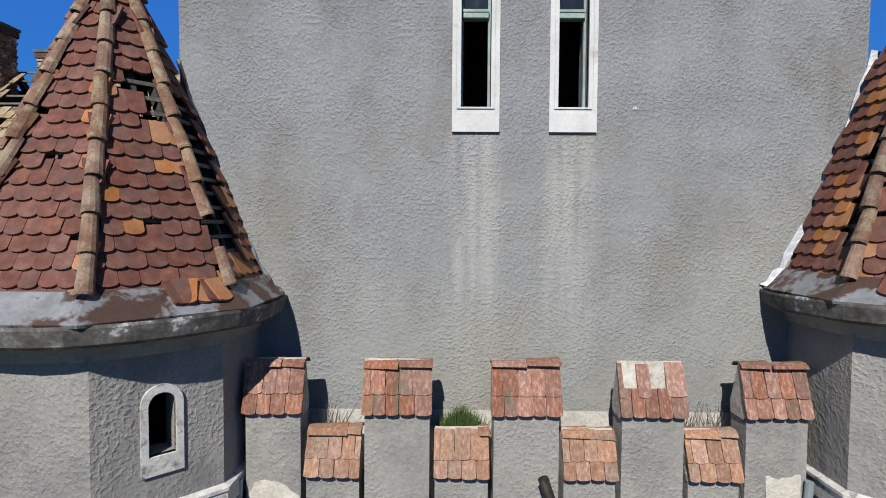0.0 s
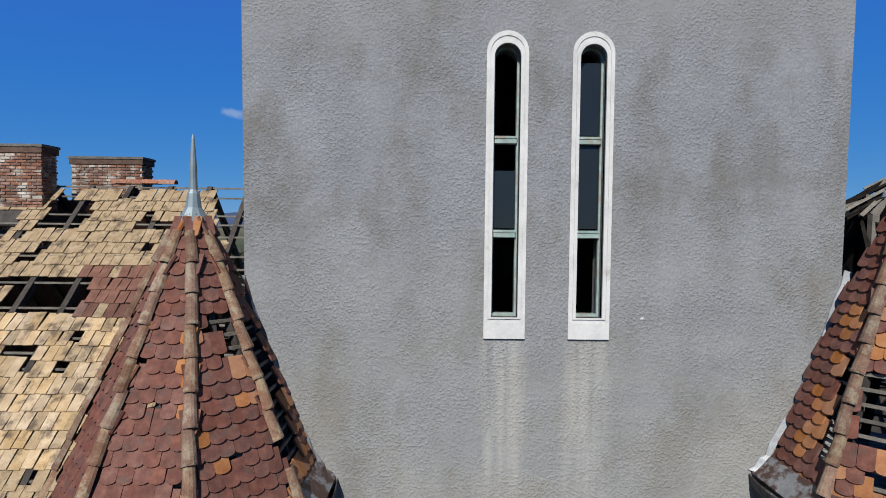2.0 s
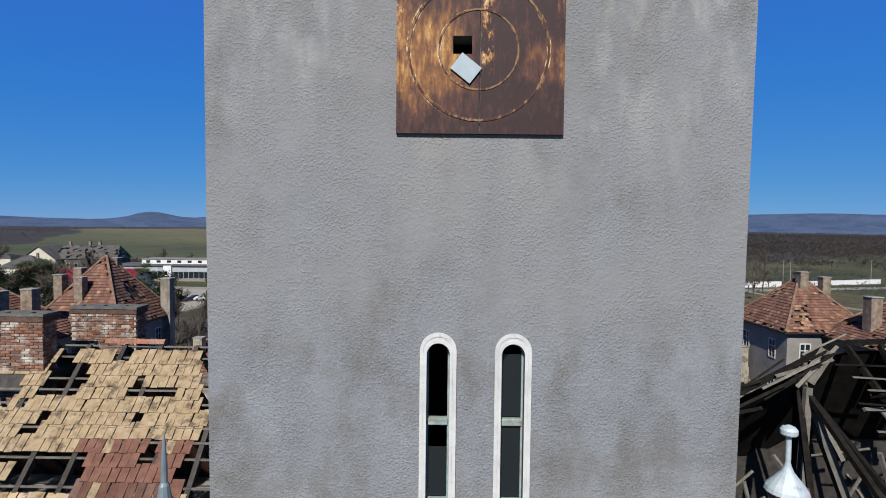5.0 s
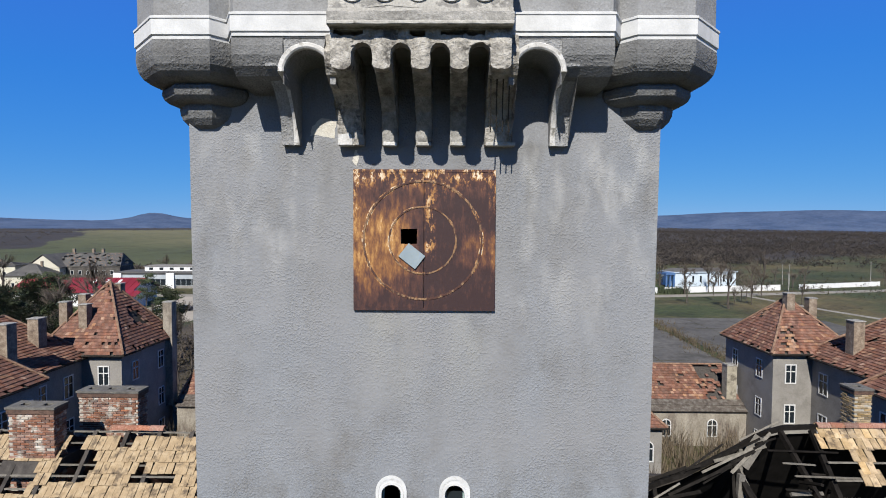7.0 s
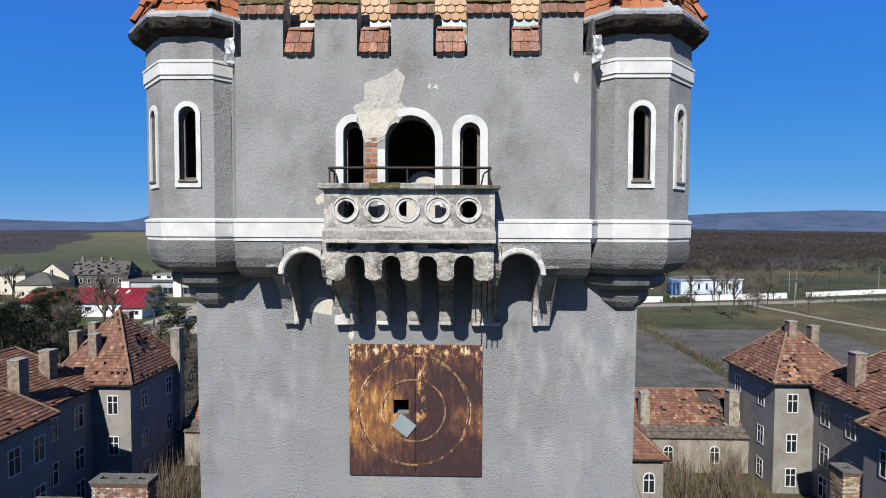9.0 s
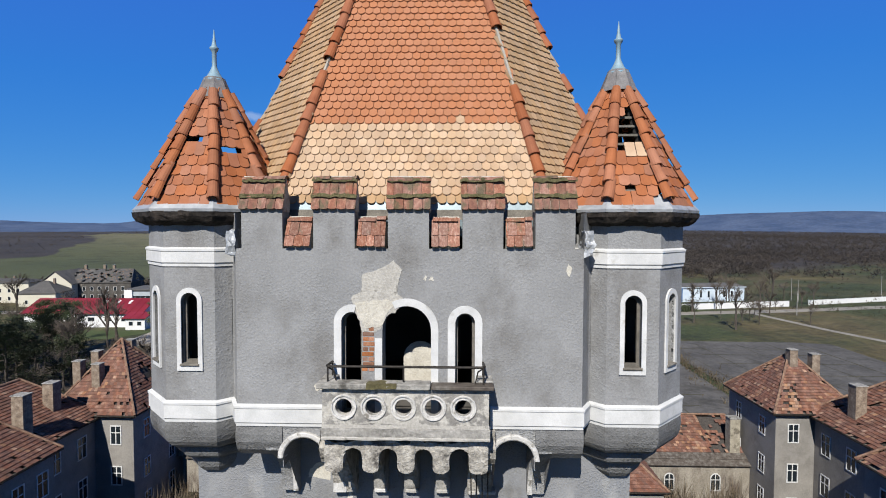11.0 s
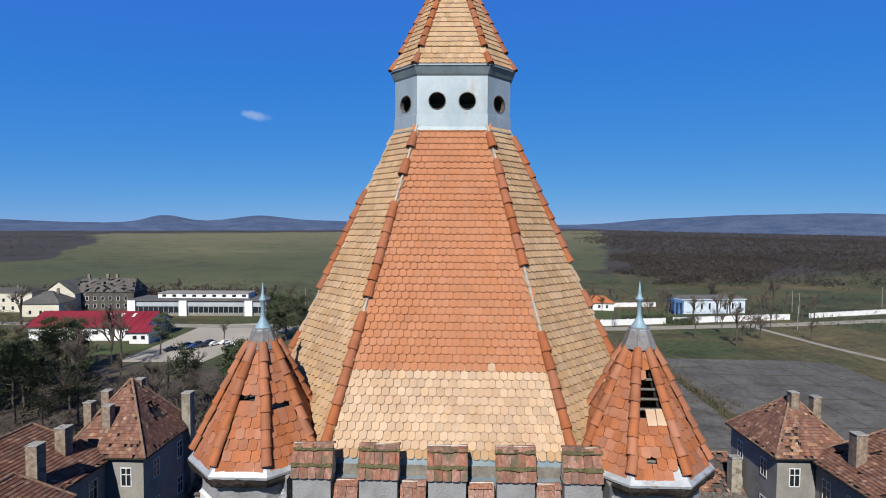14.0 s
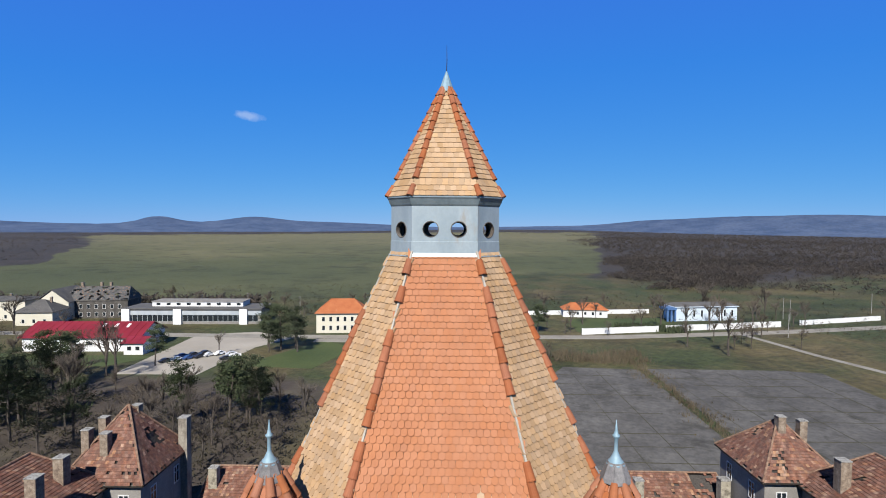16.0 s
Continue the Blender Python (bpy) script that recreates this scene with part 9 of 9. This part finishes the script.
for i, (x, y, r, p) in enumerate(((-87.5, 143, 60, 0), (-85, 145, 60, 1), (-82.5, 147, 62, 3), (-80, 149, 60, 0), (-85.5, 149, 60, 3), (-78, 151, 60, 1), (-83, 151, 60, 0), (-80.5, 153.5, 60, 0), (-75.5, 153, 62, 2), (-71, 147, 30, 0), (-69.5, 150.5, 30, 2), (-71.5, 152.5, 30, 1))):
    car((x + 2.2, y), r, p, ("dark parked car on the pale lot", "silver parked car on the pale lot", "white parked car on the pale lot", "dark blue parked car on the pale lot", "red parked car")[p])
car((56, 196), 40, 3, "blue parked car beside the white wall")


def pole(x, y, h, label="slender grey utility pole"):
    t = thing("utility_pole", (x, y, GROUND), label, "pole", "utility poles")
    part("mast", Shape().tube([(x, y, GROUND - 0.3), (x, y, GROUND + h)], [0.16, 0.1], 8), CONCRETE, t)
    part("crossarm", Shape().beam((x - 0.8, y, GROUND + h - 0.4), (x + 0.8, y, GROUND + h - 0.4), 0.1, 0.1), GREY_TIMBER, t)


for x, y, h in ((-118, 235, 9), (-95, 232, 10), (-70, 230, 9), (-30, 226, 9), (128, 190, 9), (150, 224, 10), (206, 250, 10), (152, 232, 10)):
    pole(x, y, h)

# dead stalks and grass behind the lower battlement
rgw = random.Random(4)
tuft = Shape()
for _ in range(520):
    x, y = -0.74 + rgw.gauss(0, 0.13), -0.26 + rgw.uniform(-0.07, 0.07)
    h = rgw.uniform(0.08, 0.2) * (1.15 - min(1.0, abs(x + 0.74) / 0.3))
    tuft.add([(x - 0.005, y, -1.6), (x + 0.005, y, -1.6), (x + rgw.gauss(0, 0.05), y + rgw.gauss(0, 0.04), -1.44 + h)], [(0, 1, 2)])
WEED = material("weeds", [(0.025, 0.05, 0.01), (0.06, 0.09, 0.02)], scale=6.0, bump=0.0, island=True, random_hue=0.3)
solid("grass_tuft", tuft, WEED, "low green tuft of grass behind the battlement", "grass", kind="stuff")
stalks = Shape()
for c, w, n in ((-2.25, 0.12, 26), (2.1, 0.22, 46)):
    for _ in range(n):
        x, y, h = c + rgw.uniform(-w, w), -0.25 + rgw.uniform(-0.05, 0.06), rgw.uniform(0.08, 0.34)
        tip = Vector((x + rgw.gauss(0, 0.09), y + rgw.gauss(0, 0.03), -1.5 + h))
        stalks.tube([(x, y, -1.62), Vector((x, y, -1.62)).lerp(tip, 0.5) + Vector((rgw.gauss(0, 0.02), 0, 0)), tip], [0.004, 0.003, 0.002], 3, False)
solid("dead_stalks", stalks, TWIG, "dry grey-brown weed stalks behind the battlement", "weeds", kind="stuff")
